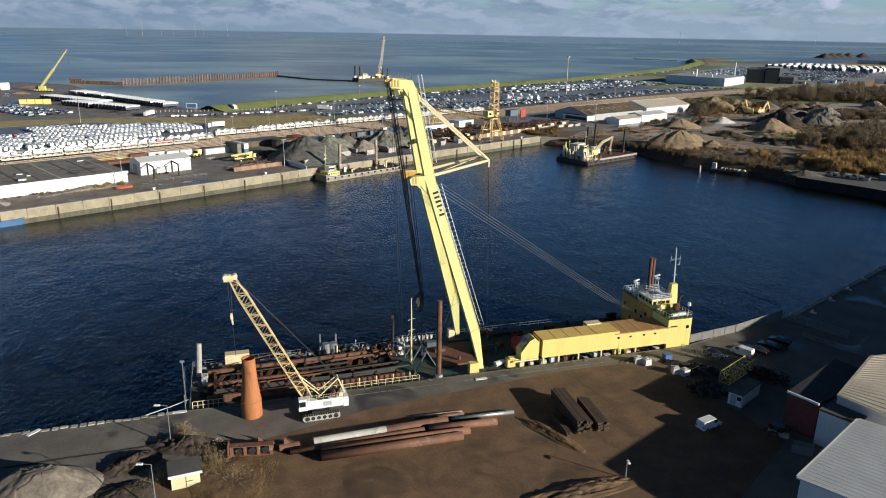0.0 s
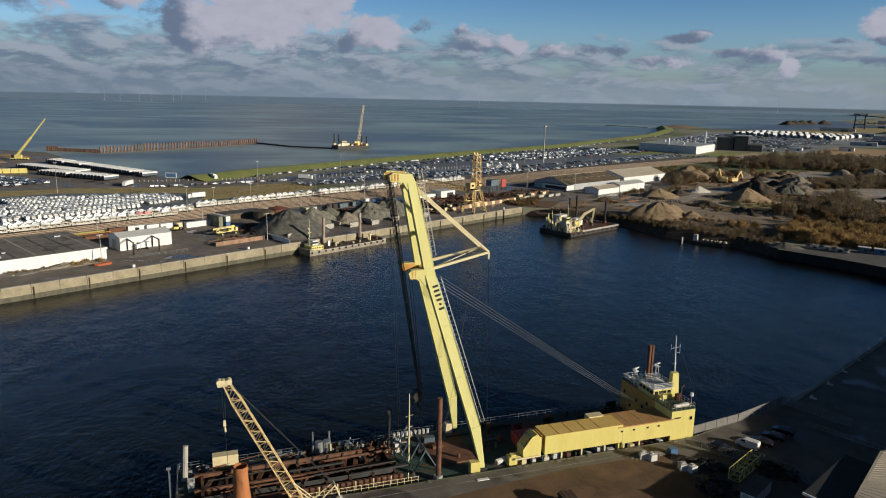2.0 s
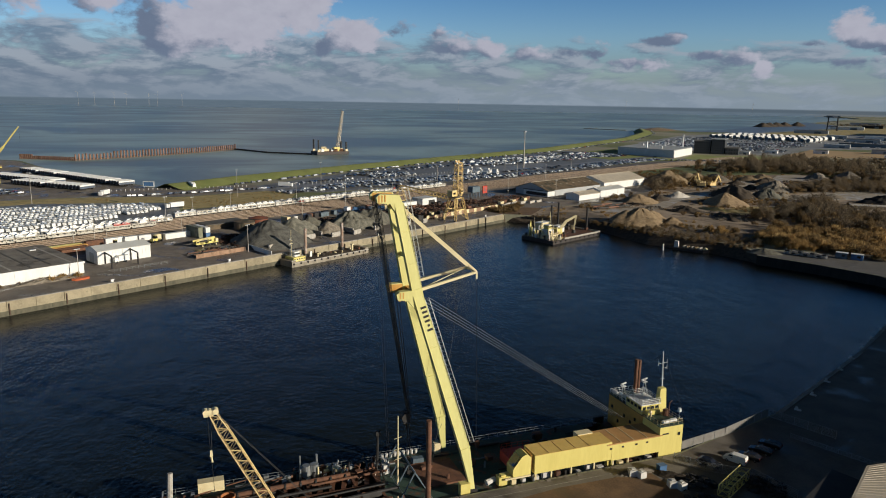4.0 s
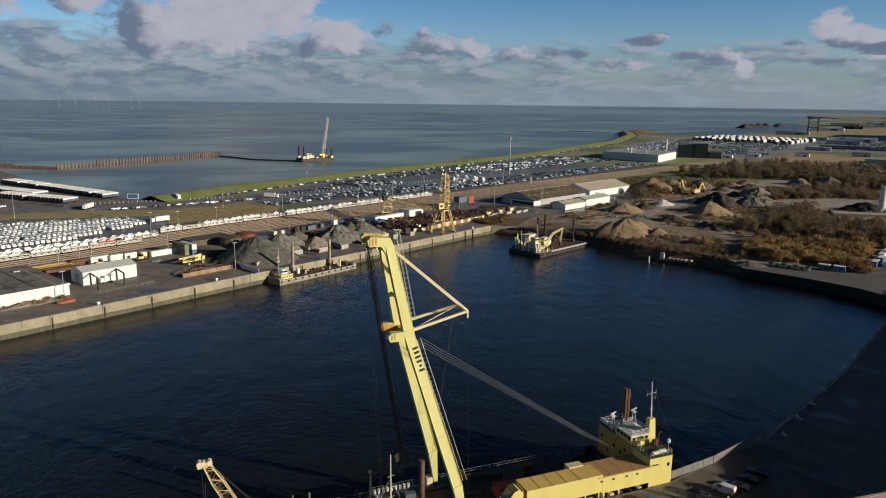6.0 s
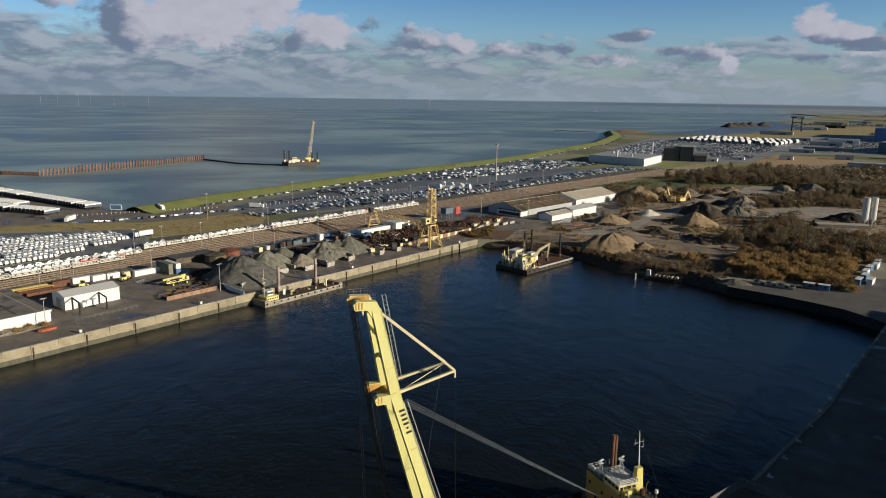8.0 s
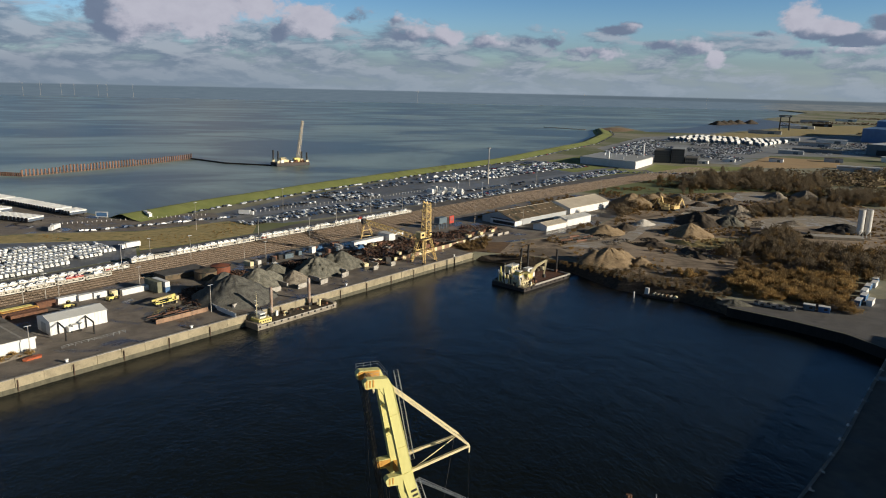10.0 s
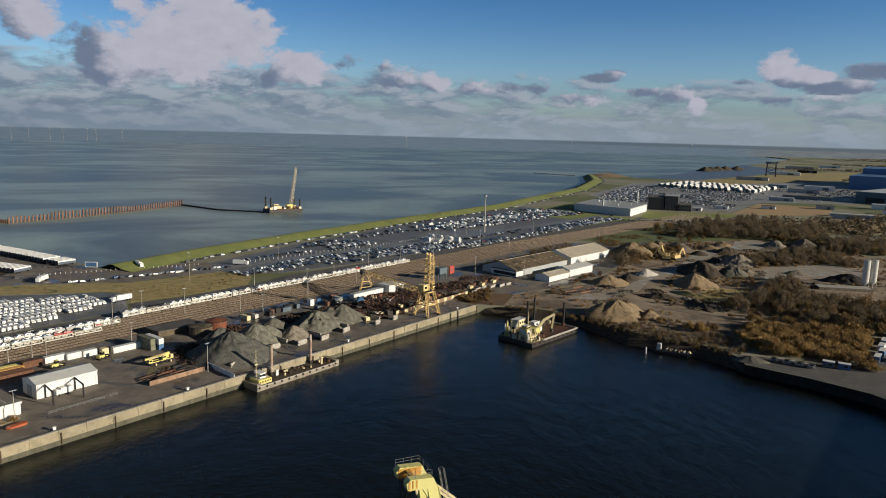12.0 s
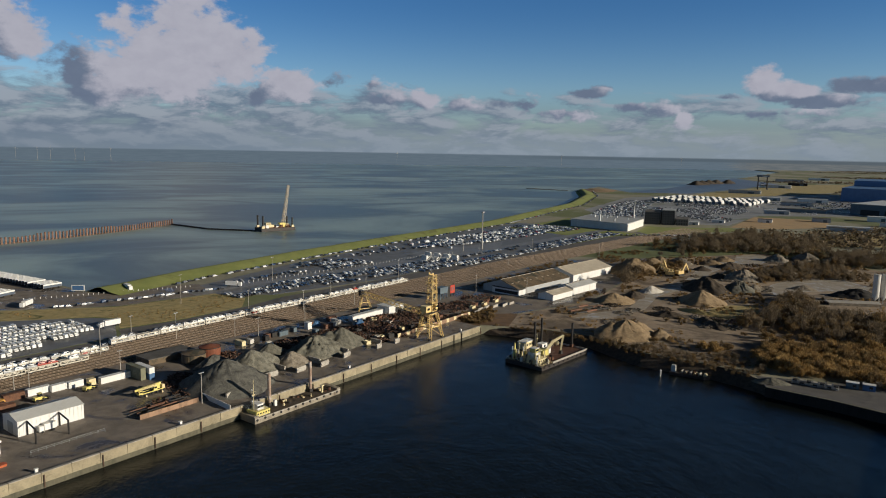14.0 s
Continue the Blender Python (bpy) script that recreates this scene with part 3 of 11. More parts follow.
# ---- ground, quays and water ----
NEAR_EDGE = [(-700, -57.5), (-55.4, 103.7), (69.0, 135.0), (102.3, 152.3), (149.3, 188.1), (229.5, 257.5)]
DARK_EDGE = [(229.5, 257.5), (225.5, 278.0), (211.5, 299.5), (194.5, 319.5)]
SHORE = [(194.5, 319.5), (189, 332), (183.0, 342.0), (170.0, 354.0), (157.0, 368.0), (150.0, 390.0), (146.0, 404.0), (128, 420), (112.0, 432.0), (96.0, 443.0)]
BANK = [(199, 323), (197, 339), (190, 352), (178, 363), (166, 377), (160, 394), (155, 410), (134, 428), (116, 439), (96, 447)]
COAST = [(-700, 805), (-413, 832), (-352, 806), (-277, 703), (-176, 602), (-154.0, 579.0), (-108.2, 642.4), (-21.3, 742.7), (107.6, 877.7), (249.5, 1020.7), (513.8, 1364.6), (663, 1634), (745, 1860), (895, 2050),
         (850, 1760), (1100, 1990), (1500, 2430), (2136, 3069), (3000, 4000), (3300, 4800)]
FAR_EDGE = [far(u, 0) for u in (257, 0, -700)]
outline = [(-700, -1500), (4800, -1500), (4800, 4800)] + COAST[::-1] + FAR_EDGE[::-1] + BANK[::-1][1:] + DARK_EDGE[::-1] + NEAR_EDGE[::-1][1:]
from mathutils.geometry import tessellate_polygon


def solid(poly, z0, z1):
    """A body over any outline, concave too."""
    m = Mesh()
    n = len(poly)
    tri = tessellate_polygon([[Vector((x, y, 0)) for x, y in poly]])
    area = sum(poly[i][0] * poly[(i + 1) % n][1] - poly[(i + 1) % n][0] * poly[i][1] for i in range(n))
    top = [(x, y, z1) for x, y in poly] + [(x, y, z0) for x, y in poly]
    fs = []
    for a, b, c in tri:
        s = (poly[b][0] - poly[a][0]) * (poly[c][1] - poly[a][1]) - (poly[c][0] - poly[a][0]) * (poly[b][1] - poly[a][1])
        fs.append((a, b, c) if s > 0 else (a, c, b))
    for i in range(n):
        j = (i + 1) % n
        fs.append((i, i + n, j + n, j) if area > 0 else (j, j + n, i + n, i))
    return m.add(top, fs)


def overlay(name, poly, z, material, label, category="ground", kind="structure"):
    return structure(name, solid(poly, z - 0.3, z), material, label, category)


structure("ground", solid(outline, -9, 0.0), M_LAND, "flat brown and green coastal land round the harbour", "ground")
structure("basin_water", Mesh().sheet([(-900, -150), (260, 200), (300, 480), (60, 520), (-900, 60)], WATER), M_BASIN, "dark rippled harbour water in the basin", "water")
structure("sea", Mesh().sheet([(-4900, -4900), (4900, -4900), (4900, 4900), (-4900, 4900)], WATER - 0.06), M_SEA, "grey-blue open sea with sun glint painted in as pale patches", "water")


def strip(pts_a, pts_b, za, zb, sub=1):
    m = Mesh()
    n = len(pts_a)
    m.add([(*p, za) for p in pts_a] + [(*p, zb) for p in pts_b], [(i, i + 1, n + i + 1, n + i) for i in range(n - 1)])
    return m


structure("shore_bank", strip(SHORE, BANK, WATER - 1.2, 0.05), M_SPOIL, "dark muddy bank sloping into the basin", "ground")
# near side: dirt yard with worn asphalt along the quay
yard = [near(-300, 0.4), near(128.0, 0.4), (102.3, 151.6), (149.3, 187.4), (229.0, 256.8), (320, 250), (320, -120), near(-300, 230)]
overlay("yard", yard, 0.03, M_ASPH, "worn wet-stained asphalt of the near yard")
overlay("dirt_yard", [near(24, 17), near(60, 7.5), near(98, 3.5), near(118, 4.0), near(122, 36), near(92, 54), near(42, 60), near(30, 46)], 0.045, M_YARD, "brown compacted dirt with tyre tracks")
# far side
overlay("far_apron", [far(-600, 0.6), far(257, 0.6), far(262, 60), far(180, 88), far(-600, 88)], 0.03, M_APRON, "stained concrete apron along the far quay")
overlay("railway_bed", [far(-600, 88), far(480, 88), far(900, 60), far(900, 92), far(480, 124), far(-600, 124)], 0.05, M_BALLAST, "brown ballast of the railway yard", "railway")
overlay("rough_grass_strip", [far(-300, 262), far(60, 236), far(85, 217), far(124, 188), far(131, 175), far(120, 151), far(152, 145), far(198, 145), far(216, 165), far(212, 192), far(147, 203), far(95, 244), far(30, 268), far(-300, 300)], 0.05, M_ROUGH, "rough autumn grass between the van lot and the road")
overlay("van_lot", [far(-300, 136), far(110, 136), far(129, 174), far(122, 187), far(83, 216), far(58, 234), far(-300, 258)], 0.06, M_LOT, "asphalt storage lot for new vans", "parking lot")
overlay("car_lot", [far(212, 190), far(236, 160), far(330, 144), far(480, 140), far(770, 134), far(815, 200), far(795, 296), far(560, 286), far(330, 252), far(222, 226)], 0.06, M_LOT, "dark wet asphalt of the new car lot", "parking lot")
overlay("terminal_lot", [(-700, 790), (-413, 828), (-354, 802), (-279, 699), (-178, 598), (-150, 572), far(225, 232), far(222, 196), far(214, 194), far(149, 205), far(97, 246), far(32, 270), far(-300, 302)], 0.04, M_APRON, "grey asphalt of the trailer terminal", "parking lot")
overlay("service_road", [far(-300, 125), far(160, 125), far(480, 125), far(900, 96), far(900, 118), far(480, 139), far(330, 143), far(236, 150), far(198, 143), far(152, 143), far(118, 149), far(112, 134), far(-300, 134)], 0.055, M_ROAD, "grey service road beside the tracks", "road")
overlay("sandy_yard", [(112, 440), (134, 430), (156, 412), (162, 395), (168, 378), (182, 364), (196, 350), (260, 350), (390, 420), (520, 560), (470, 700), (330, 680), (268, 590), (190, 500), (128, 470)], 0.04, M_SANDYARD,
        "sandy ground of the recycling yard with tracks and puddles")
overlay("corner_ground", [far(256.4, 0.6), far(262, 60), (128, 471), (113, 440), (97, 447)], 0.032, M_YARD, "dark brown ground at the corner of the basin")
overlay("pale_track", [(159, 455), (179, 450), (216, 471), (247, 511), (296, 540), (341, 593), (393, 640), (416, 657), (391, 656), (353, 628), (305, 571), (258, 534), (229, 504), (205, 475), (176, 466)], 0.055, M_TRACK, "pale wheel-worn gravel track through the recycling yard", "track")
overlay("pale_yard_floor", [(338, 524), (338, 505), (374, 511), (391, 511), (414, 501), (436, 520), (440, 562), (415, 565), (377, 550)], 0.058, M_TRACK, "pale wet gravel floor before the batching plant")
overlay("pale_clearing", [(406, 623), (460, 667), (461, 695), (431, 688), (400, 647)], 0.058, M_TRACK, "pale gravel clearing among the heaps")
overlay("yard_grass", [(263, 469), (281, 475), (301, 472), (279, 441), (249, 438), (248, 451)], 0.06, M_ROUGH, "patch of dry yellow grass in the recycling yard")
overlay("open_dirt", [(215, 420), (225, 412), (234, 404), (243, 388), (228, 374), (218, 381), (205, 394), (205, 406)], 0.06, M_SANDYARD, "open brown dirt by the bank")
overlay("hall_yard", [far(262, 40), (128, 472), (190, 502), (268, 592), (330, 682), far(520, 87), far(182, 87), far(258, 62)], 0.035, M_APRON, "worn tarmac round the storage halls")
overlay("lot_road", [far(200, 197), far(245, 197.5), far(299, 192.5), far(376, 185), far(423, 179), far(470, 172), far(600, 166), far(800, 160), far(800, 170), far(600, 178), far(480, 186), far(440, 194), far(370, 196), far(310, 203.7), far(252, 208.5), far(200, 210)], 0.068, M_WETROAD, "wet light-grey road through the car lots", "road")
overlay("mast_square", [far(452, 193), far(480, 187), far(560, 178), far(600, 200), far(540, 206), far(490, 224), far(455, 215)], 0.07, M_WETROAD, "pale concrete square round the tall mast", "parking lot")
overlay("lawn", [(272, 958), (410, 1085), (366, 972), (429, 862), (330, 850), (303, 901)], 0.065, M_GRASS, "green lawn before the long hall", "lawn")
overlay("verge", [(430, 860), (480, 880), (600, 900), (590, 940), (500, 950), (480, 970), (432, 905)], 0.062, M_GRASS, "green verge behind the trees", "lawn")
overlay("far_pasture", [(860, 1560), (1010, 1700), (1300, 1920), (1700, 2250), (2100, 2300), (1700, 1900), (1300, 1700), (1000, 1560)], 0.062, M_ROUGH, "pale green-brown pasture towards the horizon", "field")
overlay("stubble_field", [(595, 943), (647, 919), (745, 930), (830, 1030), (739, 1092)], 0.06, M_FIELD, "pale brown stubble field", "field")
overlay("meadow", [(570, 742), (657, 735), (760, 812), (740, 850), (620, 822)], 0.06, M_ROUGH, "green meadow beyond the trees", "field")
overlay("industrial_lot", [(600, 960), (760, 1110), (1010, 1090), (1300, 1200), (1500, 1700), (1000, 1700), (740, 1560), (500, 1240), (480, 1080)], 0.05, M_PALELOT, "grey industrial lots beyond the yard", "parking lot")
overlay("tidal_flat", [(850, 1765), (1100, 2000), (1500, 2440), (1900, 2860), (1700, 2300), (1300, 1950), (1000, 1720)], 0.06, M_MUD, "shiny grey tidal mud", "ground")


def dyke():
    """A grass dyke along the shore with a flat crest."""
    line = COAST[5:13]
    m = Mesh()
    vs, n = [], 0
    for i in range(len(line) - 1):
        steps = 10
        for k in range(steps + (i == len(line) - 2)):
            p = Vector(line[i]).lerp(Vector(line[i + 1]), k / steps)
            d = (Vector(line[i + 1]) - Vector(line[i])).normalized()
            inland = Vector((d.y, -d.x))
            for off, z in ((-7, -5.6), (4, 0.9), (11, 3.4), (15, 3.6), (25, 1.2), (34, 0.05)):
                q = p + inland * off
                vs.append((q.x, q.y, z + 0.25 * noise.noise((q.x * 0.05, q.y * 0.05, 3.0)) * (z > 0)))
            n += 1
    fs = [(i * 6 + k, i * 6 + k + 1, i * 6 + k + 7, i * 6 + k + 6) for i in range(n - 1) for k in range(5)]
    m.add(vs, fs)
    return structure("sea_dyke", m, M_GRASS, "long green grass dyke along the shore", "dyke", True)


dyke()

# ---- floating crane at the near quay ----
# own axes: x along the quay, y away from it, z up
SHIP = pose(24.5, 122.2, 0, 0, 0, NEAR_TURN)


def rail(mesh, pts, z, h=1.1, step=1.6, r=0.035, bars=2):
    """Posts and bars of a guard rail along points at height z."""
    for (x0, y0), (x1, y1) in zip(pts[:-1], pts[1:]):
        d = math.hypot(x1 - x0, y1 - y0)
        n = max(1, round(d / step))
        for i in range(n + 1):
            x, y = x0 + (x1 - x0) * i / n, y0 + (y1 - y0) * i / n
            mesh.tube((x, y, z), (x, y, z + h), r, n=4)
        for b in range(1, bars + 1):
            mesh.tube((x0, y0, z + h * b / bars), (x1, y1, z + h * b / bars), r * 0.8, n=4)
    return mesh


def ladder(mesh, p, q, w, out, step=0.9, r=0.05):
    """A caged ladder from p to q."""
    p, q, o = Vector(p), Vector(q), Vector(out)
    side = (q - p).normalized().cross(o).normalized() * (w / 2)
    for s in (side, -side, side + o * 0.8, -side + o * 0.8):
        mesh.tube(p + s, q + s, r, n=4, caps=False)
    n = int((q - p).length / step)
    for i in range(n + 1):
        c = p.lerp(q, i / n)
        mesh.tube(c + side, c - side, r * 0.8, n=4, caps=False)
        mesh.tube(c + side, c + side + o * 0.8, r * 0.7, n=3, caps=False)
        mesh.tube(c - side, c - side + o * 0.8, r * 0.7, n=3, caps=False)
        mesh.tube(c + side + o * 0.8, c - side + o * 0.8, r * 0.7, n=3, caps=False)
    return mesh


def crane_ship():
    ship = thing("floating_crane", "yellow two-legged floating crane on a dark pontoon moored at the quay", "floating crane", SHIP)
    # pontoon with raked ends
    m = Mesh()
    prof = [(-12.5, -0.9), (-12.5, -2.2), (-9.5, -7), (47, -7), (51.0, -2.4), (51.0, -0.9)]
    n = len(prof)
    m.add([(x, 1.6, z) for x, z in prof] + [(x, 21.6, z) for x, z in prof], [tuple(range(n)), tuple(range(2 * n - 1, n - 1, -1))] + [(i, n + i, n + (i + 1) % n, (i + 1) % n) for i in range(n)])
    hull = m.part("hull", M_HULL, ship)
    for x in range(-11, 50, 6):
        Mesh().box(x, 1.5, -3.4, 0.5, 0.35, 2.4).part("fender", M_TYRE, hull)
    Mesh().box(19.2, 11.6, -0.9, 62.6, 19.4, 0.22).part("deck", M_DECK, ship, "dark stained steel deck")
    m = Mesh()
    rail(m, [(-12, 21.3), (50, 21.3), (50.6, 2.0)], -0.68, 1.1, 2.2)
    rail(m, [(-12, 21.3), (-12.2, 2.0)], -0.68, 1.1, 2.2)
    m.part("guard_rail", M_STEEL, ship)

    def leg(y_foot, y_low, y_knee, y_top, foot_x):
        m = Mesh()
        up = (0, 1, 0)
        a, b, c, d = (foot_x, y_foot, 0.2), (foot_x - 1.3, y_low, 8.0), (-8.7, y_knee, 36.8), (-11.9, y_top, 53.2)
        m.beam(a, b, 0.8, 0.8, 1.9, 1.2, up).beam(b, c, 1.9, 1.2, 1.9, 1.25, up).beam(c, d, 1.85, 1.25, 1.6, 1.15, up)
        body = m.part("leg", M_LEGYEL, ship)
        # flange plates along the edges and bolted bands across the face
        for s in (-0.95, 0.95):
            Mesh().beam((b[0] + s, b[1], b[2]), (c[0] + s, c[1], c[2]), 0.07, 1.42, up=up).part("flange", M_LEGYEL, body)
            Mesh().beam((c[0] + s, c[1], c[2]), (d[0] + s * 0.86, d[1], d[2]), 0.07, 1.36, up=up).part("flange", M_LEGYEL, body)
        for p, q, k in ((b, c, 0.0), (b, c, 0.34), (b, c, 0.67), (c, d, 0.35), (c, d, 0.7)):
            v = Vector(p).lerp(Vector(q), k)
            w = Vector(p).lerp(Vector(q), k + 0.006)
            Mesh().beam(v, w, 1.86, 1.46, up=up).part("band", M_LEGYEL, body)
        return body

    near_leg = leg(2.7, 3.9, 8.0, 9.3, 0.6)
    far_leg = leg(19.5, 18.3, 13.8, 13.2, 1.2)
    for y, lg, s in ((9.3, near_leg, -1), (13.2, far_leg, 1)):
        # hooked head: a cranked box with rope slots at its tip
        m = Mesh()
        prof = [(-10.9, 52.6), (-11.9, 54.75), (-15.4, 55.0), (-16.0, 54.5), (-15.8, 53.5), (-13.5, 53.25), (-12.5, 51.6)]
        k = len(prof)
        m.add([(x, y - 0.62, z) for x, z in prof] + [(x, y + 0.62, z) for x, z in prof], [tuple(range(k)), tuple(range(2 * k - 1, k - 1, -1))] + [(i, k + i, k + (i + 1) % k, (i + 1) % k) for i in range(k)])
        m.part("head_arm", M_LEGYEL, lg)
        for x in (-14.45, -15.0, -15.55):
            Mesh().box(x, y - 0.64, 53.62, 0.24, 0.08, 1.2).part("rope_slot", M_ORANGE, lg, "ochre rope slot")
        # inner face: ochre paint, with the shade between the arms coloured in
        Mesh().box(-13.9, y - s * 0.66, 53.45, 3.6, 0.06, 1.3).part("inner_plate", M_ORANGE, lg, "ochre inner plate of the head with its shade in the colour")
        m = Mesh()
        for x in (-14.5, -15.3):
            m.tube((x, y - 0.5, 53.75), (x, y + 0.5, 53.75), 0.5, n=14)
        m.part("sheave", M_ORANGE, lg, "ochre rope sheaves")
        yk = 8.0 if s < 0 else 13.8
        m = Mesh()
        prof = [(-8.3, 38.3), (-9.6, 37.95), (-12.2, 37.85), (-12.75, 37.4), (-12.5, 36.4), (-10.7, 36.2), (-9.2, 34.3), (-7.6, 34.6)]
        k = len(prof)
        m.add([(x, yk - 0.64, z) for x, z in prof] + [(x, yk + 0.64, z) for x, z in prof], [tuple(range(k)), tuple(range(2 * k - 1, k - 1, -1))] + [(i, k + i, k + (i + 1) % k, (i + 1) % k) for i in range(k)])
        m.part("spreader_arm", M_LEGYEL, lg)
        for x in (-11.5, -12.05):
            Mesh().box(x, yk - 0.66, 36.6, 0.2, 0.08, 1.15).part("rope_slot", M_ORANGE, lg, "ochre rope slot")
        # same inner face on the spreader, ochre and shade in one colour
        Mesh().box(-11.2, yk - s * 0.67, 36.5, 2.6, 0.06, 1.25).part("inner_plate", M_ORANGE, lg, "ochre inner plate of the spreader with its shade in the colour")
        m = Mesh()
        for x in (-11.5, -12.1):
            m.tube((x, yk - 0.5, 36.6), (x, yk + 0.5, 36.6), 0.45, n=14)
        m.part("sheave", M_ORANGE, lg, "ochre rope sheaves")
    # cross members between the legs
    for z, t in ((52.4, 0.95), (43.6, 0.41)):
        yn, yf, x = 8.0 + 1.3 * t, 13.8 - 0.6 * t, -8.7 - 3.2 * t
        Mesh().beam((x, yn, z), (x, yf, z), 0.7, 0.7).part("cross_beam", M_LEGYEL, ship)
    Mesh().beam((-8.6, 8, 36.6), (-8.6, 13.8, 36.6), 1.6, 1.6).part("cross_beam", M_ORANGE, ship, "ochre cross member at the knee")
    Mesh().beam((-14.4, 9.3, 54.4), (-14.4, 13.2, 54.4), 0.5, 0.5).part("cross_beam", M_ORANGE, ship, "ochre cross member at the head")
    m = Mesh()
    rail(m, [(-15.8, 9.0), (-12.0, 9.0), (-12.0, 13.6), (-15.8, 13.6)], 55.0, 0.9, 1.4, 0.03)
    m.part("head_rail", M_STEEL, ship)
    Mesh().box(-14.2, 9.3, 52.75, 0.35, 0.3, 0.5).tube((-14.2, 9.3, 52.8), (-14.2, 9.3, 52.3), 0.22, 0.1, n=8).part("small_hook", M_CREAM, ship, "pale small hook block")
    # backward jib
    for yb, ye in ((8.2, 8.4), (13.4, 12.6)):
        Mesh().beam((-7.8, yb, 37.9), (2.7, ye, 40.2), 0.52, 0.52, 0.42, 0.42).part("jib_strut", M_CREAM, ship)
        Mesh().beam((-11.0, 9.4 if yb < 10 else 13.1, 52.4), (2.7, ye, 40.4), 0.36, 0.36).part("jib_tie", M_CREAM, ship)
    m = Mesh().beam((2.7, 8.2, 40.2), (2.7, 12.8, 40.2), 0.4, 0.4).tube((2.4, 12.4, 40.2), (-7.6, 8.2, 38.1), 0.09, n=5)
    m.box(2.85, 8.4, 38.9, 0.25, 0.25, 1.2)
    m.part("jib_end", M_CREAM, ship)
    # painted mark down the near leg, as plain bars
    # upright strokes that stand for the painted mark, along the leg's own line
    for i, w in enumerate((1.0, 0.95, 1.0, 0.95, 0.4, 1.0)):
        t = 0.93 - i * 0.028
        x, y, z = -0.7 - 8.0 * t, 3.9 + 4.1 * t, 8 + 28.8 * t
        Mesh().beam((x - 0.5 * w + 0.25, y - 0.66, z - 0.14 * w), (x + 0.5 * w + 0.25, y - 0.66, z + 0.14 * w), 0.05, 0.42).part("lettering_bar", M_DARKSTEEL, near_leg, "dark painted bar")
    m = Mesh()
    ladder(m, (0.5, 4.0, 9.0), (-7.3, 7.8, 36.0), 0.8, (0.85, -0.2, 0.25), 0.9, 0.035)
    m.part("ladder", M_STEEL, near_leg, "grey caged ladder")
    m = Mesh()
    ladder(m, (-8.1, 8.3, 40.0), (-10.8, 9.2, 55.6), 0.7, (0.8, -0.1, 0.2), 0.9, 0.03)
    m.part("ladder", M_STEEL, near_leg, "grey caged ladder")
    # ropes
    m = Mesh()
    for y in (9.4, 10.3, 11.8, 12.8):
        for k in (0, 0.45):
            m.tube((-15.7 + k, y, 53.9), (-9.4 + k * 0.4, 11.2 + (y - 11) * 0.3, 13.6), 0.07, n=3, caps=False)
    for y in (9.0, 13.4):
        for k in (0, 0.5):
            m.tube((-12.3 + k, y, 36.8), (-9.0 + k * 0.3, 11.2 + (y - 11) * 0.3, 12.4), 0.07, n=3, caps=False)
    for y in (10.6, 12.0):
        m.tube((-9.2, y, 11.2), (-8.4, y + 1.4, -0.6), 0.06, n=3, caps=False)
        m.tube((-15.2, y, 53.6), (-12.9, y, 1.0), 0.035, n=3, caps=False)
    m.tube((2.9, 8.4, 38.6), (4.0, 8.8, 0.2), 0.05, n=3, caps=False).tube((2.4, 13.4, 40.0), (-3.5, 13.4, 0.0), 0.03, n=3, caps=False)
    m.tube((-5.5, 3.2, 14.0), (-8.4, 2.4, 8.0), 0.03, n=3, caps=False)
    m.part("hoist_rope", M_ROPE, ship)
    m = Mesh()
    for i, y in enumerate((8.3, 9.2, 10.4, 11.4)):
        m.tube((-6.6 + 0.2 * i, y, 36.3 - 0.8 * i), (39.0, 10.6 + 1.5 * i, 5.0 - 0.45 * i), 0.045, n=3, caps=False)
    m.part("backstay_rope", M_STEEL, ship, "pale steel backstay ropes")
    m = Mesh()
    m.box(-9.6, 11.3, 11.2, 1.4, 1.2, 2.4, top=0.75).tube((-9.6, 11.3, 11.2), (-9.4, 11.3, 9.9), 0.25, n=6).tube((-9.8, 10.5, 12.4), (-9.8, 12.1, 12.4), 0.85, n=12)
    m.part("hook_block", M_DARKSTEEL, ship)
    # long machinery gallery on posts
    m = Mesh()
    m.box(21.8, 4.3, 1.2, 17.2, 4.6, 3.75)
    gal = m.part("machinery_gallery", M_YELLOW, ship)
    Mesh().box(36.15, 4.8, 0.9, 11.4, 5.6, 3.45).part("machinery_gallery", M_YELLOW, ship)
    Mesh().box(35.9, 5.0, 4.36, 13.2, 6.2, 0.22).part("gallery_roof", M_TANROOF, ship, "tan plated roof")
    Mesh().box(27.0, 7.4, 3.2, 3.4, 1.8, 2.0).part("roof_box", M_CREAM, ship)
    Mesh().box(21.8, 4.3, 4.95, 17.2, 4.6, 0.06).part("gallery_roof", M_GOLDROOF, gal, "golden painted roof plate")
    for x in (16.2, 19.0, 22.1, 25.2):
        Mesh().box(x, 4.3, 5.0, 0.1, 4.5, 0.05).part("roof_joint", M_TANROOF, gal)
    for x in (30.2, 33.0, 36.2, 38.8):
        Mesh().box(x, 1.96, 3.4, 0.5, 0.06, 0.35).part("vent_grille", M_DARKSTEEL, gal)
    for x in (32.6, 35.6, 38.8):
        Mesh().box(x, 5.0, 4.58, 0.12, 6.0, 0.05).part("roof_joint", M_CREAM, gal)
    for x in (13.6, 17.0, 21.4, 26.6, 31.0, 34.6):
        for y in (2.25, 6.4):
            Mesh().box(x, y, -0.7, 0.3, 0.3, 2.1).part("post", M_CREAM, gal)
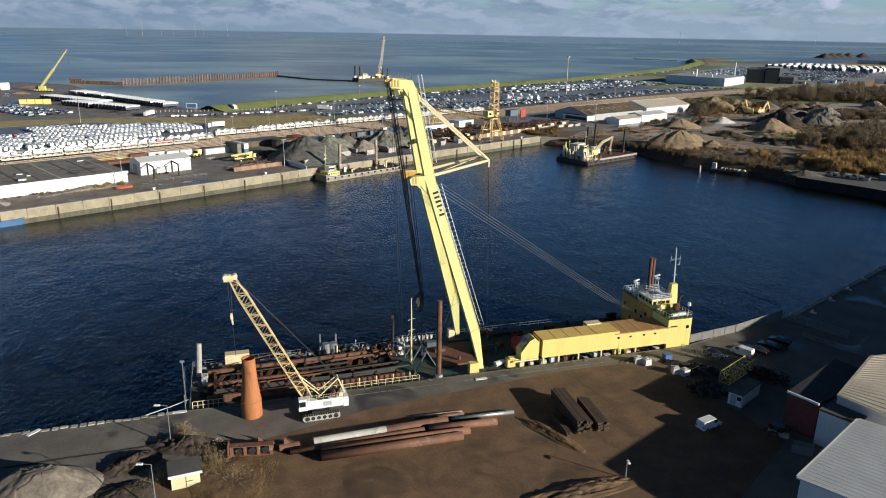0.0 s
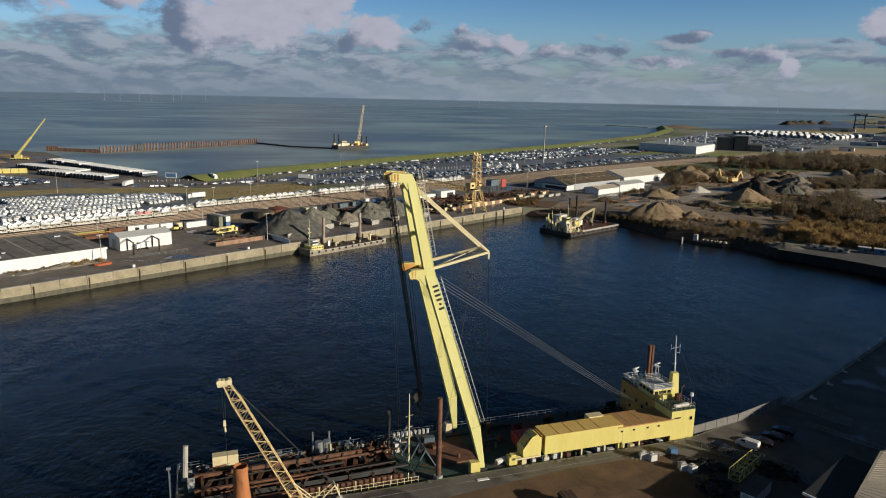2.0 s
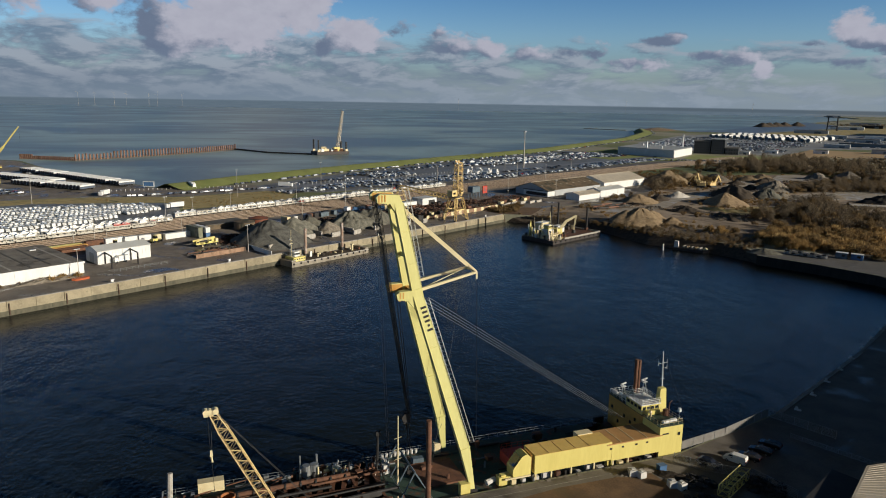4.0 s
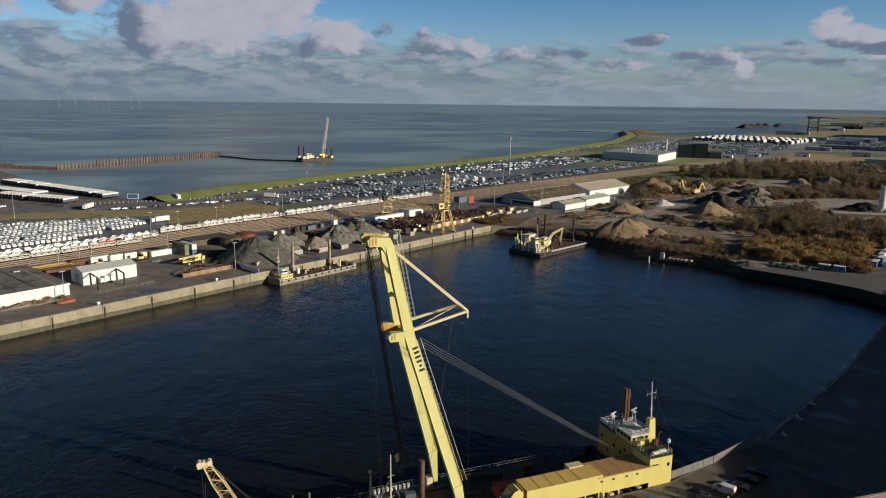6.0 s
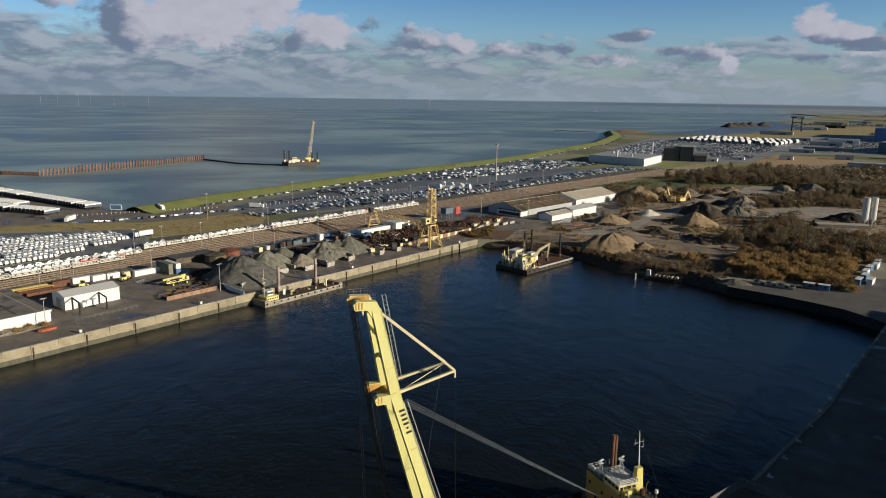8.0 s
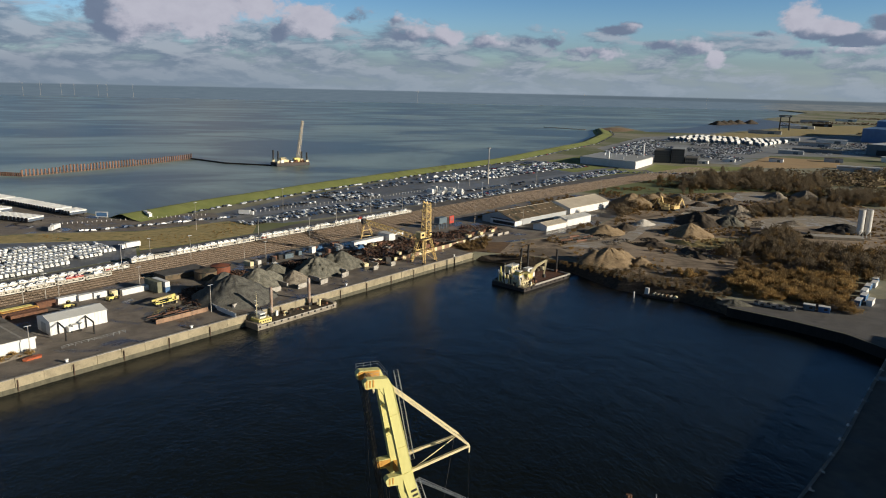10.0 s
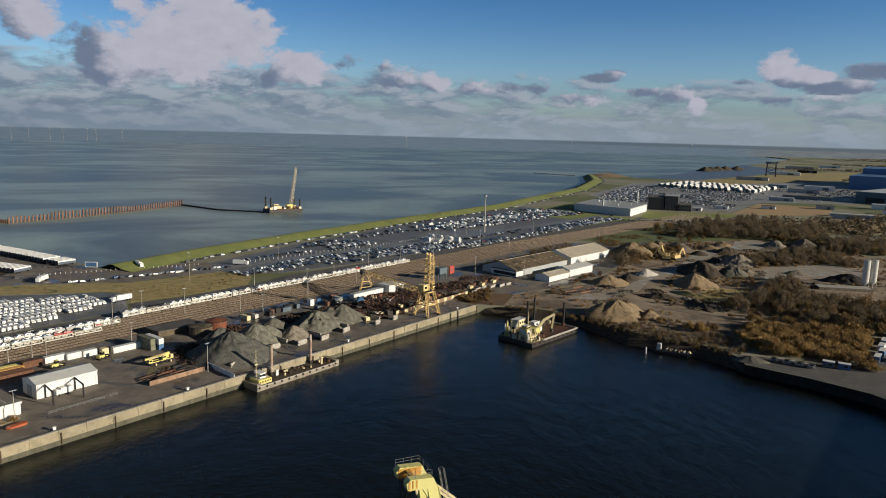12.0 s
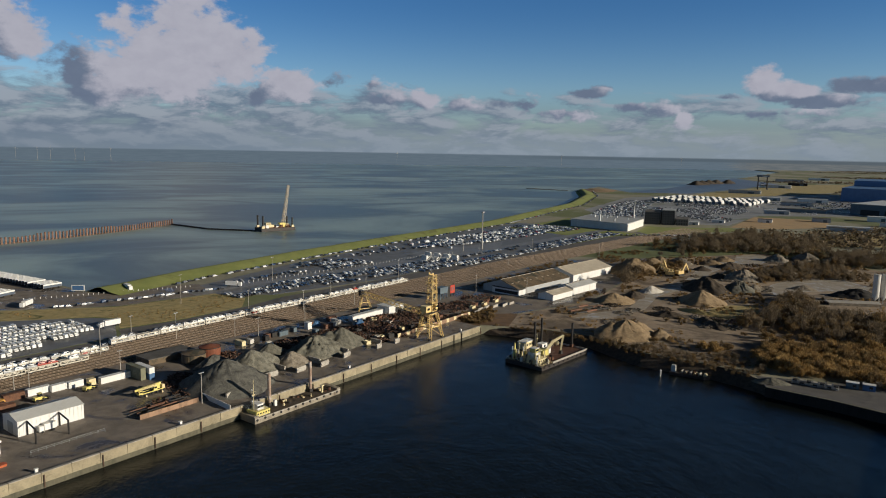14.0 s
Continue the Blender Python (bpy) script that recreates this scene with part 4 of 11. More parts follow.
    # operator's cab at the gallery's end
    m = Mesh()
    prof = [(8.9, 1.1), (12.6, 1.1), (12.6, 4.6), (11.6, 5.4), (10.6, 5.0), (8.8, 2.6)]
    n = len(prof)
    m.add([(x, 2.4, z) for x, z in prof] + [(x, 5.2, z) for x, z in prof], [tuple(range(n)), tuple(range(2 * n - 1, n - 1, -1))] + [(i, n + i, n + (i + 1) % n, (i + 1) % n) for i in range(n)])
    cab = m.part("operator_cab", M_YELLOW, ship)
    Mesh().add([(9.05, 2.7, 3.05), (10.45, 2.7, 4.9), (10.45, 4.9, 4.9), (9.05, 4.9, 3.05), (8.95, 2.7, 3.12), (10.35, 2.7, 4.97), (10.35, 4.9, 4.97), (8.95, 4.9, 3.12)],
               [(4, 7, 6, 5), (0, 1, 2, 3), (0, 4, 5, 1), (1, 5, 6, 2), (2, 6, 7, 3), (3, 7, 4, 0)]).part("cab_window", M_GLASS, cab, "sloping dark windscreen")
    Mesh().box(9.9, 3.6, 0.75, 5.4, 2.6, 0.3).part("cab_platform", M_CREAM, cab)
    Mesh().box(13.1, 4.0, 2.0, 0.9, 3.0, 2.9).part("bellows", M_ORANGE, cab, "ochre linking frame")
    # red tank and deck gear
    m = Mesh().box(14.2, 10.6, -0.7, 6.4, 4.2, 2.1)
    tank = m.part("deck_tank", M_RED, ship)
    m = Mesh()
    rail(m, [(11.1, 8.6), (17.3, 8.6), (17.3, 12.6), (11.1, 12.6), (11.1, 8.6)], 1.4, 1.1, 1.2, 0.06)
    m.part("tank_rail", M_RED, tank)
    Mesh().box(-1.0, 2.7, -0.7, 1.9, 1.3, 2.5).part("winch_box", M_YELLOW, ship)
    Mesh().box(7.4, 3.6, -0.7, 2.4, 1.6, 1.9).box(7.2, 3.5, 1.2, 1.0, 0.9, 0.3).part("winch_box", M_YELLOW, ship)
    Mesh().box(-0.2, 19.8, -0.7, 1.4, 1.6, 2.2).part("foot_bearing", M_CREAM, ship)
    Mesh().box(0.5, 3.0, -0.7, 2.0, 1.6, 1.1).part("foot_bearing", M_DARKSTEEL, ship)
    Mesh().tube((4.0, 3.9, 0.1), (6.0, 4.3, 0.4), 0.6, 0.45, n=8).part("tarpaulin_roll", M_BAG, ship)
    rnd = random.Random(5)
    for i in range(46):
        x, y = rnd.uniform(-10, 40), rnd.uniform(8, 20.5)
        if 10 < x < 18.5 and y < 13.5:
            continue
        k = rnd.random()
        m = Mesh()
        if k < 0.45:
            m.box(x, y, -0.7, rnd.uniform(0.6, 2.6), rnd.uniform(0.5, 1.6), rnd.uniform(0.4, 1.6), rnd.uniform(-8, 8))
        elif k < 0.75:
            ln = rnd.uniform(1.5, 7)
            m.tube((x, y, -0.45), (x + ln, y + rnd.uniform(-0.3, 0.3), -0.45), rnd.uniform(0.1, 0.28), n=6)
        else:
            m.tube((x, y, -0.7), (x, y, rnd.uniform(0.2, 0.9)), rnd.uniform(0.18, 0.5), n=8)
        m.part("deck_gear", rnd.choice((M_DARKSTEEL, M_RUST, M_DECK, M_GREYBLUE, M_DARKSTEEL)), ship)
    for i in range(14):
        x = 9 + i * 2.4
        Mesh().box(x, 2.6 + 0.5 * (i % 2), -0.7, rnd.uniform(0.5, 1.5), 0.9, rnd.uniform(0.5, 1.5)).part("deck_gear", rnd.choice((M_DARKSTEEL, M_RUST, M_YELLOW, M_BAG, M_CREAM)), ship)
    Mesh().box(-3.0, 11.5, -0.7, 8.5, 9.0, 0.35).part("hatch_plate", M_RUST, ship, "rusty brown deck plate")
    for i in range(9):
        Mesh().tube((-11.6 + i * 0.9, 20.6 + 0.1 * (i % 2), -0.7), (-11.6 + i * 0.9, 20.6, 0.25), 0.25, 0.33, n=8).part("bollard", M_BAG, ship)
    # bow frame
    m = Mesh()
    for y in (5.5, 9.0, 13.0, 17.0):
        m.tube((-12.2, y, -0.7), (-9.6, y + 0.4, 3.6), 0.14, n=5).tube((-7.0, y, -0.7), (-9.6, y + 0.4, 3.6), 0.12, n=5)
    m.tube((-9.6, 5.9, 3.6), (-9.6, 17.4, 3.6), 0.16, n=5)
    m.part("bow_frame", M_GREYBLUE, ship)
    m = Mesh().tube((-8.2, 2.4, -6.5), (-8.2, 2.4, 15.4), 0.5, n=14)
    pile = m.part("mooring_spud", M_RUST, ship, "tall rusty tubular spud")
    Mesh().tube((-8.2, 2.4, -0.7), (-8.2, 2.4, 0.4), 1.0, 0.8, n=14).part("spud_collar", M_STEEL, pile)
    # bridge house across the stern
    # ochre here puts the facade's own shade into its colour
    m = Mesh().box(44.9, 14.0, -0.7, 6.2, 12.4, 6.9)
    house = m.part("deckhouse", M_ORANGE, ship, "yellow bridge house with white rails, its shaded block coloured ochre")
    Mesh().box(44.7, 4.9, -0.7, 5.7, 5.8, 6.9).part("deckhouse_wing", M_YELLOW, ship)
    Mesh().box(44.7, 4.9, 6.22, 5.9, 6.0, 0.12).part("wing_deck", M_DECK, house)
    Mesh().box(44.9, 14.0, 6.2, 6.4, 12.6, 0.12).part("upper_deck", M_DECK, house)
    Mesh().box(44.0, 11.0, 6.32, 4.6, 5.4, 2.0).part("wheelhouse", M_YELLOW, house)
    Mesh().box(44.2, 7.9, 6.3, 3.2, 0.9, 0.95).part("bridge_front", M_YELLOW, house)
    Mesh().box(44.0, 11.0, 7.0, 4.7, 5.5, 0.1).part("sill_band", M_CREAM, house)
    Mesh().box(44.0, 11.0, 8.32, 5.0, 5.8, 0.16).part("wheelhouse_roof", M_WHITE, house)
    for i in range(4):
        Mesh().box(42.4 + i * 1.05, 8.26, 7.3, 0.72, 0.08, 0.62).part("window", M_GLASS, house)
    for i in range(4):
        Mesh().box(41.66, 9.0 + i * 1.3, 7.3, 0.08, 0.85, 0.62).part("window", M_GLASS, house)
    for y, z in ((18.8, 3.4), (14.2, 3.1), (12.0, 2.6), (16.4, 0.9), (12.6, 0.6), (9.2, 2.4), (10.4, 3.9)):
        Mesh().box(41.76, y, z, 0.08, 0.6, 0.75).part("window", M_GLASS, house)
    Mesh().box(46.6, 1.96, 3.9, 0.55, 0.08, 0.7).part("window", M_GLASS, house)
    Mesh().box(43.3, 1.95, 4.5, 1.5, 0.06, 0.28).part("name_bar", M_DARKSTEEL, house)
    Mesh().box(41.78, 3.0, -0.6, 0.1, 1.0, 2.1).part("door", M_RUST, house, "brown steel door")
    m = Mesh()
    rail(m, [(41.9, 2.1), (47.4, 2.1), (47.4, 7.6)], 6.34, 1.1, 1.2, 0.05)
    rail(m, [(41.9, 2.1), (41.9, 7.6)], 6.34, 1.1, 1.2, 0.05)
    m.part("deck_rail", M_CREAM, house)
    m = Mesh()
    rail(m, [(41.6, 8.2), (46.4, 8.2), (46.4, 13.8), (41.6, 13.8), (41.6, 8.2)], 8.48, 1.1, 1.0, 0.06, 3)
    rail(m, [(41.9, 14.2), (41.9, 20.0), (47.9, 20.0)], 6.32, 1.1, 1.2, 0.05)
    m.part("deck_rail", M_WHITE, house)
    m = Mesh().box(47.0, 8.9, 6.2, 2.0, 1.5, 5.3, 0, 0.72)
    fun = m.part("funnel", M_YELLOW, house, "tall yellow funnel casing")
    m = Mesh().tube((47.6, 9.6, 11.4), (47.8, 10.4, 19.1), 0.16, 0.07, n=6)
    m.tube((46.6, 10.2, 16.4), (48.9, 10.2, 16.6), 0.05, n=4).tube((48.9, 10.2, 15.2), (48.9, 10.2, 17.2), 0.05, n=4).tube((48.2, 10.1, 15.4), (48.9, 10.2, 15.2), 0.04, n=4)
    m.tube((46.6, 10.2, 16.0), (46.6, 10.2, 17.4), 0.04, n=4).tube((47.2, 10.0, 13.0), (48.3, 10.0, 13.0), 0.06, n=4)
    m.part("mast", M_WHITE, fun, "white signal mast with aerials")
    for x, y, z0, z1 in ((45.2, 12.6, 8.4, 11.6), (42.6, 16.4, 6.3, 9.4)):
        m = Mesh()
        for a, b in ((-0.6, -0.5), (0.6, -0.5), (0.0, 0.6)):
            m.tube((x + a, y + b, z0), (x + a * 0.3, y + b * 0.3, z1), 0.07, n=5)
        m.box(x, y, z1, 1.1, 1.0, 0.1).tube((x, y, z1), (x, y, z1 + 0.5), 0.12, n=6).box(x, y, z1 + 0.5, 2.0, 0.3, 0.22, 20)
        m.tube((x - 0.45, y, (z0 + z1) / 2), (x + 0.45, y, (z0 + z1) / 2), 0.05, n=4)
        m.part("radar_mast", M_WHITE, house, "white radar tripod")
    m = Mesh()
    for k in range(12):
        m.box(47.9, 20.3 - 0.28 * k, -0.4 + 0.55 * k, 0.7, 0.3, 0.06)
    m.beam((47.55, 20.4, -0.5), (47.55, 17.1, 6.2), 0.06, 0.2).beam((48.25, 20.4, -0.5), (48.25, 17.1, 6.2), 0.06, 0.2)
    m.part("stair", M_STEEL, house)
    for x, y in ((43.1, 6.9), (46.9, 12.8)):
        Mesh().tube((x, y, 6.3), (x, y, 7.3), 0.2, n=8).tube((x, y, 7.3), (x - 0.35, y, 7.55), 0.3, 0.34, n=10).part("vent_cowl", M_CREAM, house)
    m = Mesh().tube((47.8, 10.4, 19.0), (48.6, 3.2, 7.6), 0.02, n=3, caps=False).tube((47.8, 10.4, 18.6), (42.4, 19.6, 7.4), 0.02, n=3, caps=False)
    m.part("mast_stay", M_ROPE, house)
    for x, y in ((42.6, 19.0), (43.2, 17.4)):
        Mesh().tube((x, y - 0.9, 6.9), (x, y + 0.9, 6.9), 0.42, n=10).part("life_raft", M_WHITE, house, "white life raft canister")
    for x, y in ((44.0, 3.0), (45.8, 3.2)):
        Mesh().tube((x - 0.8, y, 6.8), (x + 0.8, y, 6.8), 0.4, n=10).part("life_raft", M_WHITE, house, "white life raft canister")
    m = Mesh().tube((46.6, 5.6, 6.3), (46.6, 5.6, 9.4), 0.12, n=6).tube((46.6, 5.6, 9.4), (47.2, 5.6, 9.9), 0.12, n=6).box(46.4, 6.4, 6.3, 0.9, 0.8, 1.4)
    m.part("exhaust_pipe", M_RUST, house)
    Mesh().tube((47.3, 3.2, 8.5), (47.3, 3.2, 9.2), 0.4, 0.3, n=10).tube((47.3, 3.2, 6.3), (47.3, 3.2, 8.5), 0.05, n=4).part("dome_aerial", M_WHITE, house)
    for dx in (0, 0.75):
        m = Mesh().tube((47.6 + dx, 18.8, -6.5), (47.6 + dx, 18.8, 14.2 - dx * 0.3), 0.42, n=12)
        m.part("stern_spud", M_RUST, ship, "rusty red stern spud")
    return ship


crane_ship()

# ---- work barge with open hopper ----
def hopper_barge():
    b = thing("hopper_barge", "old green work barge with a rusty open hopper", "barge", SHIP)
    m = Mesh().box(-32.4, 3.25, -4.6, 42.4, 2.1, 3.8).box(-32.4, 17.4, -4.6, 42.4, 5.6, 3.8).box(-51.6, 9.45, -4.6, 4.0, 10.3, 3.8).box(-12.9, 9.45, -4.6, 3.4, 10.3, 3.8)
    m.part("hull", M_HULL, b)
    Mesh().box(-32.4, 11.2, -7.0, 42.0, 17.8, 2.38).part("hull_bottom", M_HULL, b)
    # side decks round the open hopper
    m = Mesh().box(-32.4, 3.2, -0.8, 42.2, 1.8, 0.16).box(-32.4, 17.4, -0.8, 42.2, 5.2, 0.16).box(-51.6, 9.4, -0.8, 3.8, 10.6, 0.16).box(-13.0, 9.4, -0.8, 3.4, 10.6, 0.16)
    m.part("side_deck", M_DECK, b, "green side decks")
    m = Mesh()
    for y in (4.3, 9.4, 14.6):
        m.box(-32.4, y, -0.8, 36.0, 0.5, 1.5)
    m.part("coaming", M_RUST, b, "rusty coaming plates")
    for i in range(9):
        x = -49 + i * 4.2
        Mesh().beam((x, 4.3, 0.1), (x, 14.6, 0.1), 0.5, 0.7).part("hopper_beam", M_RUST, b)
    for i in range(8):
        x = -47 + i * 4.2
        Mesh().beam((x - 1.8, 5.8, -0.2), (x + 1.8, 5.8, -0.2), 0.12, 2.4, up=(0, 0.35, 1)).part("hopper_flap", M_DARKSTEEL, b)
    Mesh().box(-32.1, 9.45, -4.58, 34.9, 10.2, 0.6).part("hopper_floor", M_SPOIL, b)
    # discharge pipe along the far side
    Mesh().tube((-44, 13.2, 1.1), (-20, 13.4, 1.3), 0.42, n=10).part("suction_pipe", M_RUST, b, "rusty red suction pipe")
    for i in range(9):
        Mesh().tube((-43.5 + i * 2.8, 13.2, 1.1), (-43.2 + i * 2.8, 13.2, 1.1), 0.56, n=10).part("pipe_flange", M_DARKSTEEL, b)
    Mesh().tube((-24, 6.2, 0.75), (-12.5, 6.6, 0.9), 0.3, n=8).part("suction_pipe", M_DARKSTEEL, b)
    Mesh().tube((-34, 10.8, 0.75), (-24, 11.0, 0.8), 0.28, n=8).part("suction_pipe", M_DARKSTEEL, b)
    m = Mesh()
    rail(m, [(-53, 20.0), (-12, 20.0)], -0.64, 1.1, 2.0, 0.05)
    rail(m, [(-53.2, 3), (-53.2, 20.0)], -0.64, 1.1, 2.0, 0.05)
    m.part("guard_rail", M_STEEL, b)
    m = Mesh()
    rail(m, [(-33, 2.5), (-12, 2.5)], -0.64, 1.3, 1.3, 0.06)
    m.part("guard_rail", M_CREAM, b, "pale rusty hand rail")
    Mesh().box(-44.8, 18.6, -0.64, 4.6, 1.8, 2.6).part("deck_container", M_CREAM, b, "pale yellow deck locker")
    m = Mesh().tube((-52.0, 15.5, -0.7), (-51.6, 16.6, 5.6), 0.55, 0.5, n=10)
    m.part("bent_pipe", M_CONC, b, "grey upright pipe end")
    m = Mesh().box(-50.9, 13.4, -0.64, 1.2, 1.2, 1.2).box(-50.9, 11.4, -0.64, 1.0, 1.0, 2.0)
    m.part("winch", M_BAG, b)
    m = Mesh().tube((-54.0, 5.5, -0.7), (-54.0, 5.5, 7.4), 0.11, n=5).box(-54.0, 5.5, 7.3, 0.7, 0.3, 0.35).tube((-54.0, 9.5, -0.7), (-54.0, 9.5, 4.4), 0.09, n=5).tube((-54, 5.5, 4.0), (-54, 9.5, 4.0), 0.08, n=4)
    m.tube((-54, 5.5, 1.2), (-54, 9.5, 3.6), 0.07, n=4).tube((-54.0, 3.2, -0.7), (-54.0, 3.2, 2.2), 0.1, n=4)
    m.part("ladder_frame", M_STEEL, b)
    m = Mesh()
    rail(m, [(-52.8, 2.6), (-47.6, 2.6), (-47.6, 3.8)], -0.6, 1.5, 0.9, 0.07)
    m.part("gangway_frame", M_CREAM, b)
    # pump house group, light blue and white casings
    m = Mesh().tube((-27.6, 17.0, -0.6), (-27.6, 17.0, 2.6), 0.9, 0.75, n=10).tube((-26.0, 17.4, -0.6), (-26.0, 17.4, 2.4), 0.8, n=10).tube((-28.6, 18.0, -0.6), (-28.6, 18.0, 4.2), 0.16, n=6)
    m.tube((-25.4, 18.2, 2.0), (-25.4, 18.2, 3.9), 0.22, n=6).box(-26.8, 18.6, -0.6, 3.6, 1.2, 2.0)
    m.part("pump_unit", M_STEEL, b, "light grey-blue pump casings")
    for x, y, s, mt in ((-21.8, 16.8, 1.6, M_BAG), (-20.6, 15.6, 1.2, M_CREAM), (-12.6, 15.0, 1.5, M_BAG), (-14.2, 16.2, 1.4, M_BAG), (-11.8, 17.6, 1.2, M_BAG), (-18.0, 14.6, 1.4, M_RUST), (-16.4, 18.4, 1.2, M_DARKSTEEL),
                        (-23.6, 17.6, 1.0, M_CREAM), (-30.0, 18.2, 1.0, M_RUST), (-31.8, 16.4, 0.9, M_STEEL)):
        Mesh().box(x, y, -0.64, s, s * 0.9, s * 1.2, 12, 0.86).tube((x, y, s), (x + 0.3, y, s * 1.7), 0.14, n=5).part("deck_machine", mt, b)
    m = Mesh().tube((-11.6, 10.0, -0.6), (-11.6, 10.0, 13.4), 0.22, 0.1, n=6)
    for z in (4.5, 6.5, 8.8):
        m.tube((-12.3, 10.0, z), (-10.9, 10.0, z + 0.3), 0.06, n=4)
    m.part("signal_mast", M_CREAM, b, "pale slender signal mast")
    Mesh().tube((-14.2, 15.4, -0.6), (-14.0, 15.4, 7.4), 0.3, 0.26, n=8).box(-14.0, 15.4, 7.3, 0.9, 0.7, 0.8).part("vent_post", M_DARKSTEEL, b, "dark ventilation post")
    rnd = random.Random(11)
    for i in range(40):
        x, y = rnd.uniform(-50, -13), rnd.uniform(15.2, 19.6)
        m = Mesh()
        if rnd.random() < 0.5:
            m.box(x, y, -0.64, rnd.uniform(0.4, 1.6), rnd.uniform(0.4, 1.2), rnd.uniform(0.4, 1.4), rnd.uniform(0, 90))
        else:
            m.tube((x, y, -0.1), (x + rnd.uniform(1, 5), y + rnd.uniform(-0.8, 0.8), rnd.uniform(-0.2, 0.8)), rnd.uniform(0.08, 0.2), n=5)
        m.part("deck_gear", rnd.choice((M_RUST, M_DARKSTEEL, M_RUST, M_DECK, M_STEEL)), b)
    # row of uprights along the quay side, cross pipes and sloping flaps in the hopper
    for i in range(20):
        x = -33 + i * 1.08
        Mesh().box(x, 3.5, -0.64, 0.16, 0.16, 1.7).part("upright", M_RUST2 if i % 3 else M_CREAM, b)
    for i in range(16):
        x = -48.5 + i * 2.2
        Mesh().beam((x, 9.7, 0.5), (x + 1.2, 14.2, -0.3), 0.9, 0.12).part("hopper_flap", rnd.choice((M_DARKSTEEL, M_RUST, M_RUST2)), b)
    for x0, x1, y, z, r in ((-48, -34, 11.8, 0.7, 0.16), (-30, -14, 8.0, 0.8, 0.2), (-27, -13, 12.4, 0.9, 0.24), (-46, -30, 7.4, 0.6, 0.14), (-24, -12, 15.2, 0.4, 0.18)):
        Mesh().tube((x0, y, z), (x1, y + 0.4, z + 0.2), r, n=7).part("deck_pipe", rnd.choice((M_RUST, M_RUST2, M_DARKSTEEL)), b)
    for i in range(54):
        x, y = rnd.uniform(-30, -11.5), rnd.uniform(13.5, 19.6)
        s = rnd.uniform(0.35, 1.2)
        m = Mesh().box(x, y, -0.64, s, s * rnd.uniform(0.6, 1.2), s * rnd.uniform(0.7, 1.8), rnd.uniform(0, 90), 0.9) if rnd.random() < 0.6 else Mesh().tube((x, y, -0.64), (x, y, rnd.uniform(0.3, 2.2)), s * 0.3, n=7)
        m.part("deck_gear", rnd.choice((M_RUST, M_DARKSTEEL, M_BAG, M_DECK, M_STEEL, M_GREYBLUE, M_RUST2, M_CREAM)), b)
    for i in range(12):
        x, y = rnd.uniform(-53, -46), rnd.uniform(4, 19)
        Mesh().box(x, y, -0.64, rnd.uniform(0.4, 1.0), rnd.uniform(0.4, 1.0), rnd.uniform(0.4, 1.3)).part("deck_gear", rnd.choice((M_STEEL, M_BAG, M_RUST, M_DARKSTEEL)), b)
    return b


hopper_barge()

# ---- near quay and yard ----
def coping():
    """Worn coping stones along the near quay edge, one by one."""
    base = tagged(new("quay_coping"), "uneven pale coping stones along the quay edge", "kerb", "", "structure")
    rnd = random.Random(3)
    variants = []
    for i in range(4):
        m = Mesh().box(0, 0, -0.5, 1.34 - 0.12 * i, 0.55 + 0.14 * i, 0.58 + 0.05 * i, 0, 0.90)
        variants.append((m.data("coping_stone", M_COPING), Mesh().box(0, 0, -0.5, 1.3 - 0.2 * i, 0.5 + 0.1 * i, 0.54, 0, 0.92).data("coping_stone", M_APRON)))
    u = -60.0
    while u < 126:
        x, y = near(u, 0.35 + rnd.uniform(-0.2, 0.2))
        ob = new("coping_stone", rnd.choice(variants)[1 if x > -29 else 0])
        ob.parent = base
        ob.matrix_basis = pose(x, y, rnd.uniform(-0.12, 0.06), rnd.uniform(-4, 4), rnd.uniform(-2.5, 2.5), NEAR_TURN + rnd.uniform(-4, 4))
        u += 1.28 + rnd.choice((0, 0, 0.04, 0.1, 0.2))


coping()


def right_quay_blocks():
    """Low kerb with bollards along the quay that bends away."""
    kerb = Mesh()
    pts = [(102.3, 151.8), (149.3, 187.6), (229.2, 257.0)]
    for p, q in zip(pts[:-1], pts[1:]):
        kerb.beam((*p, 0.1), (*q, 0.1), 0.9, 0.35)
    structure("quay_kerb", kerb, M_CONC, "low concrete kerb on the side quay", "kerb")
    for i in range(14):
        t = i / 13
        x, y = 106 + t * 120 + 1.2, 153.6 + t * 102 - 1.0
        b = Mesh().box(0, 0, 0.02, 1.5, 0.5, 0.35).tube((0.3, 0, 0.3), (0.3, 0, 0.85), 0.25, 0.34, n=8).part("mooring_bollard", M_BAG, None, at=pose(x, y, 0, 0, 0, 128))
        tagged(b, "pale painted mooring bollard on the quay edge", "bollard", "quay bollards")


right_quay_blocks()


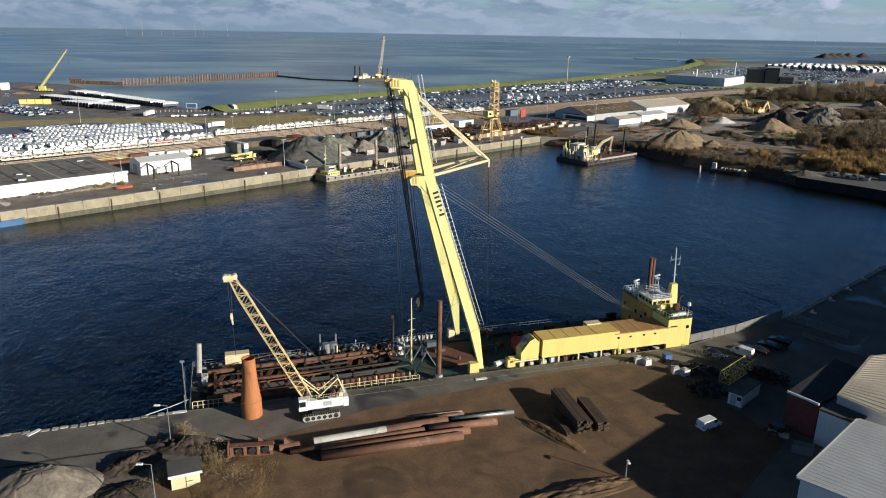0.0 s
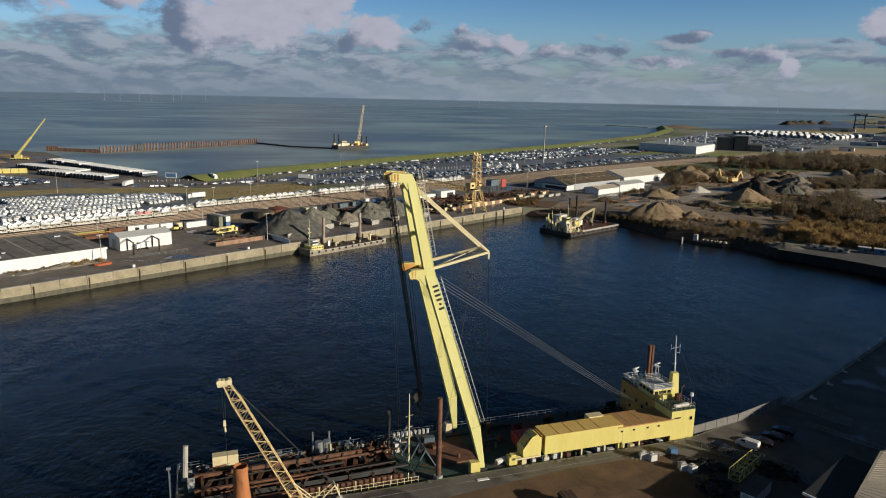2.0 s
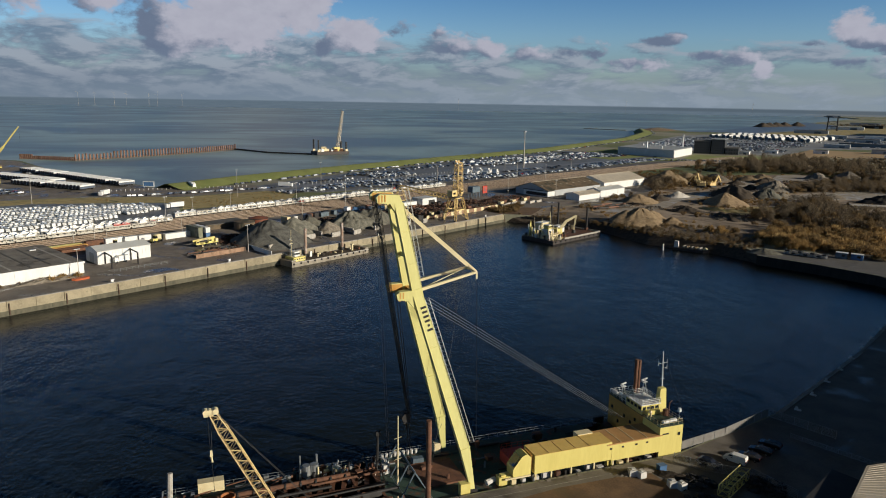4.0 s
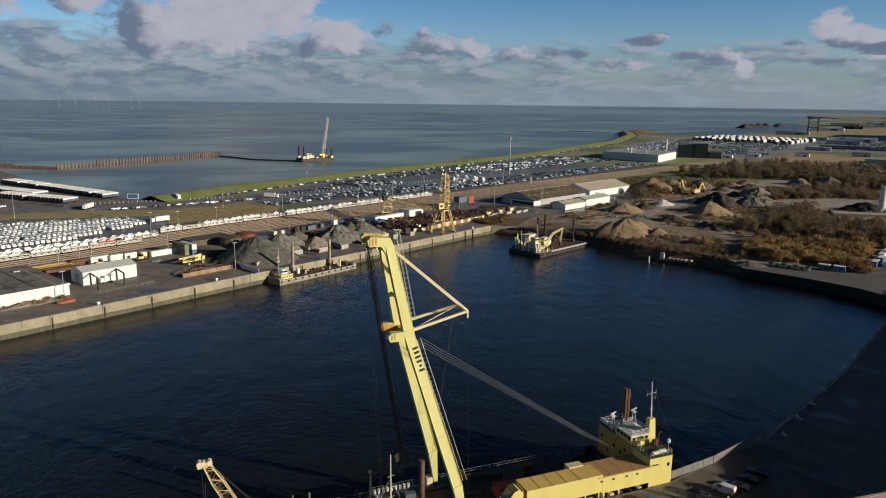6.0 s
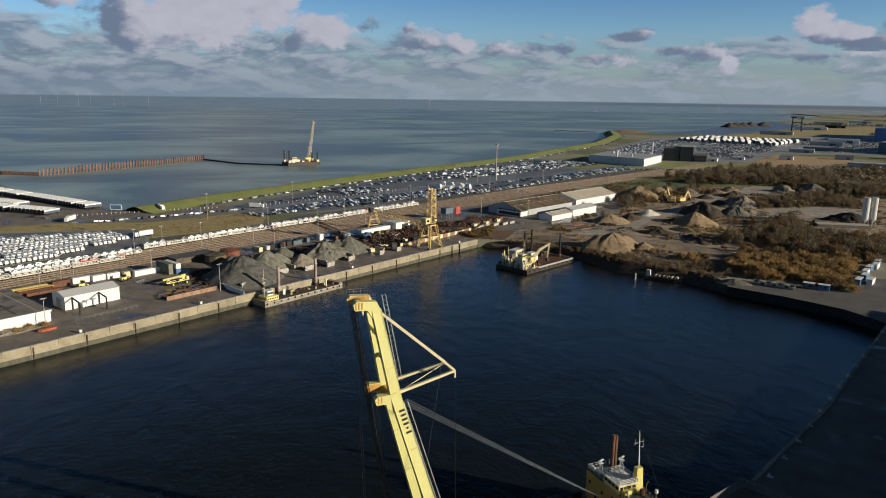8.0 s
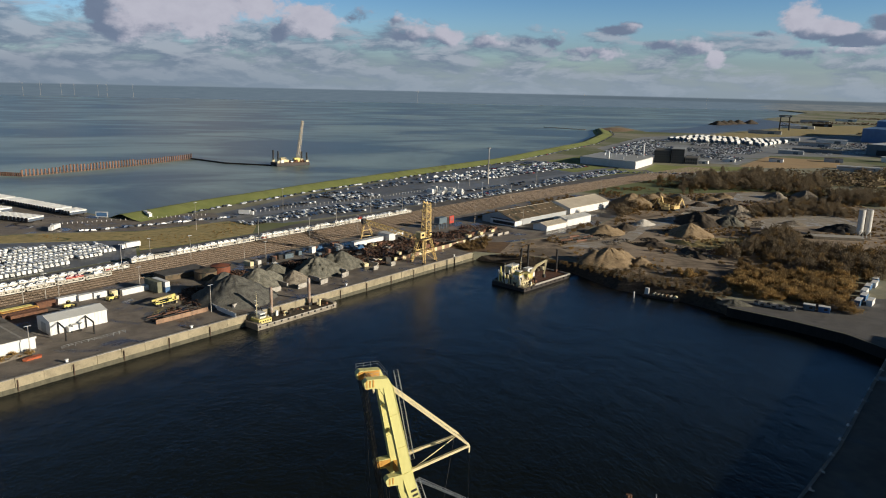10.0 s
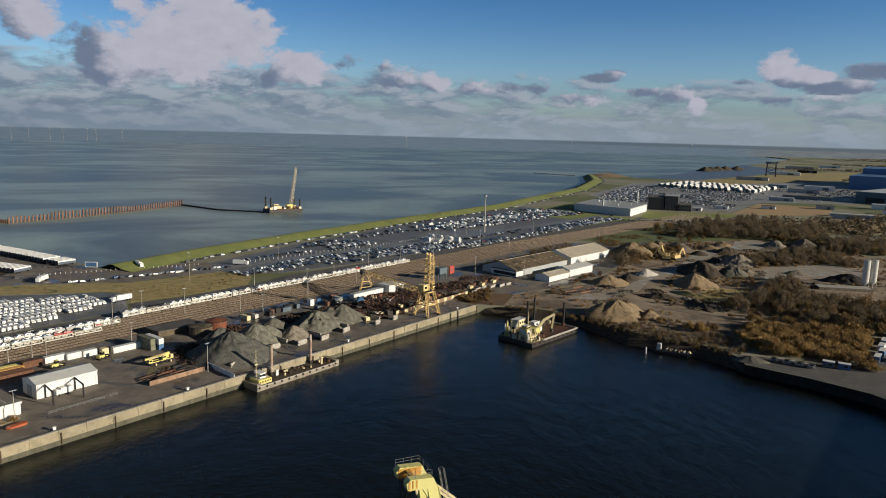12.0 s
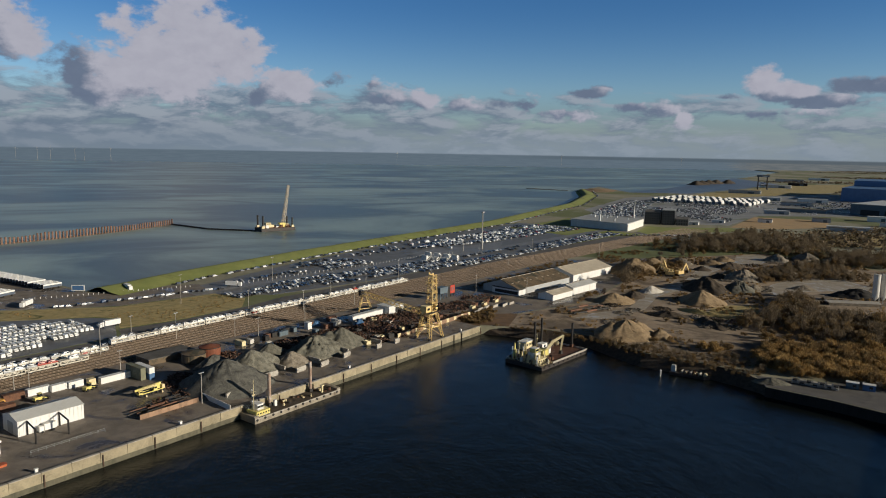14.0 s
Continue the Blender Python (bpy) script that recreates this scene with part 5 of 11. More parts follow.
def pipes():
    rows = [((-4.9, 99.1), (16.6, 105.2), 0.72, 0.72, M_RUST2), ((-8.3, 96.9), (12.7, 102.6), 0.50, 0.50, M_RUST2), ((-3.5, 97.1), (20.1, 102.1), 0.62, 0.62, M_RUST2), ((-3.3, 95.1), (18.8, 100.4), 0.70, 0.7, M_RUST2),
            ((13.2, 102.8), (24.9, 104.7), 0.62, 0.62, M_RUST2), ((17.4, 106.2), (28.3, 108.2), 0.34, 0.34, M_STEEL), ((13.2, 106.5), (19.6, 107.7), 0.36, 0.36, M_RUST2), ((11.0, 107.2), (19.4, 108.7), 0.22, 0.22, M_PALEPIPE)]
    for (x0, y0), (x1, y1), r, z, mt in rows:
        cx, cy = (x0 + x1) / 2, (y0 + y1) / 2
        m = Mesh().pipe((x0 - cx, y0 - cy, 0), (x1 - cx, y1 - cy, 0), r, 0.06, 16)
        ob = m.part("steel_pipe", mt, None, at=pose(cx, cy, z + 0.03))
        ob.data.polygons.foreach_set("use_smooth", [True] * len(ob.data.polygons))
        tagged(ob, "long grey galvanised steel tube lying in the yard" if mt is M_STEEL else "long dusty pale steel pipe lying in the yard" if mt is M_PALEPIPE else "long rusty brown steel pile pipe lying in the yard", "pipe", "pipes in the yard")
        if y0 == 99.1:
            # half of this pipe is coated pale grey
            Mesh().pipe((x0 - cx - 0.01, y0 - cy, 0), (0.55, 0.16, 0), r + 0.012, 0.03, 16).part("coating", M_PALECOAT, ob, "worn pale grey coating")
    # sawn-off joints with gusset plates
    for x, y, a in ((-12.6, 98.6, 20), (-8.6, 98.3, 20)):
        j = thing("pipe_joint", "rusty steel joint with triangular gusset plates", "steel part", pose(x, y, 0.04, 0, 0, a))
        Mesh().tube((-1.6, 0, 0.6), (1.6, 0, 0.6), 0.55, n=12).part("stub", M_RUST, j)
        Mesh().add([(-0.8, -0.06, 0), (1.2, -0.06, 0), (-0.8, -0.06, 2.4), (-0.8, 0.06, 0), (1.2, 0.06, 0), (-0.8, 0.06, 2.4)], [(0, 1, 2), (5, 4, 3), (0, 3, 4, 1), (1, 4, 5, 2), (2, 5, 3, 0)]).part("gusset", M_RUST, j)
    b = thing("steel_girder", "rusty box girder with round holes lying on the ground", "girder", pose(-14.2, 97.2, 0.04, 0, 0, 6))
    m = Mesh().box(0, 0.5, 0, 6.6, 0.12, 1.7).box(0, 0, 0, 6.6, 1.1, 0.12).box(0, 0, 1.6, 6.6, 1.1, 0.12)
    m.part("girder_body", M_RUST2, b)
    m = Mesh()
    for x in (-2.9, -0.9, 1.1, 3.0):
        m.box(x, -0.45, 0.1, 0.5, 0.1, 1.5)
    m.part("web_plate", M_RUST2, b)
    # solid dark drums stand in for the shade inside the round holes
    for x in (-1.9, 0.1, 2.1):
        Mesh().tube((x, -0.5, 0.85), (x, 0.42, 0.85), 0.55, n=14, caps=True).part("hole_ring", M_DARKSTEEL, b)
    Mesh().box(-3.4, -0.1, 0, 0.16, 1.6, 2.3).part("end_plate", M_RUST, b)


pipes()


def timber_stack(x, y, a, ln, w, rows, cols):
    t = thing("timber_stack", "stack of dark weathered timber baulks in the yard", "timber", pose(x, y, 0.045, 0, 0, a), "timber stacks")
    rnd = random.Random(int(x * 10))
    datas = [Mesh().box(0, 0, 0, w / cols * 0.93, ln * k, 0.34).data("baulk", M_TIMBER) for k in (1.0, 0.97, 0.93)]
    for r in range(rows):
        for c in range(cols):
            ob = new("baulk", rnd.choice(datas))
            ob.parent = t
            ob.matrix_basis = pose((c + 0.5) * w / cols - w / 2, rnd.uniform(-0.25, 0.25), 0.15 + r * 0.42, 0, 0, rnd.uniform(-0.6, 0.6))
        for k in (-0.36, 0, 0.36):
            ob = Mesh().box(0, ln * k, 0.07 + r * 0.42, w, 0.12, 0.09).part("batten", M_TIMBER, t)


timber_stack(38.0, 107.4, 10.5, 12.0, 2.5, 5, 5)
timber_stack(41.6, 106.2, 9.5, 9.0, 2.0, 4, 4)
timber_stack(35.6, 103.6, 12, 6.5, 0.9, 2, 2)


def transition_cone():
    c = thing("steel_transition_piece", "tall rusty orange conical steel tube standing on the quay", "steel part", pose(-16.5, 108.9, 0.04))
    rings = [(0, 1.72), (0.25, 1.74), (2.9, 1.70), (3.0, 1.66), (6.4, 1.28), (8.4, 1.14), (10.6, 1.08)]
    n = 28
    rings += [(10.6, 1.0), (2.0, 1.0)]
    vs = [(r * math.cos(2 * math.pi * i / n), r * math.sin(2 * math.pi * i / n), z) for z, r in rings for i in range(n)]
    fs = [(k * n + i, k * n + (i + 1) % n, (k + 1) * n + (i + 1) % n, (k + 1) * n + i) for k in range(len(rings) - 1) for i in range(n)]
    Mesh().add(vs, fs).part("shell", M_CONE, c, smooth=True)
    Mesh().pipe((0, 0, 2.86), (0, 0, 3.0), 1.75, 0.1, n).part("weld_ring", M_CONE, c)
    Mesh().pipe((0, 0, 10.5), (0, 0, 10.68), 1.12, 0.14, n).part("top_ring", M_CONE, c)


transition_cone()


def crawler_crane():
    c = thing("crawler_crane", "white and cream lattice-boom crawler crane standing on the quay", "crane", pose(-5.1, 109.2, 0.04, 0, 0, 15))
    for y in (-2.0, 2.0):
        m = Mesh()
        n = 10
        prof = [(-2.6 - 0.55 * math.sin(math.pi * i / n), 0.55 - 0.55 * math.cos(math.pi * i / n)) for i in range(n + 1)] + [(2.6 + 0.55 * math.sin(math.pi * i / n), 0.55 + 0.55 * math.cos(math.pi * i / n)) for i in range(n + 1)]
        k = len(prof)
        m.add([(x, y - 0.42, z) for x, z in prof] + [(x, y + 0.42, z) for x, z in prof], [tuple(range(k))[::-1], tuple(range(k, 2 * k))] + [(i, (i + 1) % k, k + (i + 1) % k, k + i) for i in range(k)])
        tr = m.part("track", M_CONC, c, "worn grey track frame")
        for i in range(15):
            x = -2.8 + i * 0.4
            for z in (0.0, 1.08):
                Mesh().box(x, y, z - 0.03, 0.28, 0.96, 0.09).part("track_shoe", M_DARKSTEEL, tr)
        for i in range(6):
            Mesh().tube((-2.4 + i * 0.96, y - 0.46, 0.55), (-2.4 + i * 0.96, y + 0.46, 0.55), 0.34 if 0 < i < 5 else 0.42, n=10).part("roller", M_DARKSTEEL, tr)
    Mesh().box(0, 0, 0.5, 3.0, 3.4, 0.8).tube((0, 0, 1.2), (0, 0, 1.6), 1.2, n=16).part("undercarriage", M_DARKSTEEL, c)
    up = Mesh().box(1.0, 0.2, 1.6, 6.2, 2.9, 1.6).part("machine_house", M_WHITE, c, "white machinery house")
    Mesh().box(4.35, 0.2, 1.45, 0.9, 3.1, 1.75, 0, 0.97).part("counterweight", M_WHITE, up)
    Mesh().box(1.4, 0.9, 3.2, 4.6, 0.9, 0.5).box(0.6, -0.6, 3.2, 1.6, 1.2, 0.35).part("engine_cover", M_DARKSTEEL, up)
    Mesh().tube((2.4, -1.0, 3.6), (2.4, 0.2, 3.6), 0.45, n=14).part("winch_drum", M_RUST, up)
    Mesh().tube((3.6, -0.8, 3.5), (3.6, 0.2, 3.5), 0.38, n=14).part("winch_drum", M_CREAM, up)
    m = Mesh()
    rail(m, [(-1.8, -1.2), (4.0, -1.2)], 3.2, 0.9, 1.2, 0.03)
    m.part("walkway_rail", M_CREAM, up)
    Mesh().box(1.2, -1.27, 2.0, 1.4, 0.04, 0.8).part("louvre", M_GREYWALL, up)
    cab = Mesh().box(-2.9, -1.0, 1.7, 1.5, 1.2, 2.1, 0, 0.9).part("cab", M_WHITE, up)
    Mesh().box(-3.0, -1.62, 2.5, 1.0, 0.06, 0.9).box(-3.66, -1.0, 2.4, 0.06, 0.95, 1.1).part("cab_window", M_GLASS, cab)
    # lattice boom leaning out over the quay
    foot = Vector((-1.7, 0.5, 2.6))
    tip = pose(-5.1, 109.2, 0.04, 0, 0, 15).inverted() @ Vector((-17.6, 106.3, 25.7))
    d = (tip - foot).normalized()
    m = Mesh()
    side = (0, 1, 0)
    a, b = foot + d * 4.0, tip - d * 3.2
    lattice(m, a, b, 1.5, 1.5, 18, 0.1, 0.055, up=side)
    lattice(m, foot, a, 1.4, 1.5, 3, 0.11, 0.06, 0.5, 1.5, up=side)
    lattice(m, b, tip, 1.5, 0.9, 3, 0.1, 0.055, 1.5, 0.6, up=side)
    boom = m.part("lattice_boom", M_BOOM, c, "ochre-cream lattice boom")
    for y in (-0.5, 1.3):
        Mesh().tube((0.6, y, 3.2), foot + d * 4.6 + Vector((0.5, (y - 0.4) * 0.7, 0.4)), 0.09, n=6).part("boom_stop", M_CREAM, c)
    m = Mesh()
    for s in (-0.35, 0.35):
        m.tube(tip + Vector((s, -0.45, 0.2)), tip + Vector((s, 0.45, 0.2)), 0.42, n=12)
    m.box(tip.x - 0.5, tip.y, tip.z - 0.5, 1.4, 0.5, 0.6)
    for a in (-0.9, 0.5):
        m.tube((tip.x + a, tip.y - 0.5, tip.z + 0.25), (tip.x + a, tip.y + 0.5, tip.z + 0.25), 0.42, n=14)
    m.part("boom_head", M_CREAM, boom)
    m = Mesh()
    apex = Vector((3.2, 0.3, 6.3))
    for y in (-0.7, 1.3):
        m.tube((-0.2, y, 3.5), apex + Vector((0, (y - 0.3) * 0.6, 0)), 0.12, n=6).tube((4.3, y, 3.6), apex + Vector((0, (y - 0.3) * 0.6, 0)), 0.1, n=6)
    m.tube(apex + Vector((0, -0.7, 0)), apex + Vector((0, 0.7, 0)), 0.16, n=8)
    m.part("gantry_frame", M_CREAM, c)
    m = Mesh()
    for y in (-0.4, 0.4):
        m.tube(apex + Vector((0, y, 0)), tip - d * 0.6 + Vector((0.3, y * 0.6, 0.4)), 0.045, n=3, caps=False)
    m.tube(foot.lerp(tip, 0.42) + Vector((0.6, 0, 0.6)), apex, 0.03, n=3, caps=False)
    hook = Vector((tip.x - 0.4, tip.y, tip.z - 6.4))
    for s in (-0.25, 0.25):
        m.tube(tip + Vector((s - 0.4, 0, 0)), hook + Vector((s * 0.5, 0, 0.8)), 0.04, n=3, caps=False)
    m.tube(hook, hook + Vector((0.2, 0, -7.0)), 0.04, n=3, caps=False)
    m.part("rope", M_ROPE, c)
    Mesh().box(hook.x, hook.y, hook.z - 0.4, 0.45, 0.4, 0.9, 0, 0.7).tube(hook + Vector((0, 0, -0.5)), hook + Vector((0.1, 0, -1.4)), 0.16, n=6).part("hook_block", M_CREAM, c)
    return c


crawler_crane()


def street_lamp(x, y, h, a, arm=1.2):
    l = thing("street_lamp", "slim white street lamp with a short arm", "street lamp", pose(x, y, 0, 0, 0, a), "street lamps")
    Mesh().tube((0, 0, 0), (0, 0, 1.0), 0.13, 0.12, n=8).tube((0, 0, 1.0), (0, 0, h), 0.1, 0.065, n=8).part("post", M_STEEL, l)
    Mesh().tube((0, 0, h), (-arm, 0, h + 0.12), 0.05, n=6).part("arm", M_STEEL, l)
    Mesh().box(-arm - 0.3, 0, h + 0.02, 0.95, 0.36, 0.2, 0, 0.8).part("lamp_head", M_WHITE, l)
    return l


street_lamp(-27.4, 100.2, 6.9, 0)
street_lamp(-24.6, 84.6, 6.9, 0)
street_lamp(42.2, 89.2, 3.2, 90, 0.3)


def hut():
    h = thing("site_hut", "small pale yellow site hut with a dark felt roof", "hut", pose(-22.3, 90.4, 0.03, 0, 0, 20))
    Mesh().box(0, 0, 0, 3.9, 3.0, 2.3).part("wall", M_CREAM, h)
    Mesh().box(0, 0.25, 2.28, 4.6, 4.0, 0.22).part("roof", M_ROOFDARK, h)
    Mesh().box(0, -1.82, 2.1, 4.6, 0.12, 0.42).part("fascia", M_WHITE, h)
    Mesh().box(0.05, -1.53, 0.05, 0.05, 0.06, 2.1).box(0.5, -1.54, 1.0, 1.0, 0.06, 0.08).part("door_joint", M_DARKSTEEL, h)


hut()


def heap_mesh(rx, ry, h, seed, rough=0.12, n=56, rings=18, flat=0.0, lean=0.0):
    """A heap of loose material at its angle of rest: one to three tipped cones run together, with slumps and gullies."""
    q = random.Random(seed)
    ox, oy = q.uniform(0, 90), q.uniform(0, 90)
    peaks = [(0.0, 0.0, 1.0)] + [(q.uniform(-0.5, 0.5), q.uniform(-0.35, 0.35), q.uniform(0.55, 0.92)) for _ in range(q.randrange(0, 3))]

    def height(px, py):
        z = 0.0
        for cx, cy, k in peaks:
            d = math.sqrt((px - cx) ** 2 + (py - cy) ** 2 + 0.006)
            reach = 1.0 - math.hypot(cx, cy) * 0.55
            z = max(z, k * (1 - max(0.0, d - flat) / (reach * (1 - flat) * (0.55 + 0.45 * k))))
        return max(0.0, z)

    vs = [(0, 0, h * height(0, 0))]
    for r in range(1, rings + 1):
        t = r / rings
        for i in range(n):
            a = 2 * math.pi * i / n + 0.5 * noise.noise((t * 2.2 + ox, oy, math.cos(2 * math.pi * i / n) * 1.5))
            w = 1 + 0.2 * noise.noise((math.cos(a) * 1.3 + ox, math.sin(a) * 1.3 + oy, 0.3)) + 0.06 * noise.noise((math.cos(a) * 5 + ox, math.sin(a) * 5 + oy, 0.9))
            z = h * height(math.cos(a) * t, math.sin(a) * t)
            g = 0.45 * noise.noise((math.cos(a) * t * 3.5 + ox, math.sin(a) * t * 3.5 + oy, 1.5)) + 0.4 * noise.noise((math.cos(a) * 9 + ox, math.sin(a) * 9 + oy, t * 0.9)) + 0.22 * noise.noise((math.cos(a) * 21 + ox, math.sin(a) * 21 + oy, t * 2.5))
            g += 0.45 * noise.noise((math.cos(a) * t * 11 + ox, math.sin(a) * t * 11 + oy, 4.5)) + 0.25 * noise.noise((math.cos(a) * t * 23 + ox, math.sin(a) * t * 23 + oy, 7.5))
            z += rough * h * g * min(1.0, 3 * (1 - t)) * min(1.0, t * 4)
            vs.append((math.cos(a) * rx * t * w, math.sin(a) * ry * t * w, max(-0.2, z - (0.3 if r == rings else 0))))
    fs = [(0, 1 + i, 1 + (i + 1) % n) for i in range(n)]
    for r in range(rings - 1):
        for i in range(n):
            a, b = 1 + r * n + i, 1 + r * n + (i + 1) % n
            fs.append((a, a + n, b + n, b))
    return Mesh().add(vs, fs)


def heap(name, x, y, rx, ry, h, a, material, label, category, seed, group="", rough=0.12, flat=0.0, z=0.02):
    ob = heap_mesh(rx, ry, h, seed, rough, flat=flat).part(name, material, None, smooth=True, at=pose(x, y, z, 0, 0, a))
    return tagged(ob, label, category, group)


heap("gravel_mound", -41.5, 89.0, 7.5, 5.0, 3.2, 15, M_RUBBLE, "pale gravel heap at the edge of the yard", "heap", 21, flat=0.25)
heap("spoil_mound", -31.5, 95.0, 4.6, 3.0, 1.5, 40, M_SPOIL, "dark spoil heap with tarpaulin scraps", "heap", 22, rough=0.4)
heap("spoil_mound", -24.0, 99.5, 7.0, 2.6, 2.0, -6, M_SPOIL, "dark spoil heap overgrown with dry weeds", "heap", 23, rough=0.45)
heap("spoil_mound", -30.0, 88.0, 4.4, 3.0, 1.0, 10, M_SPOIL, "low dark spoil heap", "heap", 24, rough=0.3)
heap("soil_bank", -15.8, 89.6, 5.4, 6.4, 0.55, 0, M_YARD, "low bank of brown soil grown over with weeds", "heap", 25, rough=0.3, flat=0.7)
heap("rubble_ridge", 33.5, 101.5, 7.5, 1.6, 0.7, -52, M_YARD, "low ridge of pushed-up soil", "heap", 26, rough=0.5)
heap("rubble_ridge", 35.0, 86.5, 11, 2.2, 0.9, 16, M_YARD, "low ridge of pushed-up soil", "heap", 27, rough=0.5)
heap("rubble_ridge", 57.5, 128.3, 5.0, 1.4, 0.8, 10, M_RUBBLE, "low pale rubble ridge beside the crane ship", "heap", 28, rough=0.5)
heap("rubble_ridge", 64.5, 126.0, 5.0, 1.5, 0.9, -30, M_SPOIL, "low dark rubble ridge beside the fence", "heap", 29, rough=0.5)


def tufts(name, spots, material, label, seed, high=1.6, count=40):
    """Dry grass and reed tufts as one loose mass."""
    rnd = random.Random(seed)
    m = Mesh()
    for x, y, r, z in spots:
        for i in range(count):
            px, py = x + rnd.gauss(0, 1.25 * r), y + rnd.gauss(0, 1.25 * r)
            near = math.exp(-((px - x) ** 2 + (py - y) ** 2) / (5 * r * r))
            h = high * rnd.uniform(0.25, 1.0) * (0.35 + 0.65 * near)
            w, b = rnd.uniform(0.008, 0.02), rnd.uniform(0, 3.14)
            lx, ly = rnd.gauss(0, 0.32) * h, rnd.gauss(0, 0.32) * h
            c, s = math.cos(b) * w, math.sin(b) * w
            tx, ty, tz = px + lx, py + ly, z + h
            m.add([(px - c, py - s, z), (px + c, py + s, z), (tx, ty, tz)], [(0, 1, 2)])
            # drooping head
            m.add([(tx, ty, tz), (tx + c * 2.2 + lx * 0.2, ty + s * 2.2 + ly * 0.2, tz - 0.02), (tx + lx * 0.5, ty + ly * 0.5, tz - 0.18 * h)], [(0, 1, 2)])
    return tagged(m.part(name, material), label, "grass", "", "stuff")


tufts("dry_reeds", [(-26.5, 91.0, 0.9, 0), (-18.9, 92.0, 1.1, 0.1), (-18.6, 95.5, 1.0, 0.2), (-20.5, 97.6, 0.9, 0.4), (-24.5, 100.6, 0.8, 0.6), (-15.8, 91.0, 1.0, 0.2), (-26.8, 104.0, 0.5, 0)],
      M_REED, "pale dry reeds and weeds round the hut", 31, 1.7, 420)
tufts("yard_weeds", [(30, 99.5, 3, 0.2), (36, 86, 5, 0.2), (42, 88.4, 2.5, 0.3), (-10, 86, 5, 0.4), (52, 128, 2.5, 0.3), (60, 126.5, 3, 0.3)], M_WEED, "sparse brown weeds on the soil ridges", 32, 0.4, 420)


bank_spots = [(-19.6 + 2.0 * i + 0.5 * (j % 2), 84.6 + 1.9 * j, 0.85, 0.32) for i in range(5) for j in range(6) if i > 1 or j != 3]
tufts("brown_weeds", bank_spots, M_BANKWEED, "thick golden-brown weeds on the soil beside the hut", 33, 0.62, 330)


def cable(name, pts, r, material, label, category):
    """A cable or rope that sags a little between its points."""
    m = Mesh()
    for p, q in zip(pts[:-1], pts[1:]):
        p, q = Vector(p), Vector(q)
        n = max(2, int((q - p).length / 1.5))
        line = [p.lerp(q, i / n) + Vector((0.06 * math.sin(i * 1.7), 0.06 * math.cos(i * 1.1), 0)) for i in range(n + 1)]
        for a, b in zip(line[:-1], line[1:]):
            m.tube(a, b, r, n=5, caps=False)
    return tagged(m.part(name, material), label, category)


# a thin black tube imitates the shadow of a cable on the asphalt
cable("power_cable", [(-72, 88.6, 0.12), (-50.5, 94.4, 0.12), (-40, 97.2, 0.12), (-29.7, 99.8, 0.14)], 0.09, M_TYRE, "black line across the asphalt standing for a cable's shadow", "cable")
cable("mooring_rope", [(-28.6, 113.9, 0.3), (-31.4, 111.4, 0.16), (-34.2, 108.9, 0.25)], 0.07, M_BAG, "pale mooring rope from the barge to the quay", "rope")
for x, y, a in ((-50.4, 104.2, 62), (-29.0, 110.1, 14), (24.0, 121.0, 14)):
    o = Mesh().box(0, 0, 0, 2.3, 0.7, 0.12, 0, 0.96).part("quay_marker", M_WHITE, None, at=pose(x, y, 0.04, 0, 0, a))
    tagged(o, "white painted marker slab on the quay", "marker", "quay markers")
line = Mesh()
for k in range(30):
    x, y = near(42 + k * 2.6, 2.3)
    line.box(x, y, 0.034, 2.5, 0.16, 0.012, NEAR_TURN)
structure("quay_line", line, M_COPING, "thin worn pale line painted along the quay", "marking")


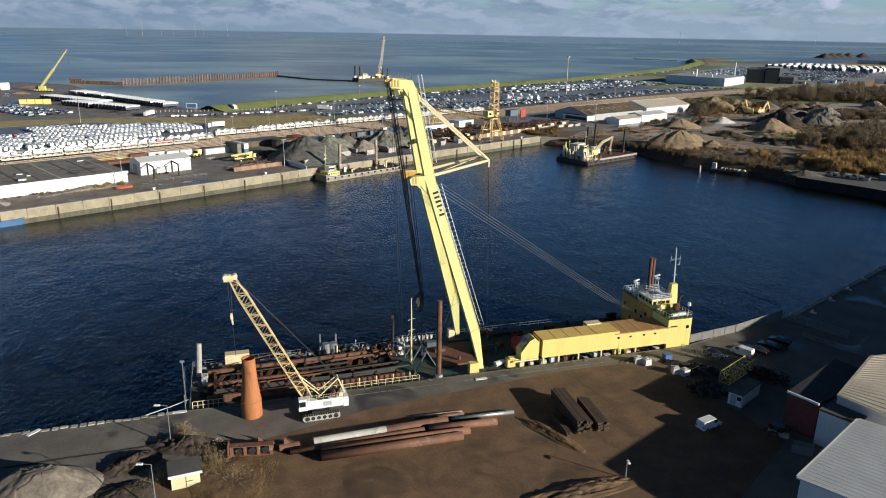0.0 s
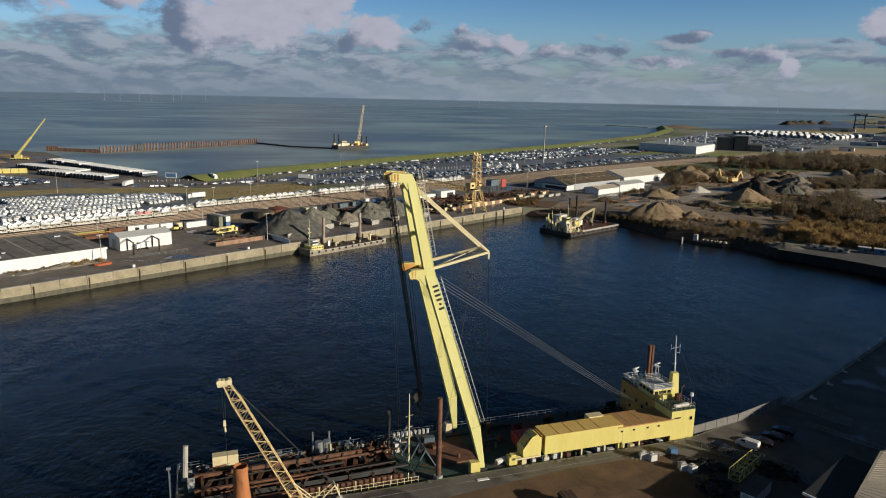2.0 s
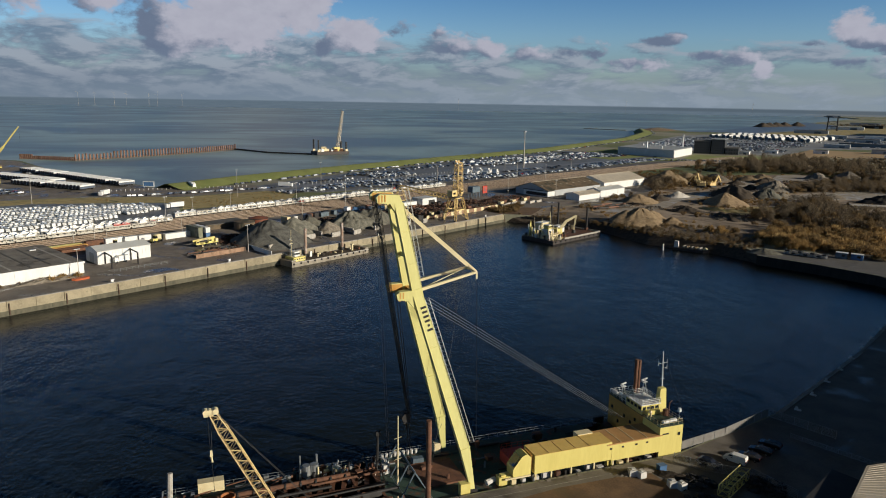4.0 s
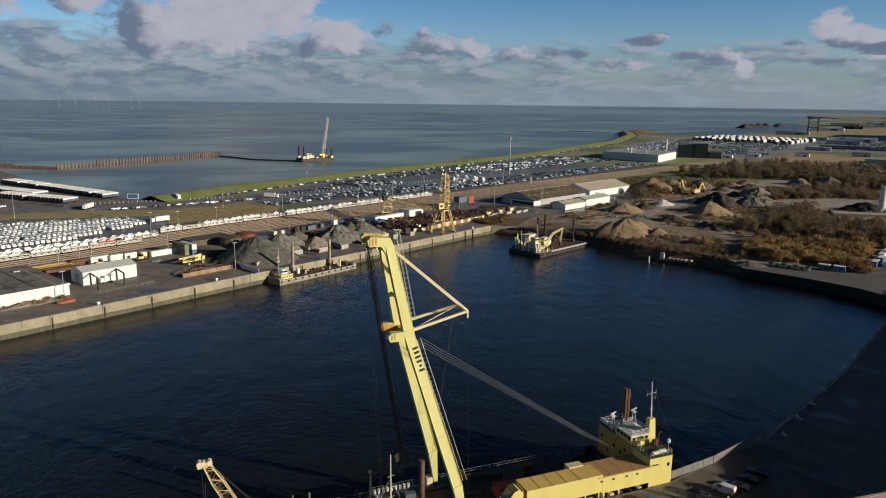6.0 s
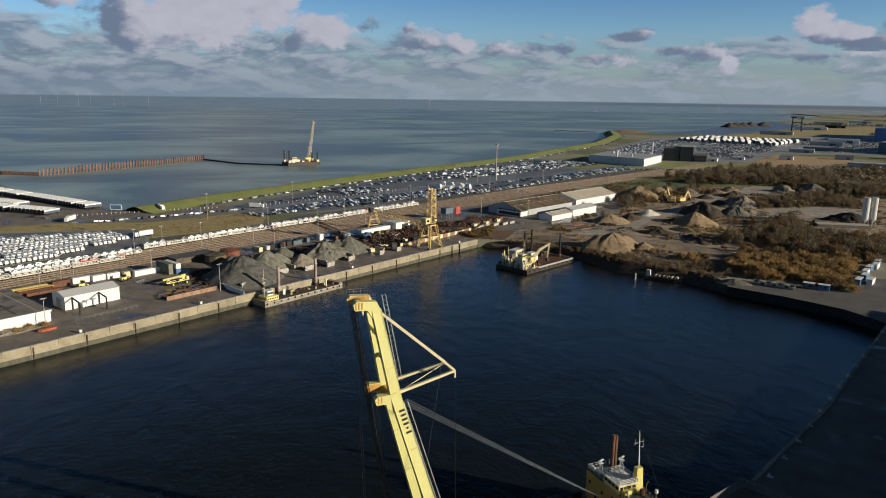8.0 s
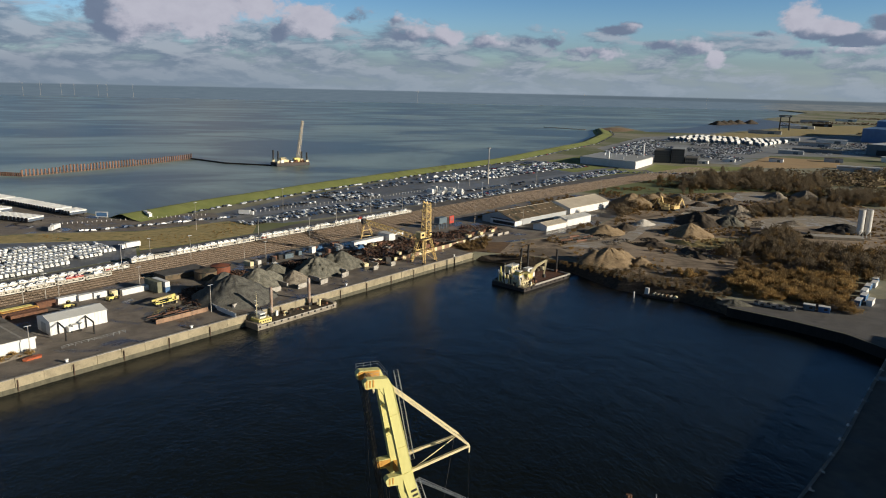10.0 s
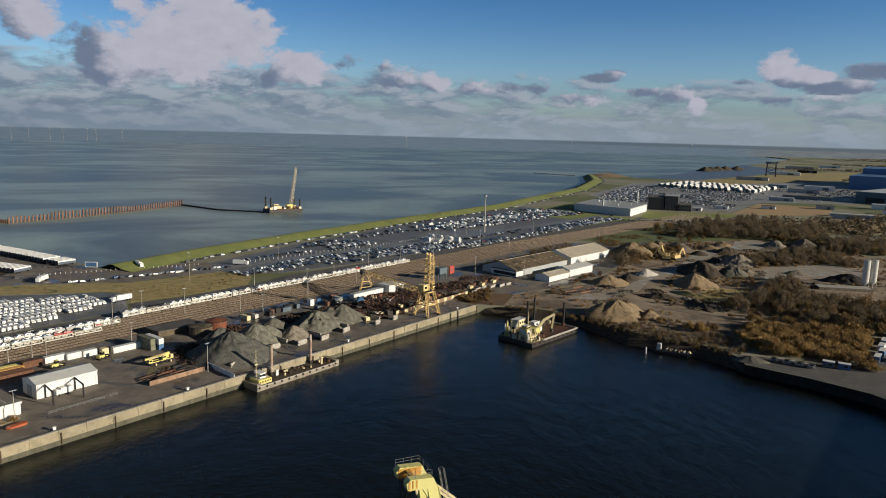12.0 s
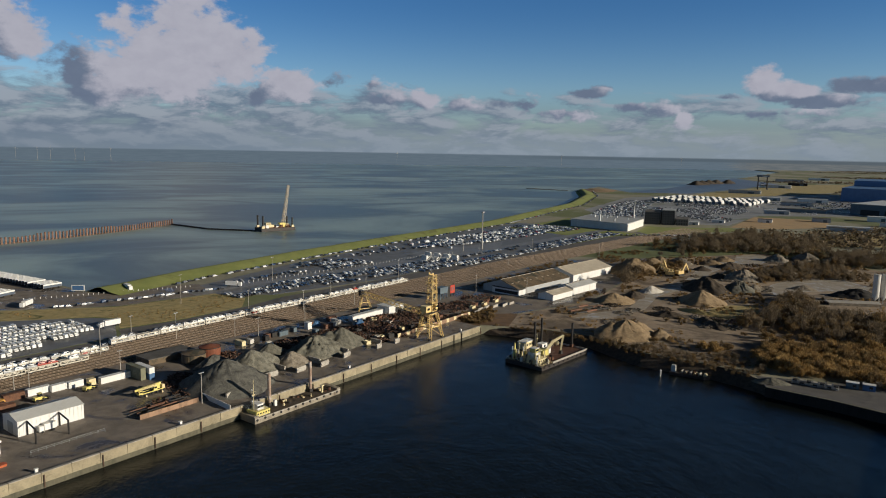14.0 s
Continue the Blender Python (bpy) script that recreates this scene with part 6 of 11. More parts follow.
# vehicles
def car(x, y, a, paint, kind_of="car", label="", group=""):
    v = thing("car" if kind_of == "car" else "van", label, "car" if kind_of == "car" else "van", pose(x, y, 0.035, 0, 0, a), group)
    if kind_of == "car":
        side = [(-2.2, 0.35), (2.2, 0.35), (2.25, 0.75), (1.15, 0.95), (0.5, 1.42), (-1.3, 1.45), (-2.1, 1.0), (-2.25, 0.7)]
        glass = [(1.05, 0.97), (0.5, 1.38), (-1.25, 1.41), (-1.95, 1.02)]
        w = 0.88
    else:
        side = [(-2.2, 0.35), (2.15, 0.35), (2.2, 0.85), (1.6, 1.1), (0.95, 1.75), (0.6, 1.86), (-2.1, 1.86), (-2.22, 1.6)]
        glass = [(1.5, 1.14), (0.95, 1.70), (0.3, 1.72), (0.3, 1.12)]
        w = 0.92

    def ext(prof, hw, taper=1.0):
        n = len(prof)
        m = Mesh()
        zs = max(p[1] for p in prof)
        k = [hw * (taper if z > zs * 0.8 else 1.0) for _, z in prof]
        return m.add([(px, -k[i], pz) for i, (px, pz) in enumerate(prof)] + [(px, k[i], pz) for i, (px, pz) in enumerate(prof)],
                     [tuple(range(n)), tuple(range(2 * n - 1, n - 1, -1))] + [(i, n + i, n + (i + 1) % n, (i + 1) % n) for i in range(n)])

    ext(side, w, 0.84).part("body", paint, v)
    ext(glass, w * 0.93 if kind_of == "car" else w * 0.97, 0.92).part("windows", M_GLASS, v)
    if kind_of == "car":
        ext([(0.5, 1.43), (-1.3, 1.46), (-1.2, 1.49), (0.4, 1.47)], w * 0.78).part("roof", paint, v)
    for px in (-1.38, 1.38):
        for s in (-1, 1):
            wh = Mesh().tube((px, s * (w - 0.2), 0.32), (px, s * (w + 0.02), 0.32), 0.32, n=12).part("wheel", M_TYRE, v)
            Mesh().tube((px, s * (w + 0.02), 0.32), (px, s * (w + 0.04), 0.32), 0.19, n=8).part("rim", M_STEEL, wh)
    for s in (-1, 1):
        Mesh().box(2.2, s * 0.62, 0.62, 0.08, 0.36, 0.14).part("headlight", M_WHITE, v)
        Mesh().box(-2.24, s * 0.66, 0.75, 0.06, 0.2, 0.3).part("tail_light", M_RED, v)
    return v


M_BLACKPAINT = mat("black_car_paint", (0.018, 0.019, 0.022), (0.014, 0.014, 0.016), 2, 0.3, 0.2, bump=0)
car(60.6, 102.9, 27, M_WHITE, "van", "small white panel van standing in the shaded yard")
car(79.2, 130.4, 131, M_WHITE, "van", "small white panel van parked by the quay fence", "cars by the fence")
car(73.2, 129.7, -46, M_BLACKPAINT, "car", "black saloon car parked by the quay fence", "cars by the fence")
for x, y in ((82.8, 131.4), (86.6, 133.6), (90.2, 136.0)):
    car(x, y, 131, M_BLACKPAINT, "car", "black car parked by the quay fence", "cars by the fence")


def container():
    c = thing("office_container", "white double site container with a dark roof", "container", pose(71.2, 112.4, 0.03, 0, 0, 41))
    Mesh().box(0, 0.1, 0, 7.6, 2.5, 2.3).part("wall", M_WHITE, c)
    Mesh().box(0, 0.1, 2.3, 7.8, 2.7, 0.18).part("roof", M_ROOFDARK, c)
    for i in range(10):
        Mesh().box(-3.6 + i * 0.8, -1.18, 0.1, 0.1, 0.1, 2.1).part("rib", M_WHITE, c)
    Mesh().box(-3.82, 0.4, 0.1, 0.08, 1.0, 2.0).part("door", M_GREYWALL, c)
    Mesh().box(-3.83, -0.6, 1.2, 0.08, 0.7, 0.7).part("window", M_GLASS, c)


container()


def boom_section():
    s = thing("boom_section", "yellow lattice crane boom section lying on the ground", "crane part", pose(73.9, 121.2, 0.3, 0, 0, 40))
    lattice(Mesh(), (-5.2, 0, 1.0), (5.2, 0, 1.0), 2.0, 2.0, 10, 0.1, 0.06).part("lattice", M_YELLOW, s)


boom_section()
rnd = random.Random(41)


def scrap(x, y, r, seed, label, n=60, h=1.6, material=None):
    q = random.Random(seed)
    m = Mesh()
    for i in range(n):
        a, d = q.uniform(0, 6.28), r * math.sqrt(q.random())
        z = h * (1 - d / r) * q.uniform(0.2, 1.0)
        k = q.random()
        px, py = x + d * math.cos(a), y + d * math.sin(a)
        if k < 0.5:
            e = Vector((q.uniform(-1, 1), q.uniform(-1, 1), q.uniform(-0.3, 0.4))) * q.uniform(0.6, 2.2)
            m.beam((px, py, z + 0.15), (px + e.x, py + e.y, max(0.1, z + e.z + 0.15)), q.uniform(0.08, 0.3), q.uniform(0.08, 0.3))
        elif k < 0.8:
            m.box(px, py, z * 0.6, q.uniform(0.4, 1.6), q.uniform(0.3, 1.0), q.uniform(0.3, 1.0), q.uniform(0, 180))
        else:
            m.pipe((px, py, z), (px + 0.1, py + 0.1, z + 0.4), q.uniform(0.4, 0.9), 0.12, 10)
    return tagged(m.part("scrap_heap", material or M_SCRAP), label, "scrap heap", "", "stuff")


scrap(65.6, 116.0, 3.4, 51, "dark heap of cable reels and scrap", 70, 1.8, M_DARKSTEEL)
scrap(67.8, 122.6, 2.8, 52, "dark scrap machine parts by the fence", 50, 2.2, M_DARKSTEEL)
scrap(71.5, 101.0, 2.0, 53, "loose planks and offcuts on the ground", 16, 0.3)
scrap(80.0, 121.0, 4.0, 54, "scattered dark scrap behind the containers", 50, 0.9, M_DARKSTEEL)
for x, y, sx, sy, sz, a, mt, nm, lb in ((72.6, 95.2, 3.0, 1.5, 1.5, -30, M_STEEL, "skip_container", "small grey steel skip beside the brick shed"), (71.3, 100.2, 3.2, 1.0, 0.5, -32, M_BAG, "pallet_stack", "stack of pale pallets"),
                                        (72.3, 102.2, 1.8, 1.2, 0.9, -32, M_GREYBLUE, "pallet_box", "grey-blue pallet box beside the shed")):
    o = thing(nm, lb, "container" if nm[0] == "s" else "pallet", pose(x, y, 0.03, 0, 0, a))
    Mesh().box(0, 0, 0, sx, sy, sz * 0.9).part("body", mt, o)
    Mesh().box(0, 0, sz * 0.9, sx * 1.03, sy * 1.05, sz * 0.1).part("top_rim", mt, o)
for x, y, n in ((56.3, 127.3, 2), (62.3, 122.6, 2)):
    for i in range(n):
        m = Mesh().box(0, 0, 0, 1.5, 1.5, 1.3, 0, 0.93).box(0, 0, 1.3, 0.5, 0.5, 0.15)
        tagged(m.part("big_bag", M_BAG, None, at=pose(x + i * 1.5, y - 0.8 * i, 0.03, 0, 0, 20 * i)), "pale woven bulk bag standing on the ground", "bag", "bulk bags")
m = Mesh().box(0, 0, 0, 1.6, 1.2, 1.2).box(0, 0, 1.2, 1.7, 1.3, 0.1)
tagged(m.part("blue_crate", M_BLUEPAINT, None, at=pose(62.8, 128.6, 0.03, 0, 0, 14)), "blue crate beside the crane ship", "crate")


def fence(pts, h, name, label, solid_panel=False, step=3.0):
    f = thing(name, label, "fence")
    for (x0, y0), (x1, y1) in zip(pts[:-1], pts[1:]):
        d = math.hypot(x1 - x0, y1 - y0)
        n = max(1, round(d / step))
        for i in range(n + 1):
            x, y = x0 + (x1 - x0) * i / n, y0 + (y1 - y0) * i / n
            Mesh().tube((x, y, 0), (x, y, h), 0.06, n=6).part("post", M_STEEL, f)
        for i in range(n):
            p = Vector((x0, y0)).lerp(Vector((x1, y1)), (i + 0.03) / n)
            q = Vector((x0, y0)).lerp(Vector((x1, y1)), (i + 0.97) / n)
            m = Mesh()
            m.beam((*p, h - 0.05), (*q, h - 0.05), 0.05).beam((*p, 0.15), (*q, 0.15), 0.05)
            if solid_panel:
                m.beam((*p, h / 2), (*q, h / 2), 0.03, h - 0.2)
            else:
                k = 14
                for j in range(k):
                    c = p.lerp(q, j / k)
                    m.beam((*c, 0.1), (*c, h - 0.05), 0.02, 0.02)
                for j in range(1, 6):
                    m.beam((*p, h * j / 6), (*q, h * j / 6), 0.02, 0.02)
            m.part("panel", M_SCREEN if solid_panel else M_STEEL, f)
    return f


fence([(70.6, 136.4), (83.0, 141.6), (98.0, 150.0)], 2.0, "quay_fence", "grey sheet fence along the quay edge", True)
fence([(98.0, 150.0), (106.6, 138.0)], 2.0, "mesh_fence", "grey wire mesh fence across the quay")
fence([(97.0, 139.5), (108.5, 124.0)], 1.1, "barrier_rail", "pale low barrier rail beside the car park", False, 2.5)
fence([(66.8, 131.8), (71.5, 127.4), (79.5, 124.0), (83.5, 116.2)], 2.0, "yard_fence", "rusty wire mesh fence round the yard")


# buildings on the right of the yard
def building(name, label, poly, z1, wall, roof, over=0.3, thick=0.35, parapet=0.0):
    b = thing(name, label, "building")
    solid(poly, 0, z1).part("wall", wall, b)
    cx, cy = sum(p[0] for p in poly) / len(poly), sum(p[1] for p in poly) / len(poly)
    big = [(cx + (x - cx) * (1 + over / 10), cy + (y - cy) * (1 + over / 10)) for x, y in poly]
    solid(big, z1, z1 + thick).part("roof", roof, b)
    return b


b = building("brick_shed", "dark red brick shed with a flat felt roof", [(73.6, 103.2), (76.4, 98.9), (92.0, 109.0), (88.6, 114.8)], 6.2, M_BRICK, M_BLACKFELT)
m = Mesh().beam((73.3, 103.0, 6.6), (76.2, 98.6, 6.6), 0.3, 0.35)
m.part("roof_edge", M_WHITE, b)
b = building("white_annex", "white rendered annex with a bare wall", [(75.9, 97.8), (79.4, 93.2), (90, 101.0), (86.5, 105.6)], 6.0, M_WHITE, M_ROOFDARK, 0.1)
b = building("pale_roof_hall", "hall with a pale tan corrugated roof", [(79.6, 99.4), (84.0, 92.0), (112, 116), (94.0, 113.2)], 7.6, M_GREYWALL, M_ROOFPALE, 0.2)
for i in range(22):
    t = i / 21
    p, q = Vector((79.8, 99.2)).lerp(Vector((94.0, 112.8)), t), Vector((84.2, 92.4)).lerp(Vector((111.0, 115.4)), t)
    Mesh().beam((*p, 7.99), (*q, 7.99), 0.14, 0.08).part("roof_rib", M_ROOFPALE, b)


def big_hall():
    """Pale hall: its long eave runs along the yard, its roof slopes up and away."""
    h = thing("storage_hall", "large pale hall with a low sheet-metal roof", "building")
    p0, p1 = Vector((62.4, 79.2)), Vector((79.8, 93.4))
    d = (p1 - p0).normalized()
    nrm = Vector((d.y, -d.x))
    w, ln = 34.0, (p1 - p0).length
    a, b = p0 - d * 0.0, p1
    c, e = b + nrm * w, a + nrm * w
    m = Mesh()
    vs = [(*a, 0), (*b, 0), (*c, 0), (*e, 0), (*a, 6.6), (*b, 6.6), (*c, 8.6), (*e, 8.6)]
    m.add(vs, [(0, 3, 2, 1), (0, 1, 5, 4), (1, 2, 6, 5), (2, 3, 7, 6), (3, 0, 4, 7), (4, 5, 6, 7)])
    m.part("wall", M_WHITE, h)
    m = Mesh()
    k = [(p[0], p[1]) for p in (a - nrm * 0.4 - d * 0.4, b - nrm * 0.4 + d * 0.4, c + d * 0.4, e - d * 0.4)]
    m.add([(*k[0], 6.62), (*k[1], 6.62), (*k[2], 8.64), (*k[3], 8.64), (*k[0], 6.84), (*k[1], 6.84), (*k[2], 8.86), (*k[3], 8.86)],
          [(0, 3, 2, 1), (0, 1, 5, 4), (1, 2, 6, 5), (2, 3, 7, 6), (3, 0, 4, 7), (4, 5, 6, 7)])
    m.part("roof", M_ROOFWHITE, h)
    for i in range(24):
        p = a + d * (ln * (i + 0.5) / 24)
        q = p + nrm * w
        Mesh().beam((*p, 6.87), (*q, 8.89), 0.05, 0.03).part("roof_seam", M_ROOFWHITE, h)
    g = a - nrm * 0.05
    m = Mesh().beam((*(a - nrm * 0.5), 6.7), (*(b - nrm * 0.5), 6.7), 0.25, 0.3)
    m.part("gutter", M_WHITE, h)
    q = a + nrm * 5 - d * 0.06
    m = Mesh().beam((*(a + nrm * 2.5 - d * 0.06), 2.4), (*(a + nrm * 7.5 - d * 0.06), 2.4), 0.12, 4.6)
    m.part("gate", M_GREYBLUE, h)


big_hall()
# halls out of sight beside the yard, added to shade car park and side quay
building("tall_warehouse", "unseen grey warehouse added behind the yard for its shade", [(130, 62), (170, 40), (205, 110), (146, 128)], 17.0, M_GREYWALL, M_ROOFDARK)
building("tall_warehouse", "unseen tall grey warehouse added to shade the side quay", [(152, 112), (192, 78), (330, 198), (290, 238)], 17.0, M_GREYWALL, M_ROOFDARK)

# ---- far quay ----
def fp(u, v, z=0.0, a=0.0):
    """A pose in the far quay's own axes: x along the quay, y inland."""
    x, y = far(u, v)
    return pose(x, y, z, 0, 0, FAR_TURN + a)


def quay_wall():
    wall = tagged(new("quay_wall"), "pale weathered concrete quay wall in long panels", "wall", "", "structure")
    datas = [Mesh().box(0, 0, -2.9, 9.24, 0.7 + 0.03 * i, 3.35, 0, 0.995).data("wall_panel", M_QUAY) for i in range(3)]
    cap = Mesh().box(0, 0.35, 0.42, 9.1, 1.3, 0.22).data("cap_stone", M_CONC)
    rnd = random.Random(8)
    for i in range(40):
        u = -110 + 4.6 + i * 9.35
        if u > 255:
            break
        ob = new("wall_panel", rnd.choice(datas))
        ob.parent, ob.matrix_basis = wall, fp(u, -0.35 + rnd.uniform(-0.06, 0.06), rnd.uniform(-0.05, 0.05))
        ob = new("cap_stone", cap)
        ob.parent, ob.matrix_basis = wall, fp(u, -0.35, -0.02)
    m = Mesh().add([(*far(-260, -0.75), -7), (*far(257, -0.75), -7), (*far(257, -0.75), -2.8), (*far(-260, -0.75), -2.8)], [(0, 1, 2, 3)])
    m.part("wall_foot", M_QUAY_LOW, wall)
    for i in range(20):
        Mesh().box(0, -0.6, -4.2, 0.35, 0.35, 4.0).part("fender_pile", M_TIMBER, wall, at=fp(-100 + i * 18.7, -0.4))


quay_wall()


def flat_building():
    b = thing("quay_warehouse", "low white warehouse with a dark patched felt roof", "building", fp(-40, 48))
    Mesh().box(0, 0, 0, 100, 46, 4.3).part("wall", M_WHITE, b)
    Mesh().box(0, 0, 4.3, 101, 47, 0.35).part("roof", M_FELT, b)
    Mesh().box(0, -23.3, 4.1, 100.5, 0.5, 0.75).part("fascia", M_WHITE, b)
    rnd = random.Random(4)
    for i in range(14):
        Mesh().box(46 - i * 7.1, 0, 4.66, 0.9, 40, 0.05).part("roof_strip", M_ROOFDARK if i % 3 else M_CONC, b)
    for i in range(11):
        x, y = rnd.uniform(-20, 48), rnd.uniform(-20, 20)
        Mesh().box(x, y, 4.65, rnd.uniform(1, 3), rnd.uniform(1, 2), rnd.uniform(0.3, 1.0)).part("roof_vent", M_STEEL, b)
    for i in range(10):
        Mesh().box(44 - i * 9.5, -23.05, 0.4, 0.3, 0.12, 3.7).part("pilaster", M_WHITE, b)
    Mesh().box(49.0, -14, 0, 0.12, 4, 3.4).part("gate", M_GREYWALL, b)


flat_building()


def shed():
    s = thing("white_shed", "plain white sheet-metal shed with a low gable roof", "shed", fp(31, 41))
    Mesh().gable(0, 0, 0, 23, 12, 5.6, 7.0).part("wall", M_WHITE, s)
    Mesh().add([(-11.7, -6.3, 5.55), (11.7, -6.3, 5.55), (11.7, 0, 7.08), (-11.7, 0, 7.08), (11.7, 6.3, 5.55), (-11.7, 6.3, 5.55), (-11.7, -6.3, 5.7), (11.7, -6.3, 5.7), (11.7, 0, 7.25), (-11.7, 0, 7.25), (11.7, 6.3, 5.7), (-11.7, 6.3, 5.7)],
               [(6, 7, 8, 9), (9, 8, 10, 11), (1, 0, 3, 2), (2, 3, 5, 4), (0, 1, 7, 6), (4, 5, 11, 10), (1, 2, 8, 7), (2, 4, 10, 8), (3, 0, 6, 9), (5, 3, 9, 11)]).part("roof", M_ROOFWHITE, s)
    for i in range(16):
        Mesh().box(-11 + i * 1.45, -6.06, 0.1, 0.08, 0.1, 5.4).part("cladding_rib", M_WHITE, s)
    Mesh().box(-11.56, 0, 0, 0.1, 4.2, 4.4).part("gate", M_GREYWALL, s)
    for x in (-8.5, 2.5):
        f = Mesh().tube((x, -6, 5.0), (x - 1.6, -16.5, 5.2), 0.3, n=8).tube((x - 1.6, -16.5, 5.2), (x - 1.6, -16.5, 0), 0.34, n=8).tube((x, -6.4, 5.0), (x, -6.4, 0), 0.26, n=8)
        f.part("filling_arm", M_DARKSTEEL, s, "dark steel pipe portal")


shed()
t = thing("box_truck", "small white box truck beside the shed", "truck", fp(28.6, 33.2, 0.03))
Mesh().box(0.6, 0, 0.8, 4.2, 2.2, 2.3).part("box", M_WHITE, t)
Mesh().box(-2.4, 0, 0.6, 1.6, 2.1, 1.9, 0, 0.92).part("cab", M_WHITE, t)
for x in (-2.2, 1.6):
    for y in (-0.95, 0.95):
        Mesh().tube((x, y - 0.15, 0.45), (x, y + 0.15, 0.45), 0.45, n=10).part("wheel", M_TYRE, t)
f = thing("pipe_fence", "low galvanised pipe fence round the shed yard", "fence", fp(0, 0))
for i in range(11):
    Mesh().tube((16 + i * 2.5, 17, 0), (16 + i * 2.5, 17, 1.3), 0.07, n=5).part("post", M_STEEL, f)
Mesh().tube((16, 17, 1.25), (41, 17, 1.25), 0.06, n=5).tube((16, 17, 0.7), (41, 17, 0.7), 0.05, n=5).part("rail", M_STEEL, f)
for u, v in ((11.2, 2.0), (61.6, 2.0), (150, 2.2), (240, 2.2)):
    b = thing("mooring_bollard", "white painted bollard box on the far quay", "bollard", fp(u, v, 0.03), "far quay bollards")
    Mesh().box(0, 0, 0, 1.0, 0.8, 1.1, 0, 0.85).part("body", M_WHITE, b)
    Mesh().box(0, 0, 1.1, 1.2, 1.0, 0.25).part("cap", M_WHITE, b)
b = thing("rowing_boat", "orange and white boat lying on the quay", "boat", fp(4.5, 14.4, 0.05, 8))
m = Mesh().add([(-3.4, 0, 0.2), (-2.6, -0.9, 0.1), (2.8, -1.0, 0.0), (3.2, 0, 0.1), (2.8, 1.0, 0.0), (-2.6, 0.9, 0.1), (-3.8, 0, 1.0), (-2.6, -1.2, 0.9), (3.0, -1.2, 0.85), (3.3, 0, 0.9), (3.0, 1.2, 0.85), (-2.6, 1.2, 0.9)],
               [(5, 4, 3, 2, 1, 0), (0, 1, 7, 6), (1, 2, 8, 7), (2, 3, 9, 8), (3, 4, 10, 9), (4, 5, 11, 10), (5, 0, 6, 11), (6, 7, 8, 9, 10, 11)])
m.part("hull", mat("orange_gel_coat", (0.52, 0.14, 0.06), None, 1, 0.2, 0.5), b)
heap("rubble_mound", *far(-6, 21.0), 14, 2.6, 1.6, FAR_TURN, M_RUBBLE, "rubble and weeds along the warehouse wall", "heap", 61, rough=0.6)


def box_container(u, v, a, sx, sy, sz, material, label, group="yard containers", z=0.03):
    c = thing("shipping_container", label, "container", fp(u, v, z, a), group)
    Mesh().box(0, 0, 0, sx, sy, sz).part("shell", material, c)
    n = max(3, int(sx / 1.2))
    for i in range(n):
        for s in (-1, 1):
            Mesh().box(-sx / 2 + (i + 0.5) * sx / n, s * (sy / 2 + 0.03), 0.1, 0.25, 0.08, sz - 0.2).part("rib", material, c)
    Mesh().box(sx / 2 + 0.04, 0, 0.1, 0.08, sy * 0.9, sz - 0.2).part("door", material, c)
    return c


M_OLIVE = mat("olive_paint", (0.20, 0.20, 0.13), None, 2, 0.3, 0.6)
for u, v, a, sx, mt, lb in ((51, 74, 0, 6.1, M_WHITE, "white container in the yard row"), (57.5, 73, 0, 6.1, M_WHITE, "white container in the yard row"), (72.5, 68.5, 0, 13.5, M_WHITE, "long white container wall in the yard"),
                            (44.0, 76, 0, 9.0, M_WHITE, "white container behind the shed"), (34.5, 76, 0, 8, M_RUST, "rust-red container behind the shed"), (63.0, 70.4, 0, 3.0, M_CREAM, "cream cabin in the yard row")):
    box_container(u, v, a, sx, 2.6, 2.7, mt, lb)
for z in (0.03, 2.75):
    box_container(80.3, 65.0, 90, 12.2, 2.45, 2.65, M_OLIVE, "olive container stacked in the yard", z=z)
    box_container(83.2, 63.0, 90, 12.2, 2.45, 2.65, M_BLUEPAINT if z < 1 else M_WHITE, "blue and white container stacked in the yard", z=z)
for i, (u, v, mt) in enumerate(((22, 78, M_YELLOW), (23, 74.5, M_ORANGE), (22, 71, M_RUST), (24, 67.5, M_RUST))):
    b = thing("steel_beam_stack", "stack of long painted steel beams", "beam stack", fp(u, v, 0.03, 0), "beam stacks")
    for k in range(3):
        Mesh().box(0, -1.0 + k * 1.0, 0.2, 15, 0.8, 1.5).part("beam", mt, b)
    Mesh().box(-5, 0, 0, 0.3, 3, 0.2).part("bearer", M_TIMBER, b)


def loader(u, v, a, label):
    l = thing("wheel_loader", label, "loader", fp(u, v, 0.03, a))
    Mesh().box(-0.8, 0, 0.9, 3.0, 1.9, 1.2).part("body", M_YELLOW, l)
    Mesh().box(0.3, 0, 1.9, 1.4, 1.5, 1.4, 0, 0.9).part("cab", M_GLASS, l)
    Mesh().box(0.3, 0, 3.3, 1.5, 1.6, 0.12).part("cab_roof", M_YELLOW, l)
    Mesh().beam((1.0, 0, 1.4), (3.2, 0, 0.8), 1.0, 0.3).part("arm", M_YELLOW, l)
    Mesh().box(3.6, 0, 0.2, 0.9, 2.5, 1.0).part("bucket", M_DARKSTEEL, l)
    for x in (-1.5, 1.3):
        for y in (-0.95, 0.95):
            Mesh().tube((x, y - 0.25, 0.7), (x, y + 0.25, 0.7), 0.7, n=12).part("wheel", M_TYRE, l)


loader(58.5, 63.5, 20, "yellow wheel loader by the white containers")
loader(40.0, 66.0, 10, "yellow loader behind the white shed")


